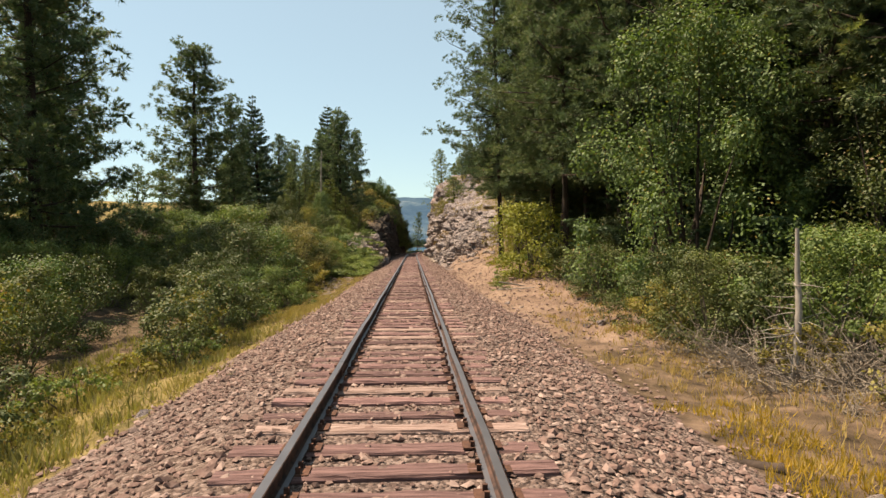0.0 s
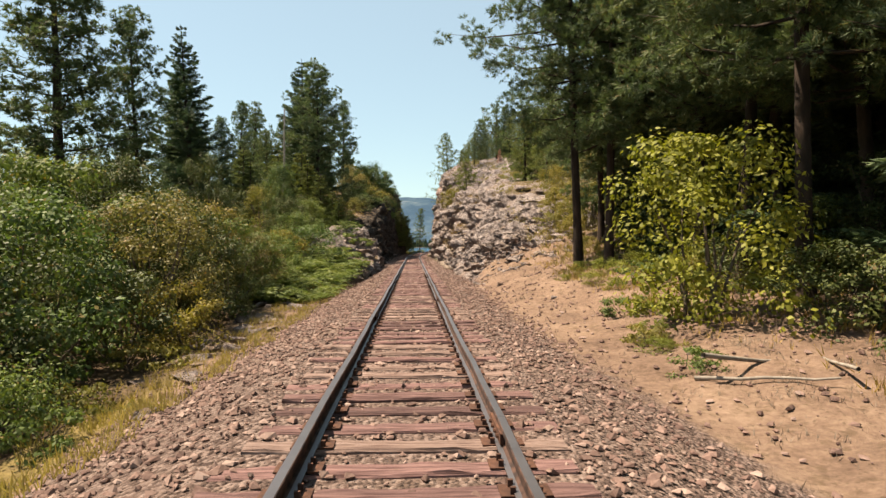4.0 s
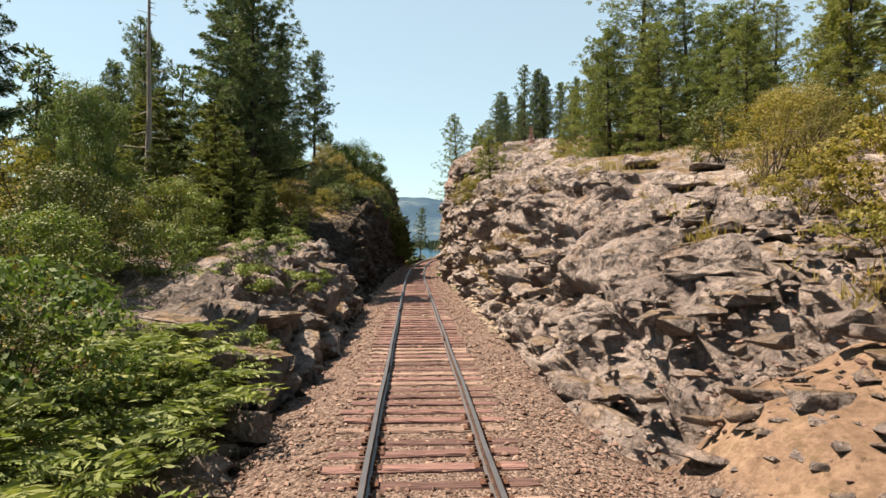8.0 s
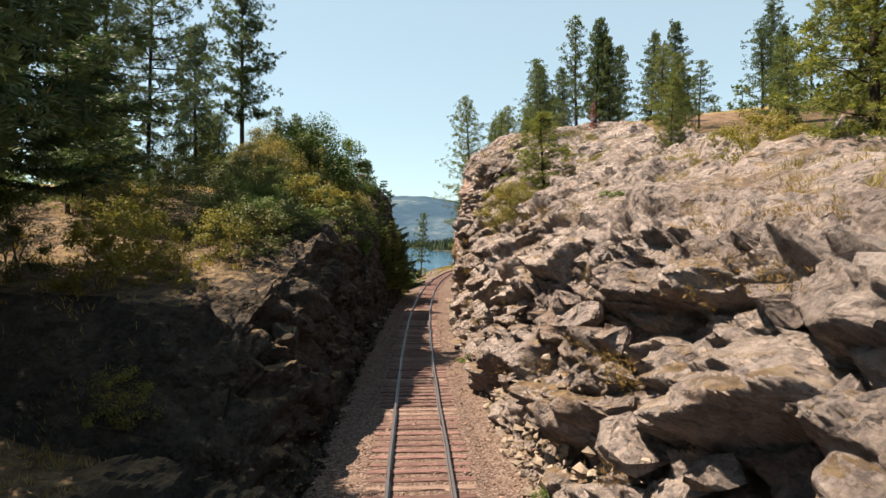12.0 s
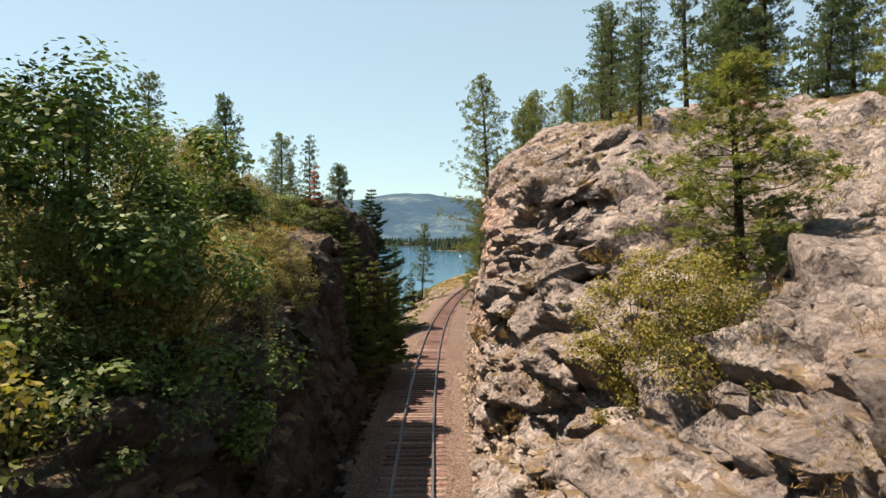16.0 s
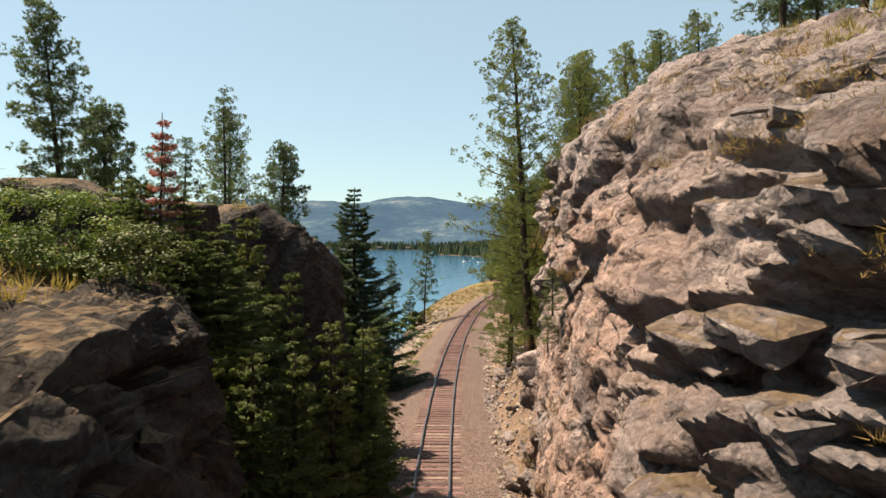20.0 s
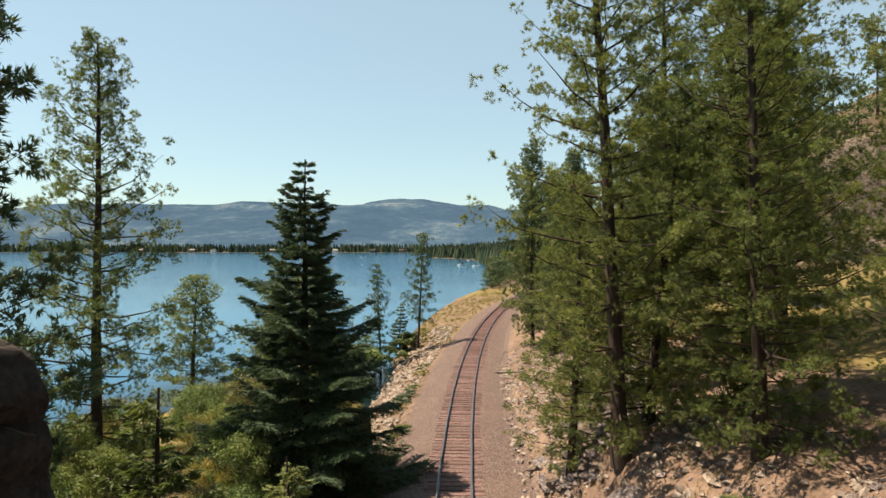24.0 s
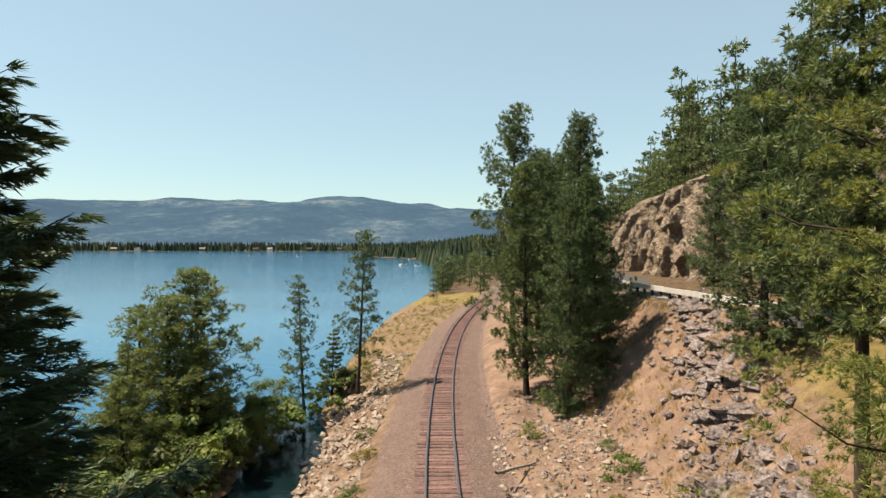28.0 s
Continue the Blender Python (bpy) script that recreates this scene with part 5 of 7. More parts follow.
for n, (x, y) in enumerate([(11, 41), (12.5, 38), (14, 44), (10.6, 36.5), (13, 34.5), (15.5, 40), (10.6, 44.5), (17, 46), (13.5, 48)]):
    pine(x, y, 17 + 0.5 * n, n % 3, wide=1.15, label="dense dark pine in the wood")
for n, (x, y, top) in enumerate([(12.6, 22.5, 15), (14.2, 27, 17), (13.6, 31.5, 16), (16.5, 20.5, 18), (17.6, 25.5, 17), (16.8, 30, 18), (18.5, 34.5, 17), (13.2, 17.2, 16), (16.5, 13.5, 17), (15.0, 38.5, 14), (20.5, 22, 18), (21, 31.5, 18), (19.5, 14.5, 17), (12.2, 41.5, 12), (14.4, 36.6, 13), (22.5, 26, 18), (18.6, 40.5, 15), (23.5, 35, 17)]):
    pine(x, y, top, n, wide=1.35, kind=FIRS, label="dark fir in the shaded wood")
for x, y, size in [(11.4, 21.5, 0.8), (12.4, 25.0, 1.0), (12.8, 20.2, 0.9), (13.4, 29.0, 1.1), (11.8, 27.8, 0.7)]:
    plant("dead_snag", snag_meshes(int(196 + y), 6, 36, DEAD_WOOD), x, y, size, "thin dead tree with bare grey limbs in the wood", "dead tree", lean=3, wide=1.5)
# right of the line, on the rock
for n, (x, y, top, kind, wide) in enumerate([
    (13.0, 72.5, 18.5, PINES, 1.25), (10.4, 70, 12.5, LOW_PINES, 1), (12, 76, 13.5, LOW_PINES, 1.1), (16.5, 73.5, 16.5, PINES, 1.2), (15, 68, 13, LOW_PINES, 1.2), (20, 79, 17, PINES, 1.2), (17, 61, 12, LOW_PINES, 1.1), (21, 60, 13, PINES, 1.3), (18, 84, 15, LOW_PINES, 1.1), (24, 82, 18, PINES, 1.2), (15.5, 78, 15.5, PINES, 1), (18.5, 70, 15, PINES, 1), (11.5, 66, 11.5, LOW_PINES, 1), (14.5, 64, 11, LOW_PINES, 1), (22, 74, 16, PINES, 1), (19, 64, 13, LOW_PINES, 1),
    (24, 66, 15, PINES, 1), (27, 76, 16, PINES, 1), (13.2, 109.1, 24.2, THIN_PINES, 1.1), (9.2, 104.5, 18.3, THIN_PINES, 1.4), (10.5, 112, 21, THIN_PINES, 1.3), (13.5, 92, 14.5, LOW_PINES, 0.9),
    (15.5, 95, 16.5, LOW_PINES, 0.8), (17.5, 97, 16.8, THIN_PINES, 1.3), (20, 92, 16.5, LOW_PINES, 1), (22, 96, 18.5, PINES, 1), (24, 101, 21, THIN_PINES, 1.4), (25, 88, 17, PINES, 1), (28, 95, 19, PINES, 1),
    (13.8, 106, 22.5, PINES, 1), (14.6, 105, 21, PINES, 0.9), (11.5, 116.5, 22.8, THIN_PINES, 1.3), (12.5, 118, 22.5, PINES, 0.8), (16, 112, 23.5, PINES, 1), (18.5, 107, 22, PINES, 1), (7.0, 93.2, 12.6, LOW_PINES, 1.6),
    (16.8, 101, 19, LOW_PINES, 0.9), (15, 120, 23, PINES, 1), (22, 110, 24, PINES, 1), (27, 105, 24, PINES, 1), (19, 116, 24, PINES, 1)]):
    near = y < 86
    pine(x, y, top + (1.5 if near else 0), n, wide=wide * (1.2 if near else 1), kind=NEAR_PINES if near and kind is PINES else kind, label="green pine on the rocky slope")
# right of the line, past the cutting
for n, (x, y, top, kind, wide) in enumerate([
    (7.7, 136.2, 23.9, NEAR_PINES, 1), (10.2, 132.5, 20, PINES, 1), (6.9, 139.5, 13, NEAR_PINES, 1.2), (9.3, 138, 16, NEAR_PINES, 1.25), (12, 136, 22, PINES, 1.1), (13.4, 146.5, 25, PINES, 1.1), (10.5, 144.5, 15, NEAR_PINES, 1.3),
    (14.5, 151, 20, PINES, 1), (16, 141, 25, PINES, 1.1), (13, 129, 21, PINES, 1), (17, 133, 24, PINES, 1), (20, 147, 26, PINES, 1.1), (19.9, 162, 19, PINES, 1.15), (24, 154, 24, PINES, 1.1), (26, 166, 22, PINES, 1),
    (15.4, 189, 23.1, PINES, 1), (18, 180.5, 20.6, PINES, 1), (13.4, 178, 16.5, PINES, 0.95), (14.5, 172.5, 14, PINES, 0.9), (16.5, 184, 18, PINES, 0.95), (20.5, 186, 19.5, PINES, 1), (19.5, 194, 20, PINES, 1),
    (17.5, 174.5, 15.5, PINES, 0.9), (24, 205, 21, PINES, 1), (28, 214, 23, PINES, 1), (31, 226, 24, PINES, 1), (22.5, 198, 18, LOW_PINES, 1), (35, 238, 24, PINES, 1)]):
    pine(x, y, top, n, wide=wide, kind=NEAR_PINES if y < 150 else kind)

# ---- bushes, ferns and grass ----
SHRUBS = {"gold": ("yellow_shrub", "shrub", "yellow shrubs beside the line"), "tall": ("twiggy_shrub", "shrub", "twiggy shrubs on the ledges"), "low": ("low_shrub", "shrub", "low shrubs beside the line"), "lime": ("weed_clump", "weeds", "bright weeds on the bank"),
    **{k: ("bush", "bush", "bushes beside the line") for k in ("green", "dull", "far")}}
BUSH_LABELS = {"green": "leafy green bush", "dull": "dense grey-green bush", "gold": "yellowing autumn bush", "low": "low green shrub", "far": "leafy green bush", "lime": "bright yellow-green leafy growth", "tall": "tall twiggy yellowing bush"}


def bush(kind, d, y, high, n=0, z=None, wide=1.0):
    own = {"green": 2.5, "dull": 2.9, "gold": 2.1, "low": 0.75, "tall": 4.0, "far": 2.6, "lime": 3.6}[kind]
    made = kind
    if high > 2.2 and kind in ("green", "dull", "gold"):
        made, own = kind + "_big", 4.0
    plant(SHRUBS[kind][0], BUSHES[made][n % 2] if kind != "lime" or high > 1.5 else BUSHES[made][n % 2][1:], float(centre(y)) + d, y, high / own, BUSH_LABELS[kind] + " beside the line", SHRUBS[kind][1], SHRUBS[kind][2], None if z is None else z - 0.1, wide)


r = np.random.RandomState(31)
for n in range(46):
    y = 2 + 44 * (n + r.rand()) / 46
    far = r.rand()
    d = -(4.7 + 1.2 * smooth_step(y, 6, 0) + 6.0 * far)
    bush(r.choice(["green", "dull", "dull", "green", "gold"]), d, y, (1.7 + 1.6 * far) * r.uniform(0.8, 1.3) + (1.3 if 22 < y < 38 and far > 0.3 else 0), n)
for n in range(26):
    y = 18 + 32 * (n + r.rand()) / 26
    bush(r.choice(["dull", "green", "dull", "gold"]), -r.uniform(12, 21), y, r.uniform(2.8, 4.6), n)
for n in range(22):
    bush("low", -r.uniform(4.3, 7.0), -3 + 1.6 * n, r.uniform(0.5, 0.9), n)
for n in range(26):
    y = -4 + 40 * (n + r.rand()) / 26
    bush(r.choice(["dull", "dull", "dull", "green"]), r.uniform(8.3, 12) + (1.5 if y > 12 else 0), y, r.uniform(1.8, 3.6), n)
for d, y, high, kind in [(6.9, 9.5, 2.6, "dull"), (7.4, 12.5, 2.9, "dull"), (7.2, 6.5, 1.3, "gold"), (7.6, 8.3, 2.2, "dull"), (6.4, 11, 1.5, "gold"), (6.2, 14, 1.2, "dull"), (8.0, 4.0, 1.8, "gold"), (6.4, 27.8, 4.4, "lime"), (4.6, 26.5, 0.6, "low"), (5.4, 30, 0.7, "low"), (4.4, 24.2, 0.5, "low"), (7.0, 33, 0.8, "low"), (7.7, 31, 1.0, "gold"), (5.8, 36.5, 0.7, "gold"), (7.6, 40.5, 1.0, "gold"), (9.5, 39, 0.9, "green"), (8.8, 35.5, 1.1, "green")]:
    bush(kind, d, y, high, int(y * 10))
for n in range(18):
    y = 9 + 17 * (n + r.rand()) / 18
    bush("dull", r.uniform(7.2, 9.2), y, r.uniform(1.3, 2.6), n, wide=1.2)
for n in range(22):
    y, d = 81.5 + 9.5 * r.rand(), -(4.4 + 3.6 * r.rand())
    bush(r.choice(["green", "dull", "green", "gold"]), d, y, r.uniform(1.3, 2.6), n)
for n in range(26):
    y, d = 72 + 34 * r.rand(), -(9.5 + 9 * r.rand())
    bush(r.choice(["dull", "green", "gold", "dull"]), d, y, r.uniform(1.2, 2.8), n)
for n, (d, y, high) in enumerate([(5.8, 34.2, 0.5), (6.6, 35.2, 0.7), (7.4, 34.4, 0.8), (8.2, 36.0, 0.9), (6.4, 37.4, 0.5), (7.4, 37.8, 0.7), (5.4, 36.2, 0.35), (8.8, 33.6, 0.8), (9.4, 35.2, 1.0), (6.0, 32.6, 0.5), (4.4, 25.6, 0.4), (4.9, 27.0, 0.5)]):
    bush("lime", d, y, high, n, wide=1.7)
# on and above the rock
for d, y, high, kind, z in [(9.3, 53.5, 2.6, "gold", None), (11, 55, 2.4, "gold", None), (12.6, 57, 2.6, "gold", None), (10.5, 58.5, 2.2, "dull", None), (8.0, 44.5, 1.5, "gold", None), (9.4, 46.0, 2.4, "gold", None), (10.8, 44.8, 2.6, "dull", None), (9.0, 49.6, 2.2, "gold", None), (12, 50.5, 2.8, "gold", None), (11.5, 46.6, 2.4, "gold", None), (13.0, 47.5, 2.6, "gold", None), (7.9, 48.2, 0.9, "low", None), (14.5, 56, 2.6, "gold", None), (8.4, 51, 1.4, "gold", None), (13.5, 53, 2.8, "gold", None), (11.6, 60.5, 1.8, "gold", None), (8.5, 47.5, 1.3, "gold", None), (10.5, 48.5, 2.0, "gold", None), (14, 61, 2.4, "gold", None),
    (9.8, 78, 1.7, "gold", None), (11.5, 79.5, 1.6, "gold", None), (12.2, 84, 1.3, "gold", None), (4.9, 92.3, 3.4, "gold", 5.7), (5.5, 91.2, 2.4, "gold", 6.0), (7.4, 100, 0.8, "low", None), (6.4, 80, 0.6, "low", None), (10, 92, 1.0, "gold", None), (11, 99, 1.1, "gold", None), (9, 107, 0.9, "low", None), (10.4, 110, 1.8, "dull", None), (12.2, 114, 1.9, "dull", None),
    (2.75, 73, 0.9, "green", -0.3), (2.8, 79.5, 0.9, "green", -0.2), (2.75, 88, 0.8, "low", -0.2), (2.9, 98, 0.8, "low", -0.2), (3.0, 112, 0.7, "low", -0.2), (3.2, 117, 0.7, "low", -0.2),
    (-3.9, 47.2, 1.2, "green", 0.0), (-3.4, 50.0, 1.1, "green", 0.0), (-5.4, 46, 1.6, "dull", None), (-6.6, 49, 2.4, "green", None), (-7.6, 52, 3.0, "dull", None), (-7.0, 56, 2.6, "green", None), (-8.8, 60, 2.8, "dull", None), (-9.5, 54, 3.6, "gold", None), (-10.5, 49, 3.6, "dull", None), (-12, 58, 3.2, "gold", None),
    (-5.4, 62, 0.9, "low", None), (-6.0, 66, 0.9, "gold", None), (-8.0, 76.2, 1.9, "gold", None), (-6.4, 74, 1.2, "gold", None), (-7.8, 78, 1.9, "gold", None), (-6.2, 80, 1.6, "gold", None), (-9.5, 82, 1.8, "gold", None), (-5.2, 82.5, 1.4, "low", None), (-6.6, 77.3, 1.3, "gold", None), (-9.0, 79, 2.2, "gold", None), (-5.4, 80.6, 2.2, "dull", None), (-6.6, 85.2, 3.0, "dull", None), (-7.4, 82.4, 2.6, "dull", None), (-4.9, 94.5, 2.6, "tall", 6.2), (-5.0, 97.5, 3.0, "tall", 6.0), (-5.2, 99.5, 3.0, "tall", 6.4), (-4.8, 101.5, 2.2, "tall", 6.2), (-5.0, 104, 2.6, "tall", 6.8), (-7.2, 98, 4.0, "tall", None), (-8.8, 96, 4.2, "tall", None), (-5.4, 87, 2.6, "tall", 5.2), (-6.6, 88.2, 3.4, "tall", None), (-7.8, 89.4, 3.0, "tall", None), (-6.0, 96, 2.8, "tall", None),
    (-6.4, 100.5, 3.6, "tall", None), (-7.6, 102, 4.2, "tall", None), (-6.0, 103.5, 3.0, "tall", None), (-8.2, 104.5, 3.8, "tall", None), (-6.8, 106, 2.4, "dull", None), (-5.5, 101.5, 2.4, "tall", 7.0), (-9.5, 100, 4.0, "tall", None), (-6.6, 110, 1.0, "low", None), (-7.4, 114, 1.6, "gold", None), (-6.4, 116, 1.4, "green", None), (-7.8, 117.5, 1.9, "green", None), (-8.6, 112, 1.8, "dull", None), (-9.5, 116, 1.8, "gold", None)]:
    bush(kind, d, y, high, int(y * 7), z)
r_edge = np.random.RandomState(88)
for n in range(24):
    y = 90.5 + 10.5 * (n + r_edge.rand()) / 24
    brink = section(LEFT, y)[2]
    bush("tall", -(brink[0] + r_edge.uniform(0.3, 1.6)), y, r_edge.uniform(1.4, 2.4), n, brink[1] - r_edge.uniform(0.2, 0.9), 1.35)
for n in range(6):
    y = 109.5 + 2 * (n + r_edge.rand()) / 6
    brink = section(LEFT, y)[2]
    bush(("tall", "dull", "green")[n % 3], -(brink[0] + 0.2 + 3.2 * r_edge.rand()), y, r_edge.uniform(1.0, 2.3), n, brink[1] + 0.1, 1.3)
for n in range(15):
    y = 83.5 + 7 * (n + r_edge.rand()) / 15
    brink = section(LEFT, y)[2]
    bush(("dull", "green", "tall")[n % 3], -(brink[0] + r_edge.uniform(0.4, 2.0)), y, r_edge.uniform(1.2, 2.1), n, brink[1] - r_edge.uniform(0.2, 0.9), 1.35)
for n in range(12):
    bush("dull", r_edge.uniform(8.3, 11), 29 + 11 * (n + r_edge.rand()) / 12, r_edge.uniform(1.0, 2.1), n, wide=1.3)
for n, (d, y, high) in enumerate([(-4.2, 52.5, 0.8), (-3.4, 54.6, 0.7), (-4.8, 55.4, 1.1), (-4.4, 58.6, 0.9), (-5.0, 62.6, 0.8), (-3.3, 57.2, 0.6), (-6.2, 53.4, 1.4), (-7.4, 58.5, 1.5)]):
    bush("green" if high > 0.95 else "low", d, y, high, 2 * n, None if d < -4 else 1.4 if y > 54 else 0.9)
# round the cove
for n in range(34):
    y = 128 + 58 * (n + r.rand()) / 34
    bush("far" if y > 150 else r.choice(["green", "gold", "dull", "green"]), -r.uniform(13, 22) if y > 140 else -r.uniform(6.5, 18), y, r.uniform(1.4, 3.2), n)
for n, (d, y, high) in enumerate([(-13, 178, 3.4), (-15.5, 181, 3.2), (-14.5, 174, 3.6), (-17, 176, 3.0), (-13.5, 169, 2.8), (-12.5, 184, 2.4), (-18.5, 180, 2.6), (-8.6, 189.5, 2.6), (-9.8, 191, 2.8), (-7.8, 192.5, 2.2), (-10.5, 188, 2.4)]):
    bush("far" if n % 3 else "gold", d, y, high, n)
for n in range(26):
    y = 160 + 26 * (n + r.rand()) / 26
    bush("far" if n % 3 else "green", -r.uniform(12, 19), y, r.uniform(2.0, 3.8), 2 * n, -2.9)
for n in range(34):
    y, d = 136 + 24 * r.rand(), -(6.5 + 17 * r.rand())
    if math.hypot(d + 7, y - 145.2) > 3.0:
        bush(r.choice(["green", "gold", "dull", "green"]), d, y, r.uniform(2.2, 4.2), n)
for n, (d, y, high) in enumerate([(-3.6, 153, 0.9), (-4.6, 160, 0.8), (-4.4, 166, 0.7), (-4.2, 171, 0.8), (-4.8, 176, 0.7), (-4.0, 132.5, 1.1), (-5.2, 137, 1.0)]):
    bush("low", d, y, high, n)
for n in range(18):
    bush(r.choice(["green", "low", "gold", "low"]), r.uniform(4.4, 10), 124 + 3.2 * n, r.uniform(0.6, 1.4), n)

for n in range(100):
    y = 37 + 12 * r.rand()
    d = -(3.3 + 0.8 * smooth_step(y, 40, 34) + 2.7 * r.rand() ** 1.2)
    plant("fern", FERNS[n % 3], d, y, r.uniform(0.8, 1.45), "bright green fern clump at the track side", "fern", "ferns beside the line")
plant("leafy_tree", LEAF_TREE, 8.7, 14.8, 1.22, "broad leafy tree with mid-green foliage", "tree", wide=0.88)
plant("leafy_tree", LEAF_TREE_DARK, 12.4, 10, 1.0, "broad leafy tree with dark foliage", "tree")
plant("leafy_tree", CUT_TREE, -5.3, 92, 1.08, "leafy green tree rooted in the rock cutting", "tree", z=4.2, wide=1.25)
plant("leafy_tree", LEAF_TREE_DARK, -9.0, 34, 0.7, "slender leafy tree above the bushes", "tree")
plant("leafy_tree", LEAF_TREE_DARK, -9.4, 43, 0.72, "slender leafy tree above the bushes", "tree", wide=0.7)
plant("leafy_tree", LEAF_TREE, -8.2, 53.5, 0.62, "young thin-stemmed leafy tree on the rocks", "tree", wide=0.6)
plant("red_tree", RED_TREE, -4.6, 111.5, 0.68, "small tree with rust-red dead needles", "tree", z=9.4, wide=0.75)
plant("red_tree", RED_TREE, 12.8, 103, 0.45, "small tree with rust-red dead needles", "tree")
SNAG = snag_meshes(191, 3.2, 34, DEAD_WOOD)
plant("dead_snag", SNAG, 6.9, 6.3, 0.92, "bleached dead tree trunk with bare broken limbs", "dead tree", lean=1, wide=1.7)
plant("dead_snag", snag_meshes(192, 6, 30, DEAD_WOOD), -12.2, 117.5, 0.95, "thin bare dead tree on the rock top", "dead tree", lean=1)
plant("dead_snag", snag_meshes(193, 9, 26, DEAD_WOOD), -9.6, 60, 1.0, "tall thin bare dead tree", "dead tree", lean=1)


def brush_meshes(seed, high, stems):
    """A tangle of bare arching twigs."""
    r = np.random.RandomState(seed)
    wood = []
    for n in range(stems):
        out = r.normal(0, 1, 3) * (1, 1, 0.35) + (0, 0, 0.7)
        k = np.linspace(0, 1, 5)[:, None]
        reach = high * r.uniform(0.5, 1.2)
        pts = np.array([*r.normal(0, 0.25, 2), 0]) + out / np.linalg.norm(out) * k * reach + r.normal(0, 0.06, (5, 3)) * k - (0, 0, 0.3) * k**2 * reach
        wood.append(tube(pts, np.linspace(0.011, 0.003, 5), 3))
        for q in range(3):
            a = pts[1 + q]
            wood.append(tube(a + (out * 0.25 + r.normal(0, 0.5, 3)) * np.linspace(0, 1, 3)[:, None] * reach * 0.35 + r.normal(0, 0.02, (3, 3)), [0.006, 0.004, 0.002], 3))
    return [("tangle", mesh_of("tangle", *joined(wood), DRY_TWIG))]


BRUSHES = [brush_meshes(194, 1.5, 60), brush_meshes(195, 1.3, 60)]
for n, (d, y, s) in enumerate([(8.2, 6.0, 1.1), (8.8, 7.4, 1.2), (7.7, 7.8, 0.9), (5.6, 25, 0.4), (8.6, 33, 0.8), (6.6, 5.4, 0.8), (7.3, 5.2, 1.1), (6.4, 7.2, 0.9), (7.0, 8.4, 1.0), (7.9, 4.2, 1.2), (6.3, 4.2, 0.6), (8.6, 5.2, 1.3), (7.2, 10.2, 0.7), (6.0, 9.6, 0.6), (9.3, 6.6, 1.4), (5.9, 6.2, 0.45), (6.8, 6.6, 1.2), (7.8, 6.9, 1.3), (6.6, 12.4, 0.6)]):
    plant("dry_brush", BRUSHES[n % 2], d, y, s, "tangle of dry bare twigs", "dead brush", "dry brush beside the line", wide=1.2)


def blades(name, n, where, high, material, label, seed):
    """Grass blades in one mesh."""
    r = np.random.RandomState(seed)
    base = where(r, n)
    v, f = needles(base, np.tile((0.0, 0.0, 1.0), (n, 1)), high, high * 0.07, 3, 0.35, r)
    tagged(put(name, mesh_of(name, v, f, material)), label, "grass", kind="stuff")


def strip(y0, y1, d0, d1):
    def where(r, n):
        y, d = r.uniform(y0, y1, n), r.uniform(d0, d1, n)
        heart = r.randint(0, max(n // 14, 1), n)
        hy, hd = r.uniform(y0, y1, n)[heart], r.uniform(d0, d1, n)[heart]
        near = r.rand(n) < 0.75
        y, d = np.where(near, hy + r.normal(0, 0.16, n), y), np.where(near, hd + r.normal(0, 0.16, n), d)
        z = np.array([footing(a, b) for a, b in zip(d, y)])
        return np.stack([centre(y) + d, y, z - 0.02], 1)
    return where


blades("verge_grass", 5000, strip(-4, 24, -6.4, -3.4), 0.2, GREEN_GRASS, "yellow-green grass along the gravel edge", 201)
blades("dry_verge_grass", 2600, strip(14, 46, -4.6, -3.0), 0.22, STRAW, "dry straw grass along the gravel edge", 202)
blades("dry_bank_grass", 2600, strip(4, 44, 5.5, 10), 0.25, STRAW, "dry straw grass on the sandy bank", 203)
blades("sand_weeds", 1500, strip(8, 47, 3.2, 8.5), 0.12, DRY_TWIG, "small dry twiggy weeds on the sand", 213)
blades("yellow_weeds", 2600, strip(-4, 14, -8, -3.7), 0.32, GREEN_GRASS, "pale yellow-green weeds on the low verge", 209)
blades("dry_verge_weeds", 1500, strip(-2, 16, 4.0, 7.5), 0.2, STRAW, "dry tan weeds beside the gravel", 210)
blades("bank_weeds", 1500, strip(30, 56, 6.0, 12), 0.42, STRAW, "tall dry weeds at the top of the sandy bank", 211)
blades("right_bank_weeds", 2200, strip(121, 176, 3.6, 12), 0.26, STRAW, "dry tan weeds on the rocky bank", 212)
blades("orange_verge_weeds", 800, strip(0.6, 4.4, 3.7, 5.0), 0.17, WEED, "yellow and orange weeds at the gravel edge", 204)
blades("plateau_grass", 5200, strip(58, 112, 6.5, 15), 0.3, STRAW, "dry straw grass on the rock top", 205)
blades("ledge_grass", 3600, strip(60, 120, -13, -5.4), 0.3, STRAW, "dry straw grass on the ledges", 206)
blades("point_grass", 5200, strip(188, 262, -14, -3.6), 0.42, STRAW, "dry straw grass on the lake point", 207)
blades("road_bank_grass", 2600, strip(150, 200, 9, 15), 0.4, STRAW, "dry grass on the bank below the road", 208)

# ---- loose rock ----


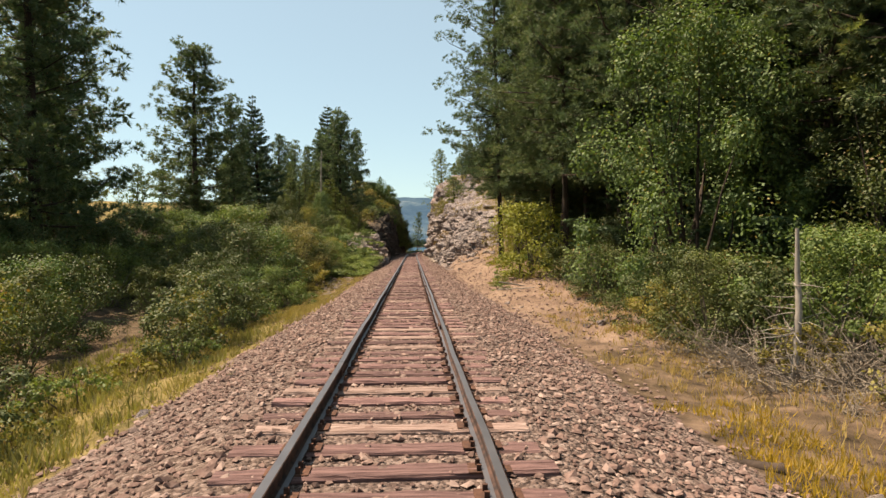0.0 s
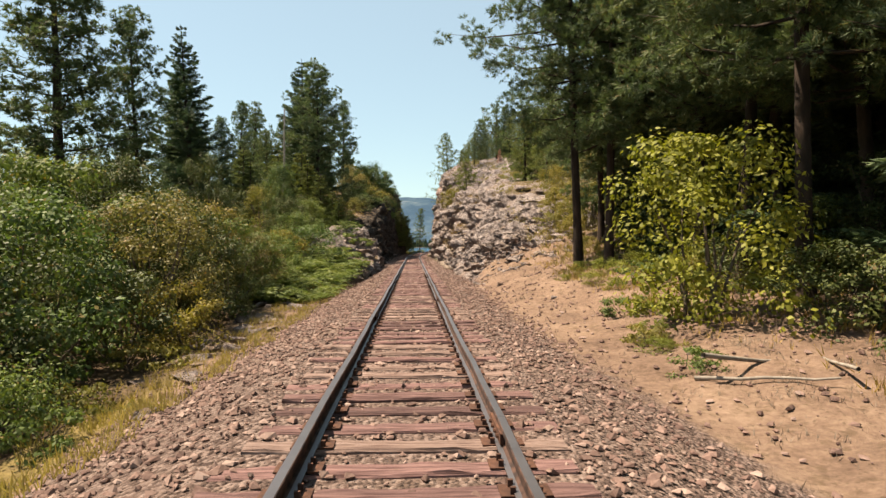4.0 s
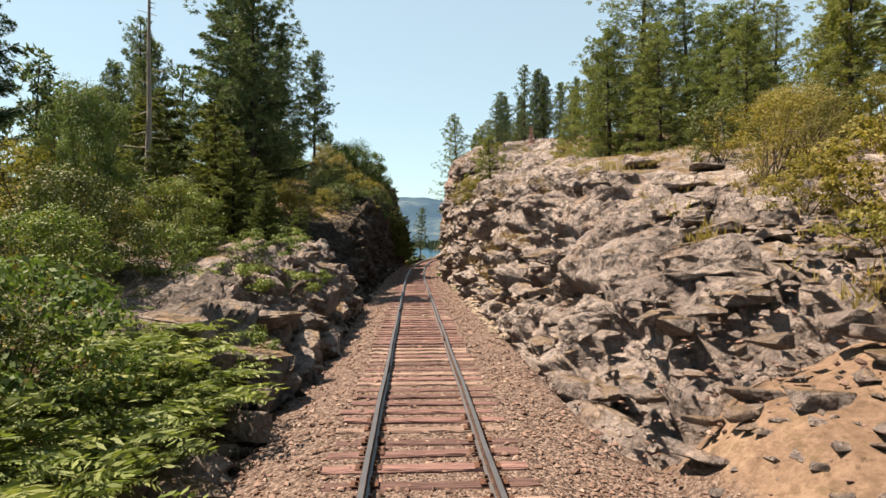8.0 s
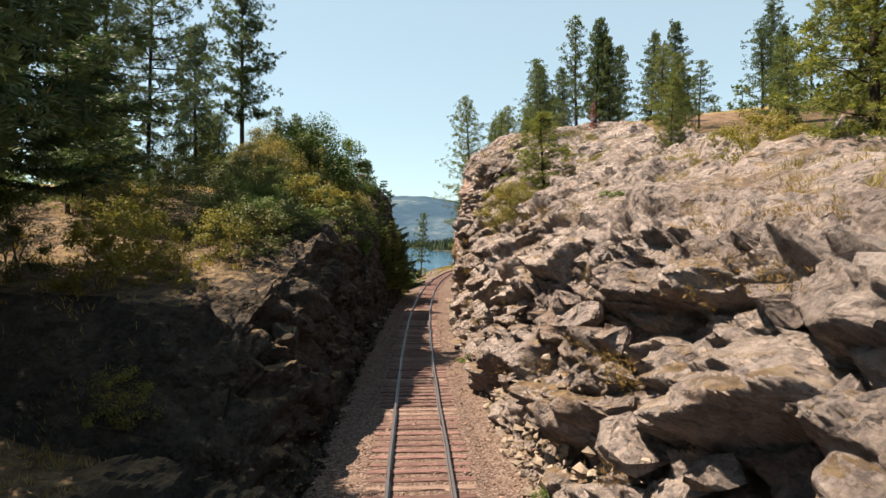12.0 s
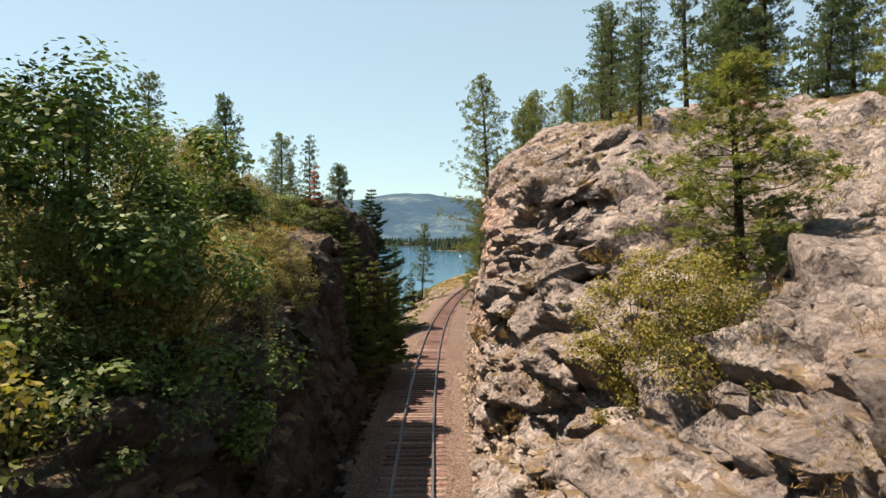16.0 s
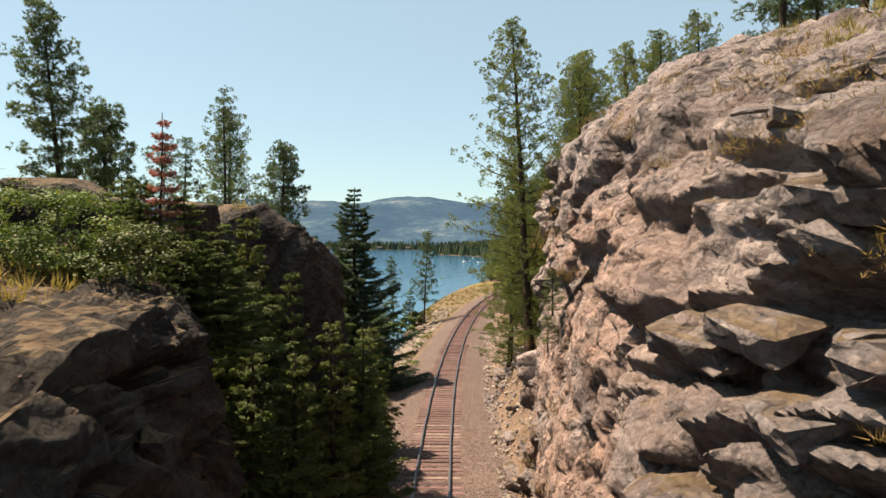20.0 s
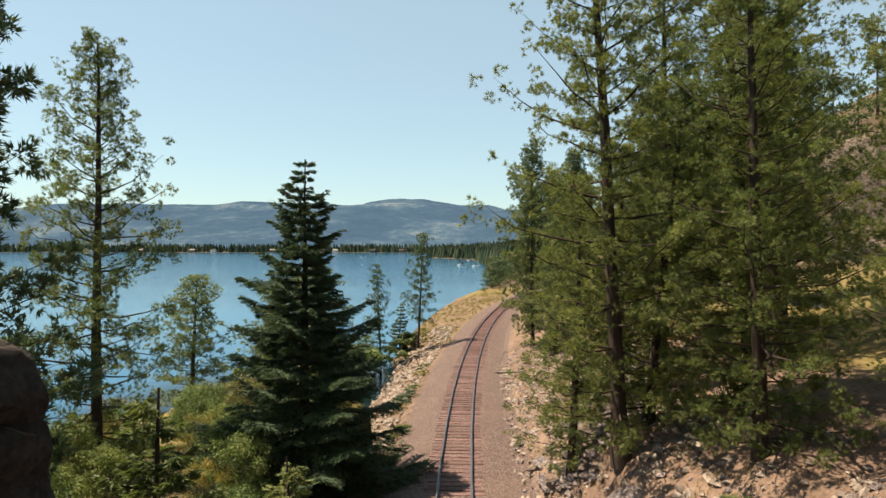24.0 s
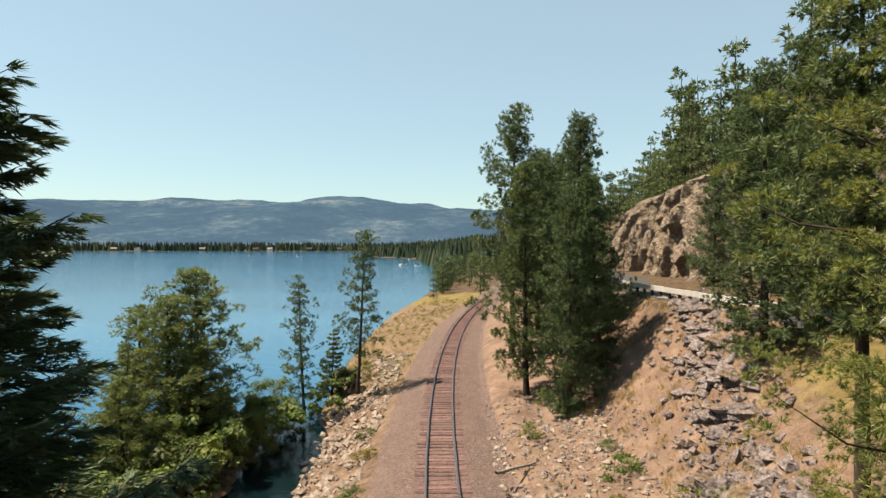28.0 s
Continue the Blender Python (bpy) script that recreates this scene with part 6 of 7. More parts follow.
def boulder_mesh(seed, material, spread=(1, 1, 1)):
    """An angular broken boulder about two metres wide."""
    r = np.random.RandomState(seed)
    bm = bmesh.new()
    for p in r.uniform(-1, 1, (17, 3)):
        p = p / max(np.abs(p).max(), 0.6) ** 0.5 * np.array(spread)
        bm.verts.new(p)
    hull = bmesh.ops.convex_hull(bm, input=bm.verts)
    bmesh.ops.delete(bm, geom=[g for g in hull["geom_interior"] if isinstance(g, bmesh.types.BMVert)], context="VERTS")
    bmesh.ops.bevel(bm, geom=bm.edges[:], offset=0.05, segments=1, affect="EDGES")
    bmesh.ops.triangulate(bm, faces=bm.faces[:])
    bmesh.ops.subdivide_edges(bm, edges=bm.edges[:], cuts=1)
    co = np.array([v.co for v in bm.verts])
    shift = layered(co * 2.2 + seed, 3, seed) - 0.45
    for v, s in zip(bm.verts, shift):
        v.co += v.co.normalized() * s * 0.16
    me = bpy.data.meshes.new("boulder")
    bm.to_mesh(me)
    bm.free()
    me.materials.append(material)
    return toned(me)


BOULDERS = [boulder_mesh(k, ROCK, s) for k, s in ((1, (1, 0.8, 0.6)), (2, (1, 1, 0.7)), (3, (1.2, 0.8, 0.45)), (4, (0.9, 0.9, 0.8)), (5, (1.3, 0.9, 0.4)), (6, (1, 0.7, 0.5)))]


# boulders in the rock colour that has the wall's shade in it
SHADED_BOULDERS = [boulder_mesh(k, ROCK_SHADED, s) for k, s in ((11, (1, 0.8, 0.7)), (12, (1, 1, 0.8)), (13, (0.9, 0.9, 0.9)))]


def boulder(d, y, size, n, z=None, label="angular grey-brown boulder by the line", stretch=(1, 1, 1), group="loose rocks"):
    x = float(centre(y)) + d
    z = (footing(d, y) if z is None else z) + size * 0.06
    ob = put("boulder", (SHADED_BOULDERS[n % 3] if "dark" in label and size > 1 else BOULDERS[n % 6]), at=pose(x, y, z, rng.uniform(-12, 12), rng.uniform(-12, 12), rng.uniform(0, 360)) @ Matrix.Diagonal((size * stretch[0] / 2, size * stretch[1] / 2, size * stretch[2] / 2, 1)))
    tagged(ob, label, "boulder", group)


for n, (d, y, s) in enumerate([(4.2, 48.2, 1.5), (3.4, 47.2, 0.9), (3.6, 45.8, 0.7), (4.9, 46.6, 0.8), (5.4, 49.5, 1.4), (6.4, 51.2, 1.6), (5.3, 52.6, 1.5), (6.8, 53.8, 1.9), (5.0, 55.2, 1.3), (6.2, 56.6, 1.7), (7.8, 55.6, 1.6), (7.2, 58.6, 1.8), (5.8, 60, 1.5), (4.4, 51, 1.0), (3.6, 50, 0.8), (3.4, 53.5, 0.7), (4.0, 57.5, 1.0), (6.0, 46, 0.7), (7.4, 47, 0.8), (4.6, 44, 0.5), (5.8, 43.4, 0.4), (8.4, 60.5, 1.6), (9.2, 57, 1.1)]):
    boulder(d, y, 0.7 * s, n, None, "tilted angular slab on the sandy slope", (1.3, 1, 0.6))
for n, (d, y, s) in enumerate([(-4.4, 49.0, 1.3), (-4.9, 52.5, 1.4), (-3.9, 51.2, 0.8), (-4.4, 55.6, 1.2), (-5.6, 54.2, 1.4), (-3.7, 47.6, 0.5), (-4.6, 46.4, 0.5), (-3.4, 45.2, 0.6), (-5.6, 58.4, 1.7), (-3.5, 57.2, 1.0), (-4.9, 61.4, 1.5), (-3.2, 60, 0.7), (-3.9, 30.5, 0.5), (-4.5, 31.4, 0.6), (-4.0, 32.6, 0.5), (-5.0, 33.4, 0.6), (-3.3, 64.4, 0.8), (-5.2, 67, 1.2)]):
    boulder(d, y, s, n)
r = np.random.RandomState(47)
for n in range(46):
    y = 39.5 + 12 * r.rand() ** 0.6
    boulder(3.2 + 6.5 * r.rand() ** 1.2, y, r.uniform(0.15, 0.7) * (0.5 if y < 42 else 1), n, None, "angular rock half buried in the sand", (1.3, 1, 0.8))
boulder(-8.2, 113.8, 3.0, 3, 10.7, "big dark boulder on top of the rock wall", (1.2, 1, 0.9))
boulder(-9.6, 111.6, 2.8, 1, 9.9, "big dark boulder on top of the rock wall", (1, 1, 1.0))
boulder(-7.4, 111.4, 1.9, 2, 9.3, "dark boulder on top of the rock wall")
boulder(-6.8, 116.6, 1.8, 1, 10.6, "dark boulder on top of the rock wall")
boulder(-6.9, 120.0, 2.2, 4, 10.6, "dark flat boulder on top of the dome")
boulder(-5.3, 147.8, 2.4, 3, 0.6, "dark jagged rock stack beside the line", (0.9, 0.9, 1.3))
boulder(-6.6, 146.6, 1.9, 1, 0.3, "dark jagged rock beside the line")
boulder(-4.6, 149.4, 1.1, 2, -0.9, "dark jagged rock beside the line")
r = np.random.RandomState(41)
for n in range(44):
    y = 121 + 48 * r.rand()
    d = 3.5 + 2.6 * r.rand() ** 1.6 if n % 2 else 5.6 + (y - 140) * 0.33 * (y > 140) + r.normal(0, 0.6)
    boulder(d, y, r.uniform(0.35, 1.1) * (1.3 if y < 150 else 0.9), n, None, "broken rock on the sandy bank", (1.1, 1, 0.8))
for n in range(26):
    y = r.uniform(150, 173)
    boulder(8.4 + (y - 150) * 0.36 + r.normal(0, 0.7), y, r.uniform(0.6, 1.7), n, None, "grey rubble block below the road", (1.1, 1, 0.8))
for n in range(30):
    y = r.uniform(60, 120)
    boulder(r.choice([-1, 1]) * r.uniform(2.5, 3.0), y, r.uniform(0.2, 0.5), n, None, "fallen stone at the foot of the rock wall")
for n in range(34):
    y = 25 + 13 * rng.rand()
    boulder(-(3.5 + 2.0 * rng.rand()), y, rng.uniform(0.2, 0.75), n, None, "grey-pink broken rock below the gravel edge", (1.2, 1, 0.7))
for n, (d, y, s) in enumerate([(-2.75, 5.9, 0.2), (-3.7, 4.9, 0.3), (-3.4, 23.0, 0.35), (3.8, 18.9, 0.25), (4.1, 17.5, 0.2), (5.3, 13.3, 0.4), (5.9, 13.8, 0.5), (5.0, 14.5, 0.35), (-2.3, 0.4, 0.16), (4.3, 1.2, 0.25), (6.0, 21, 0.3), (4.5, 34, 0.3), (3.6, 39.5, 0.35)]):
    boulder(d, y, s, n, None, "dark stone lying on the gravel edge")


def riprap(r, n):
    y, d = r.uniform(146, 200, n), -r.uniform(4.2, 9.4, n)
    return np.stack([centre(y) + d, y, np.array([height(a, b) for a, b in zip(d, y)]) + 0.05], 1)


def rubble(d0, d1, y0, y1):
    def where(r, n):
        y, d = r.uniform(y0, y1, n), r.uniform(d0, d1, n)
        return np.stack([centre(y) + d, y, np.array([footing(a, b) for a, b in zip(d, y)]) + 0.02], 1)
    return where


PALE = plain_material("pale_rubble", (0.157, 0.118, 0.0918), (0.301, 0.249, 0.203), 5.0, 0.95, 0.5, 0.02)
scatter_stones("shore_stones", 1500, riprap, 0.10, 0.42, PALE, "pale stones along the edge of the cove", 301, 0.7)
scatter_stones("bank_rubble", 2600, rubble(2.8, 9.5, 120, 172), 0.04, 0.24, PALE, "pale rubble on the sandy bank", 302, 0.7)


def gully(r, n):
    y = r.uniform(138, 178, n)
    d = 5.4 + (y - 140) * 0.34 + r.normal(0, 1.0, n)
    return np.stack([centre(y) + d, y, np.array([height(a, b) for a, b in zip(d, y)]) + 0.02], 1)


scatter_stones("gully_rubble", 1500, gully, 0.1, 0.55, ROCK, "grey rubble in the gully below the road", 303, 0.7)
scatter_stones("bank_chips", 2600, rubble(2.9, 11, 121, 178), 0.03, 0.22, ROCK, "grey broken chips on the sandy bank", 308, 0.7)
scatter_stones("cut_rubble", 2200, rubble(2.3, 3.4, 56, 122), 0.03, 0.2, PALE, "pale fallen chips along the rock face", 304, 0.7)
scatter_stones("cut_rubble_shaded", 1200, rubble(-3.2, -2.4, 46, 124), 0.03, 0.18, ROCK_SHADED, "fallen chips along the rock face, shade painted into their colour", 305, 0.7)
scatter_stones("slope_rubble", 700, rubble(3.0, 11, 42, 52), 0.04, 0.24, ROCK, "flat broken rubble on the reddish soil slope", 309, 0.45)
scatter_stones("sand_stones", 3200, rubble(2.4, 9.0, 8, 48), 0.01, 0.075, BALLAST, "small dark stones on the sandy bank", 306, 0.7)

# ---- fallen wood ----


def log(x, y, z, length, thick, turn, label, tilt=0.0, material=None):
    k = np.linspace(0, 1, 7)
    r = np.random.RandomState(int(abs(x * 100 + y * 10)) % 9999)
    pts = np.c_[(k - 0.5) * length, np.cumsum(r.normal(0, 0.03 * length / 3, 7)), r.normal(0, 0.012, 7)]
    me = mesh_of("log", *tube(pts, thick * (1 - 0.45 * k), 7), material or DEAD_WOOD, True)
    tagged(put("log", me, at=pose(x, y, z, 0, tilt, turn)), label, "log", "fallen wood")


for n in range(9):
    y, d = 193 + rng.uniform(-2.5, 2.5), -5.6 + rng.uniform(-1.8, 1.6)
    log(float(centre(y)) + d, y, height(d, y) + 0.15 + 0.05 * n % 0.2, rng.uniform(0.9, 2.2), 0.07, rng.uniform(0, 180), "bleached driftwood log on the grass", rng.uniform(-15, 15))
log(5.3, 24.0, -0.35, 2.6, 0.04, 25, "thin fallen branch on the sand", 8)
log(4.9, 23.2, -0.45, 1.8, 0.03, -30, "thin fallen branch on the sand", -5)
log(6.2, 23.6, -0.3, 2.0, 0.03, 70, "thin fallen branch on the sand", 4)
log(3.55, 2.0, -0.72, 0.75, 0.07, 150, "short charred piece of wood on the gravel", 2, BARK)
log(8.6, 164, 0.5, 3.0, 0.09, 40, "weathered log across the rubble", 6)
log(-6.2, 30.5, -0.9, 2.4, 0.06, 70, "grey fallen log among the bushes", 3)

# ---- post at the edge of the rock ----
post_v, post_f = box_arrays(0.13, 0.13, 1.5)
post_v[4:, :2] *= 0.92
tagged(put("post", mesh_of("post", post_v, post_f, DEAD_WOOD), at=pose(11.4, 60.1, ground_at(11.4, 60.1) - 0.25, 1, -2, 12)), "short weathered wooden post among the bushes", "post")

# ---- the road above the line ----
ASPHALT = plain_material("old_asphalt", (0.0327, 0.0327, 0.0327), (0.0589, 0.0576, 0.0557), 9.0, 0.9, 0.3, 0.01, own_change=0.1)
CONCRETE = plain_material("pale_barrier_paint", (0.4, 0.385, 0.362), (0.524, 0.508, 0.477), 5.0, 0.8, 0.2, 0.005)
CREOSOTE = plain_material("dark_posts", (0.0231, 0.0193, 0.0154), (0.0616, 0.0501, 0.0385), 8.0, 0.9)


def road_x(y):
    return 22.6 + 0.012 * np.clip(np.asarray(y, float) - 172, -30, 200) ** 2 * 0.35


ys = np.linspace(140, 330, 80)
edge = np.array([(-0.2, -0.5), (0.0, 0.0), (3.6, 0.06), (7.2, 0.0), (7.4, -0.5)])
p = np.array([[(float(road_x(y)) + a, y, 7.15 + 0.006 * (y - 172) + b) for a, b in edge] for y in ys]).reshape(-1, 3)
tagged(put("road", mesh_of("road", p, grid_faces(len(ys), len(edge)), ASPHALT)), "grey asphalt road above the railway", "road", kind="structure")
barrier = tagged(new("guard_rail"), "white road barrier on short dark posts", "guard rail")
pv, pf = box_arrays(0.16, 0.18, 0.9)
post_mesh = mesh_of("barrier_post", pv, pf, CREOSOTE)
for n in range(46):
    y = 156 + 1.3 * n
    put("barrier_post", post_mesh, barrier, at=pose(float(road_x(y)) + 0.25, y, 6.95 + 0.006 * (y - 172)))
for n in range(15):
    y0, y1 = 155.6 + 4 * n, 159.58 + 4 * n
    rv, rf = box_arrays(0.14, math.hypot(y1 - y0, float(road_x(y1) - road_x(y0))), 0.34)
    put("barrier_beam", mesh_of("barrier_beam", rv, rf, CONCRETE), barrier, at=pose(float(road_x((y0 + y1) / 2)) + 0.16, (y0 + y1) / 2, 7.58 + 0.006 * ((y0 + y1) / 2 - 172), 0, 0, -math.degrees(math.atan2(float(road_x(y1) - road_x(y0)), y1 - y0))))

# ---- tan cliff behind the road ----
gy, gu = np.meshgrid(np.linspace(184, 250, 260), np.linspace(0, 1, 90), indexing="ij")
tall = 11.5 * smooth_step(gy, 188.5, 193) * (0.8 + 0.4 * layered(np.stack([gy * 0.12, gy * 0, gy * 0], 2).reshape(-1, 3), 3, 75).reshape(gy.shape)) * (1 - 0.35 * smooth_step(gy, 220, 250))
p = np.stack([32.5 + 0.28 * (gy - 188) + 3.2 * np.clip(gu, 0, 0.85) ** 1.5 + 300 * np.clip(gu - 0.85, 0, 1), gy, 6.2 + tall * np.clip(gu / 0.85, 0, 1) + 90 * np.clip(gu - 0.85, 0, 1) * smooth_step(gy, 183, 192)], 2).reshape(-1, 3)
cols = blocks(p * (1, 1, 0.16), (1.3, 1.5, 1.1), 71)[0]
p[:, 0] -= (1 - smooth_step(gu.ravel(), 0.8, 0.88)) * (1.15 * cols + 0.5 * blocks(p, (2.5, 2.0, 3.0), 72)[0] + 0.5 * (layered(p * 0.8, 4, 73) - 0.45)) * 0.9
tagged(put("cliff", mesh_of("cliff", p, grid_faces(260, 90)[:, ::-1], CLIFF)), "tan columned cliff above the road", "cliff", kind="structure")

# ---- woods farther off ----
def wood(name, spots, label):
    """Many far pines joined in one mesh: x, y, foot, top of each."""
    r = np.random.RandomState(len(spots))
    shapes = []
    for meshes in WOOD_PINES:
        for _, me in meshes:
            me.calc_loop_triangles()
            v, f = np.zeros(len(me.vertices) * 3, np.float32), np.zeros(len(me.loop_triangles) * 3, np.int32)
            me.vertices.foreach_get("co", v)
            me.loop_triangles.foreach_get("vertices", f)
            shapes.append((v.reshape(-1, 3).astype(float), f.reshape(-1, 3)))
    pieces = {0: [], 1: []}
    for n, (x, y, foot, top) in enumerate(spots):
        a, size = r.uniform(0, 6.28), (top - foot) / 16
        turn = np.array([[math.cos(a), math.sin(a), 0], [-math.sin(a), math.cos(a), 0], [0, 0, 1]]) * size
        for k in (0, 1):
            v, f = shapes[2 * (n % 2) + k]
            pieces[k].append((v @ turn + (x, y, foot - 0.15), f))
    wood_v, wood_f = joined(pieces[0])
    leaf_v, leaf_f = joined(pieces[1])
    me = mesh_of(name, np.concatenate([wood_v, leaf_v]), np.concatenate([wood_f, leaf_f + len(wood_v)]), BARK)
    me.materials.append(PINE)
    me.polygons.foreach_set("material_index", np.r_[np.zeros(len(wood_f), np.int32), np.ones(len(leaf_f), np.int32)])
    tagged(put(name, me), label, "woods", kind="stuff")


hillside, clifftop, shore, behind = [], [], [], []
r = np.random.RandomState(61)
for n in range(120):
    y = r.uniform(186, 330)
    d = r.uniform(17, 70)
    x = float(centre(y)) + d
    if abs(x - float(road_x(y)) - 3.5) < 6 or (x < 44 and 184 < y < 215 and x > 24):
        continue
    base = ground_at(x, y)
    back = x - (34.5 + 0.28 * (y - 188))
    if 186 < y < 250 and back > 1:
        base = max(base, 6.2 + 13 * (1 - 0.35 * float(smooth_step(y, 220, 250))) + 0.3 * min(back, 45))
    hillside.append((x, y, base, base + r.uniform(9, 15)))
for n in range(34):
    y = 186 + 2 * n
    x = 37.5 + 0.28 * (y - 188) + 7 * r.rand()
    base = 6.2 + 11.3 * float(smooth_step(y, 183, 192)) * (1 - 0.35 * float(smooth_step(y, 220, 250))) + 0.3 * max(x - 36 - 0.28 * (y - 188), 0)
    clifftop.append((x, y, base, base + r.uniform(6, 11)))
for n, (x, y, top) in enumerate([(30.5, 182, 17), (33, 178, 20), (31.5, 174, 19), (36, 184, 20), (29.5, 168, 20)]):
    pine(x, y, top, n, kind=PINES, z=7.0, label="green pine beside the road")
for n in range(80):
    y = r.uniform(268, 450)
    d = float(np.interp(y, [268, 330, 440], [-15, -22, -33])) + 18 * r.rand() ** 2.2
    x = float(centre(y)) + d
    shore.append((x, y, ground_at(x, y), ground_at(x, y) + r.uniform(5, 10)))
for n in range(34):
    y = r.uniform(-10, 60)
    x = r.choice([-1, 1]) * r.uniform(24, 42)
    if x > 0 or x < -0.7 * (y - 10) - 2:
        pine(x, y, ground_at(x, y) + r.uniform(14, 19), n, kind=FAR_PINES, label="pine in the wood behind the line")
for n in range(44):
    y, x = r.uniform(-10, 135), r.uniform(30, 75)
    behind.append((x, y, ground_at(x, y), ground_at(x, y) + r.uniform(7, 14)))
for n in range(18):
    y, x = r.uniform(62, 120), -r.uniform(17, 34)
    pine(x, y, ground_at(x, y) + r.uniform(6, 10), n, kind=FAR_PINES, label="pine on the rocky rise")


wood("hillside_wood", hillside, "dark pine wood on the hillside by the road")
wood("cliff_top_wood", clifftop, "green pines growing above the tan cliff")
wood("shore_wood", shore, "low green pines along the lake shore")
wood("back_wood", behind, "pine wood on the rise behind the cutting")


def far_woods(name, n, where, lo, hi, label, seed):
    """Rows of small far conifers, each a ragged cone."""
    r = np.random.RandomState(seed)
    base = where(r, n)
    high = r.uniform(lo, hi, n)
    a = np.arange(5) * 2 * np.pi / 5
    ring = np.stack([np.cos(a), np.sin(a), 0 * a], 1)
    low = base[:, None] + ring[None] * (high * 0.24)[:, None, None] * r.uniform(0.6, 1.3, (n, 5, 1))
    tip = base + np.stack([0 * high, 0 * high, high], 1)
    v = np.concatenate([low, tip[:, None]], 1).reshape(-1, 3)
    f = np.array([(k, (k + 1) % 5, 5) for k in range(5)])
    f = (f[None] + (np.arange(n) * 6)[:, None, None]).reshape(-1, 3)
    tagged(put(name, mesh_of(name, v, f, FAR_LEAF)), label, "woods", kind="stuff")


m = Nodes("far_woods")
ob, island = m.chance()
FAR_LEAF = m.done(m.ramp(island, [(0, (0.0196, 0.0327, 0.0229)), (0.6, (0.0393, 0.0557, 0.036)), (1, (0.072, 0.0819, 0.0458))]), 1.0, gloss=0.0)


def shore_line(r, n):
    x = r.uniform(-2600, 900, n)
    y = 1585 + 160 * r.rand(n) ** 1.5
    return np.stack([x, y, 0 * x - 3], 1)


def right_shore(r, n):
    y = 430 + 800 * r.rand(n) ** 1.3
    d = np.interp(y, [270, 330, 424, 780, 900, 1200], [-16, -25, -37, -136, -228, -290]) + 100 * r.rand(n) ** 1.9
    return np.stack([centre(y) + d, y, np.array([height(a, b) for a, b in zip(d, y)])], 1)


far_woods("far_shore_woods", 5200, shore_line, 10, 24, "dark band of conifers along the far shore", 401)
far_woods("near_shore_woods", 4200, right_shore, 4, 15, "conifers along the wooded shore", 402)

# ---- small far things on the lake ----
HULL = plain_material("white_hull", (0.539, 0.539, 0.539), (0.82, 0.82, 0.82), 3.0, 0.5, 0.0, own_change=0.05)
PLANK = plain_material("dock_planks", (0.131, 0.111, 0.0918), (0.235, 0.209, 0.177), 5.0, 0.9)


def boat(x, y, size, turn):
    thing = tagged(new("motor_boat"), "small white motor boat out on the lake", "boat", "boats on the lake")
    thing.matrix_basis = pose(x, y, -3.55, 0, 0, turn)
    bm = bmesh.new()
    rings = [[(-0.5, -0.16, 0.0), (-0.5, 0.16, 0.0), (-0.5, 0.2, 0.16), (-0.5, -0.2, 0.16)], [(0.1, -0.16, 0.0), (0.1, 0.16, 0.0), (0.1, 0.2, 0.17), (0.1, -0.2, 0.17)], [(0.5, -0.01, 0.06), (0.5, 0.01, 0.06), (0.5, 0.01, 0.2), (0.5, -0.01, 0.2)]]
    vs = [[bm.verts.new(Vector(c) * size) for c in ring] for ring in rings]
    for a, b in zip(vs, vs[1:]):
        for k in range(4):
            bm.faces.new((a[k], a[(k + 1) % 4], b[(k + 1) % 4], b[k]))
    bm.faces.new(vs[0][::-1])
    bm.faces.new(vs[-1])
    part("hull", bm, HULL, thing)
    v, f = box_arrays(0.26 * size, 0.26 * size, 0.2 * size)
    v[4:, :2] *= 0.75
    put("cabin", mesh_of("cabin", v + (0, 0, 0.15 * size), f, CREOSOTE), thing)


for x, y, s, a in [(40, 565, 6, 20), (48, 545, 5, 160), (-130, 980, 8, 10), (-60, 900, 7, 170), (-380, 860, 7, 30), (58, 700, 7, 80)]:
    boat(x, y, s, a)
dock = tagged(new("dock"), "wooden boat dock reaching into the lake", "dock")
v, f = box_arrays(26, 3, 0.25)
put("deck", mesh_of("deck", v, f, PLANK), dock, at=pose(60, 690, -3.1, 0, 0, 8))
for k in range(6):
    put("pile", mesh_of("pile", *tube([(0, 0, -2), (0, 0, 0.9)], [0.2, 0.18], 6), CREOSOTE), dock, at=pose(49 + 4.4 * k, 688.6 + 0.6 * k, -3.1))


def cabin(x, y, turn, wall, n):
    thing = tagged(new("lake_house"), "small far house among trees on the shore", "house", "houses on the far shore")
    thing.matrix_basis = pose(x, y, -2.8, 0, 0, turn)
    v, f = box_arrays(12, 9, 5)
    put("wall", mesh_of("wall", v, f, wall), thing)
    rv = np.array([(-6.6, -5.2, 5), (6.6, -5.2, 5), (6.6, 5.2, 5), (-6.6, 5.2, 5), (-6.6, 0, 8), (6.6, 0, 8)], float)
    put("roof", mesh_of("roof", rv, np.array([(0, 1, 5, 4), (2, 3, 4, 5), (0, 4, 3, 3), (1, 2, 5, 5), (0, 3, 2, 1)]), CREOSOTE if n % 2 else PLANK), thing)
    wv, wf = box_arrays(1.6, 0.2, 1.5)
    for k in (-3.5, 0, 3.5):
        put("window", mesh_of("window", wv, wf, ASPHALT), thing, at=pose(k, -4.55, 1.8))


for n, (x, y) in enumerate([(-520, 1582), (-470, 1584), (-330, 1580), (-210, 1578), (-180, 1584), (-90, 1580), (-640, 1582), (-760, 1585), (120, 1580), (-20, 1582)]):
    cabin(x, y, rng.uniform(-20, 20), (PALE, HULL, PLANK)[n % 3], n)

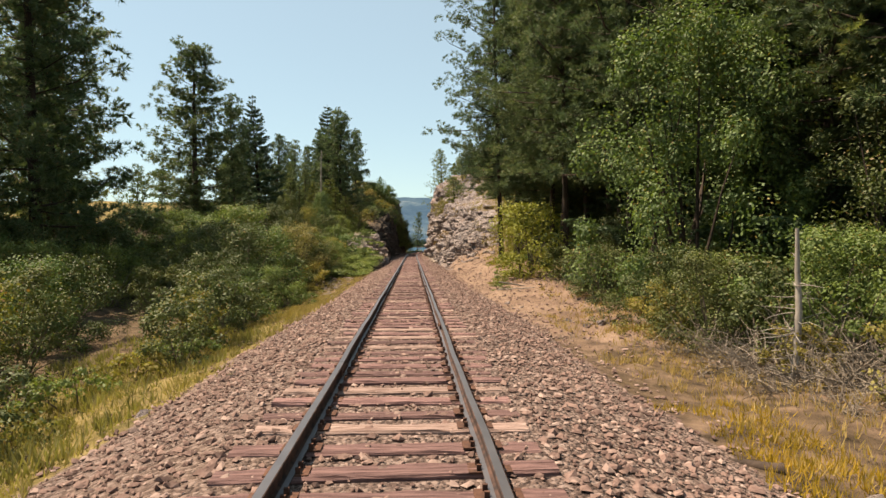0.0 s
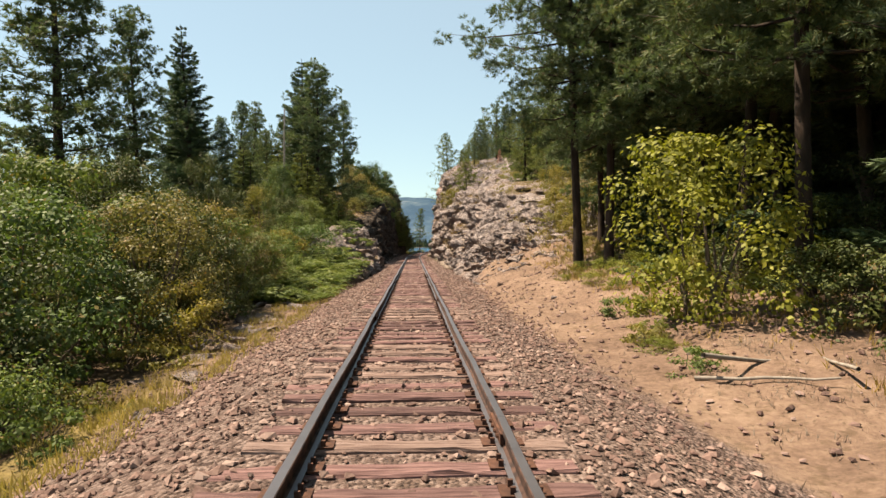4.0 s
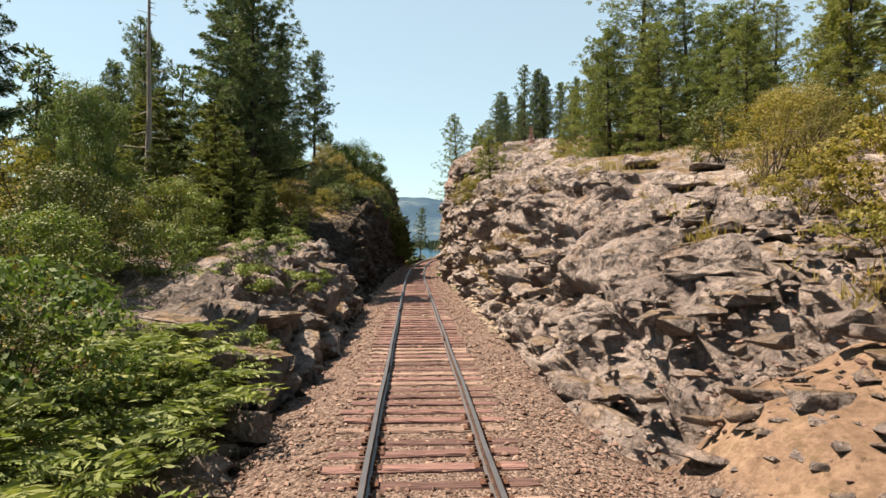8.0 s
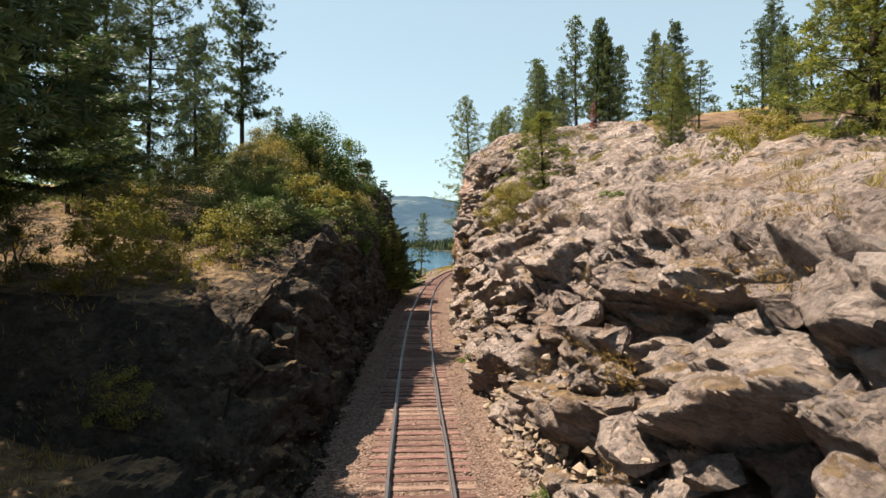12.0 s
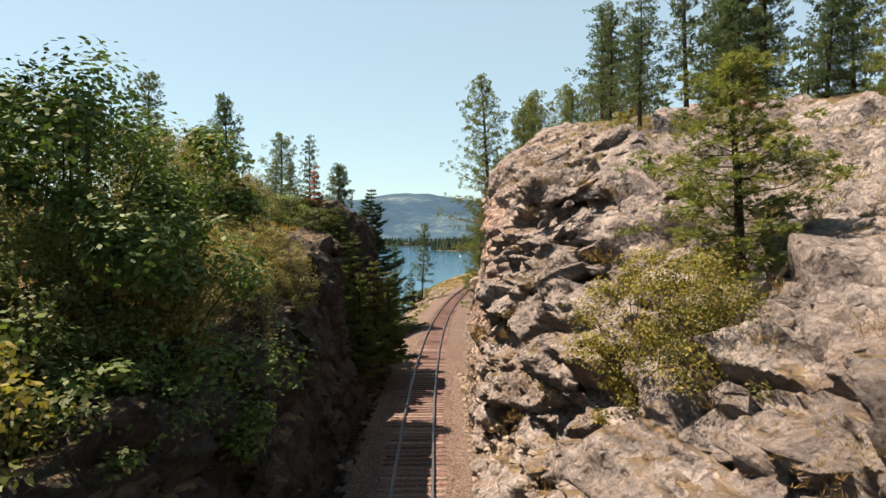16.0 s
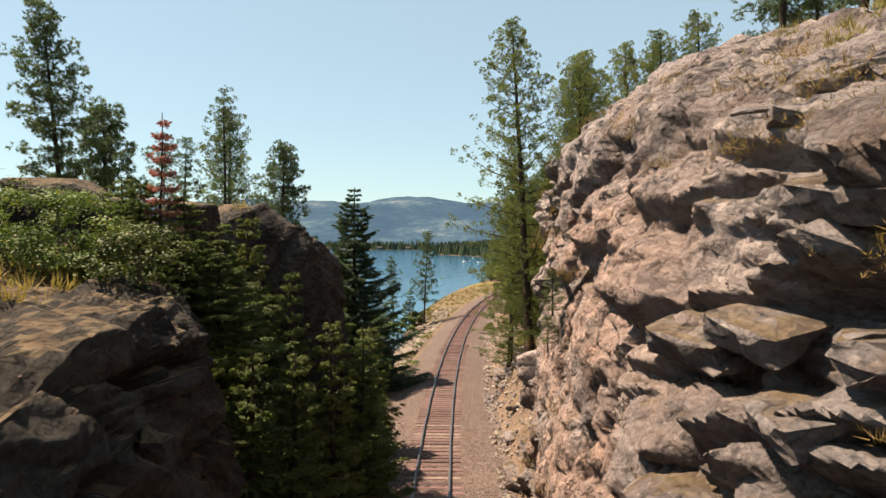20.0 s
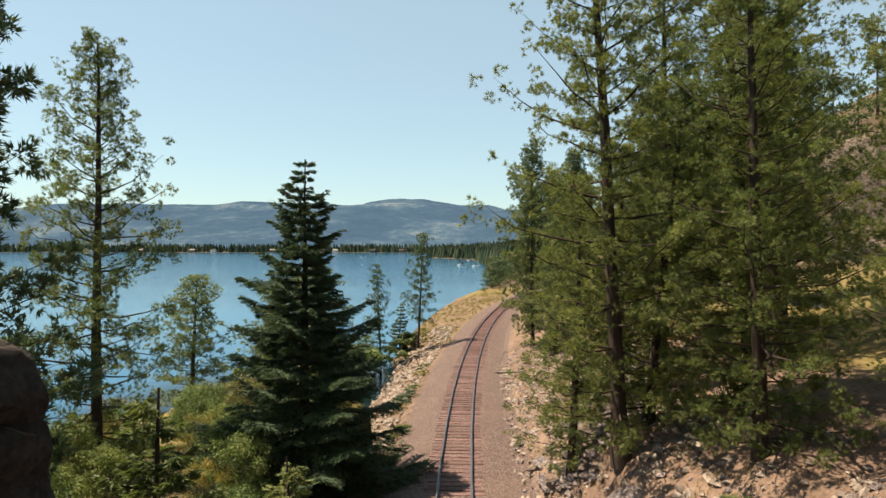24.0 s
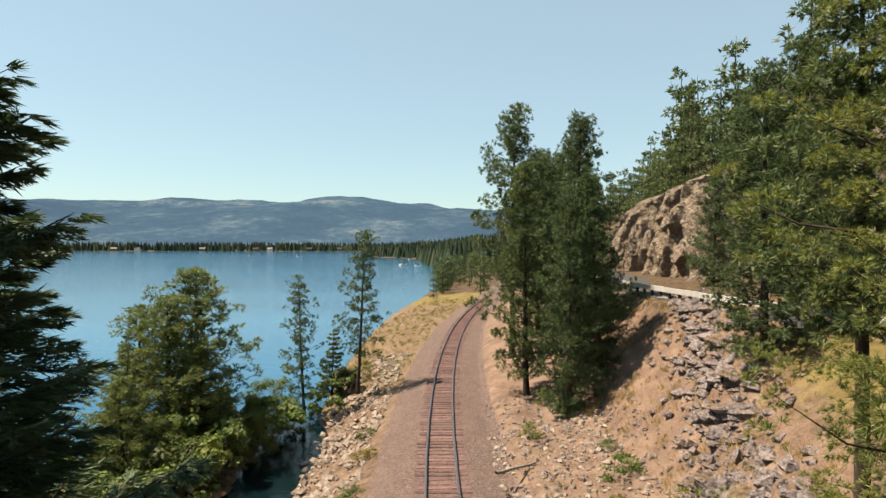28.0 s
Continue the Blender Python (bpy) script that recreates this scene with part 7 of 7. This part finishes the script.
# ---- single blocks standing out of the rock walls ----


def block_mesh(seed, material, flat):
    """A split angular block, one metre long, with worn broken faces."""
    r = np.random.RandomState(seed)
    bm = bmesh.new()
    for p in r.uniform(-1, 1, (16, 3)):
        bm.verts.new(p / max(np.abs(p).max(), 0.5) ** 0.8 * (0.42, 0.5, 0.5 * flat))
    hull = bmesh.ops.convex_hull(bm, input=bm.verts)
    bmesh.ops.delete(bm, geom=[g for g in hull["geom_interior"] if isinstance(g, bmesh.types.BMVert)], context="VERTS")
    bmesh.ops.triangulate(bm, faces=bm.faces[:])
    bmesh.ops.subdivide_edges(bm, edges=bm.edges[:], cuts=2)
    co = np.array([v.co for v in bm.verts])
    shift = layered(co * (3.5, 3.5, 7) + seed, 4, seed) - 0.47
    for v, s in zip(bm.verts, shift):
        v.co += v.co.normalized() * s * 0.3
    me = bpy.data.meshes.new("rock_block")
    bm.to_mesh(me)
    bm.free()
    me.materials.append(material)
    return toned(me)


BLOCKS = [block_mesh(500 + k, ROCK, f) for k, f in enumerate((0.4, 0.5, 0.35, 0.65, 0.8, 0.45, 0.7, 0.55))]
SHADED_BLOCKS = [block_mesh(520 + k, ROCK_SHADED, f) for k, f in enumerate((0.4, 0.6, 0.7, 0.5))]


def on_face(side, table, y, f):
    """A point on a rock wall: f runs from its foot (0) over the crest (1) and back."""
    s = section(table, y)[:4]
    run = np.r_[0, np.cumsum(np.linalg.norm(np.diff(s, axis=0), axis=1))]
    at = f * run[2] if f < 1 else run[2] + (f - 1) * (run[3] - run[2])
    return float(centre(y)) + side * float(np.interp(at, run, s[:, 0])), y, float(np.interp(at, run, s[:, 1]))


r = np.random.RandomState(91)
for n in range(220):
    y = 47.5 + 14.5 * r.rand() if n < 70 else 61 + 58 * r.rand()
    f = r.uniform(0.04, 1.35) if n < 70 else r.uniform(0.03, 1.05)
    size = (r.uniform(0.3, 0.8) + 0.6 * r.rand() ** 3) if n < 70 else r.uniform(0.35, 1.1)
    x, y, z = on_face(1, RIGHT, y, f)
    flat = n < 70
    at = pose(x + 0.05 * size, y, z, r.uniform(-16, 8), r.uniform(-22, 2) if flat else r.uniform(-40, 25), r.uniform(-35, 35))
    put("rock_block", BLOCKS[r.choice((0, 1, 2, 5)) if flat else r.randint(8)], WALL_RIGHT, at=at @ Matrix.Diagonal((size * 1.15, size * 1.3, size, 1)))
for n in range(110):
    y = 45 + 20 * r.rand() if n < 70 else 65 + 52 * r.rand()
    x, y, z = on_face(-1, LEFT, y, r.uniform(0.05, 1.2))
    size = r.uniform(0.4, 0.9) + 0.7 * r.rand() ** 3
    put("rock_block", (BLOCKS if y < 67 else SHADED_BLOCKS)[n % 4], WALL_FRONT if y < 67 else WALL_LEFT, at=pose(x, y, z, r.uniform(-20, 20), r.uniform(-10, 35), r.uniform(-40, 40)) @ Matrix.Diagonal((size * 1.1, size * 1.3, size, 1)))
# slabs lying on the open slope above the face
for n in range(120):
    y = 82 + 25 * r.rand()
    x, y, z = on_face(1, RIGHT, y, r.uniform(0.75, 2.0))
    size = r.uniform(0.4, 1.0) + 0.6 * r.rand() ** 3
    put("rock_block", BLOCKS[r.choice((0, 1, 2, 5, 7))], WALL_RIGHT, at=pose(x, y, z - 0.1 * size, r.uniform(-14, 14), r.uniform(-40, -14), r.uniform(-40, 40)) @ Matrix.Diagonal((size * 1.2, size * 1.4, size, 1)))

# dry tufts and small pines rooted in the cracks
roots = []
for n in range(150):
    y = 60 + 60 * r.rand()
    x, y, z = on_face(1, RIGHT, y, r.uniform(0.15, 1.5))
    roots.append(np.array((x - 0.25, y, z + 0.12)) + r.normal(0, 1, (34, 3)) * (0.2, 0.34, 0.1))
base = np.concatenate(roots)
v, f = needles(base, np.tile((-0.35, 0.0, 0.9), (len(base), 1)), 0.15, 0.01, 6, 0.6, r)
tagged(put("rock_tufts", mesh_of("rock_tufts", v, f, BROWN_TUFT)), "brown dry tufts growing from the rock ledges", "grass", kind="stuff")
for n, (x, y, foot, top) in enumerate([(4.0, 113.9, 8.5, 9.5), (4.0, 114.4, 7.5, 8.3)]):
    pine(x, y, top, n, z=foot, kind=THIN_PINES, wide=2.0, label="small pine sprouting from the rock face")
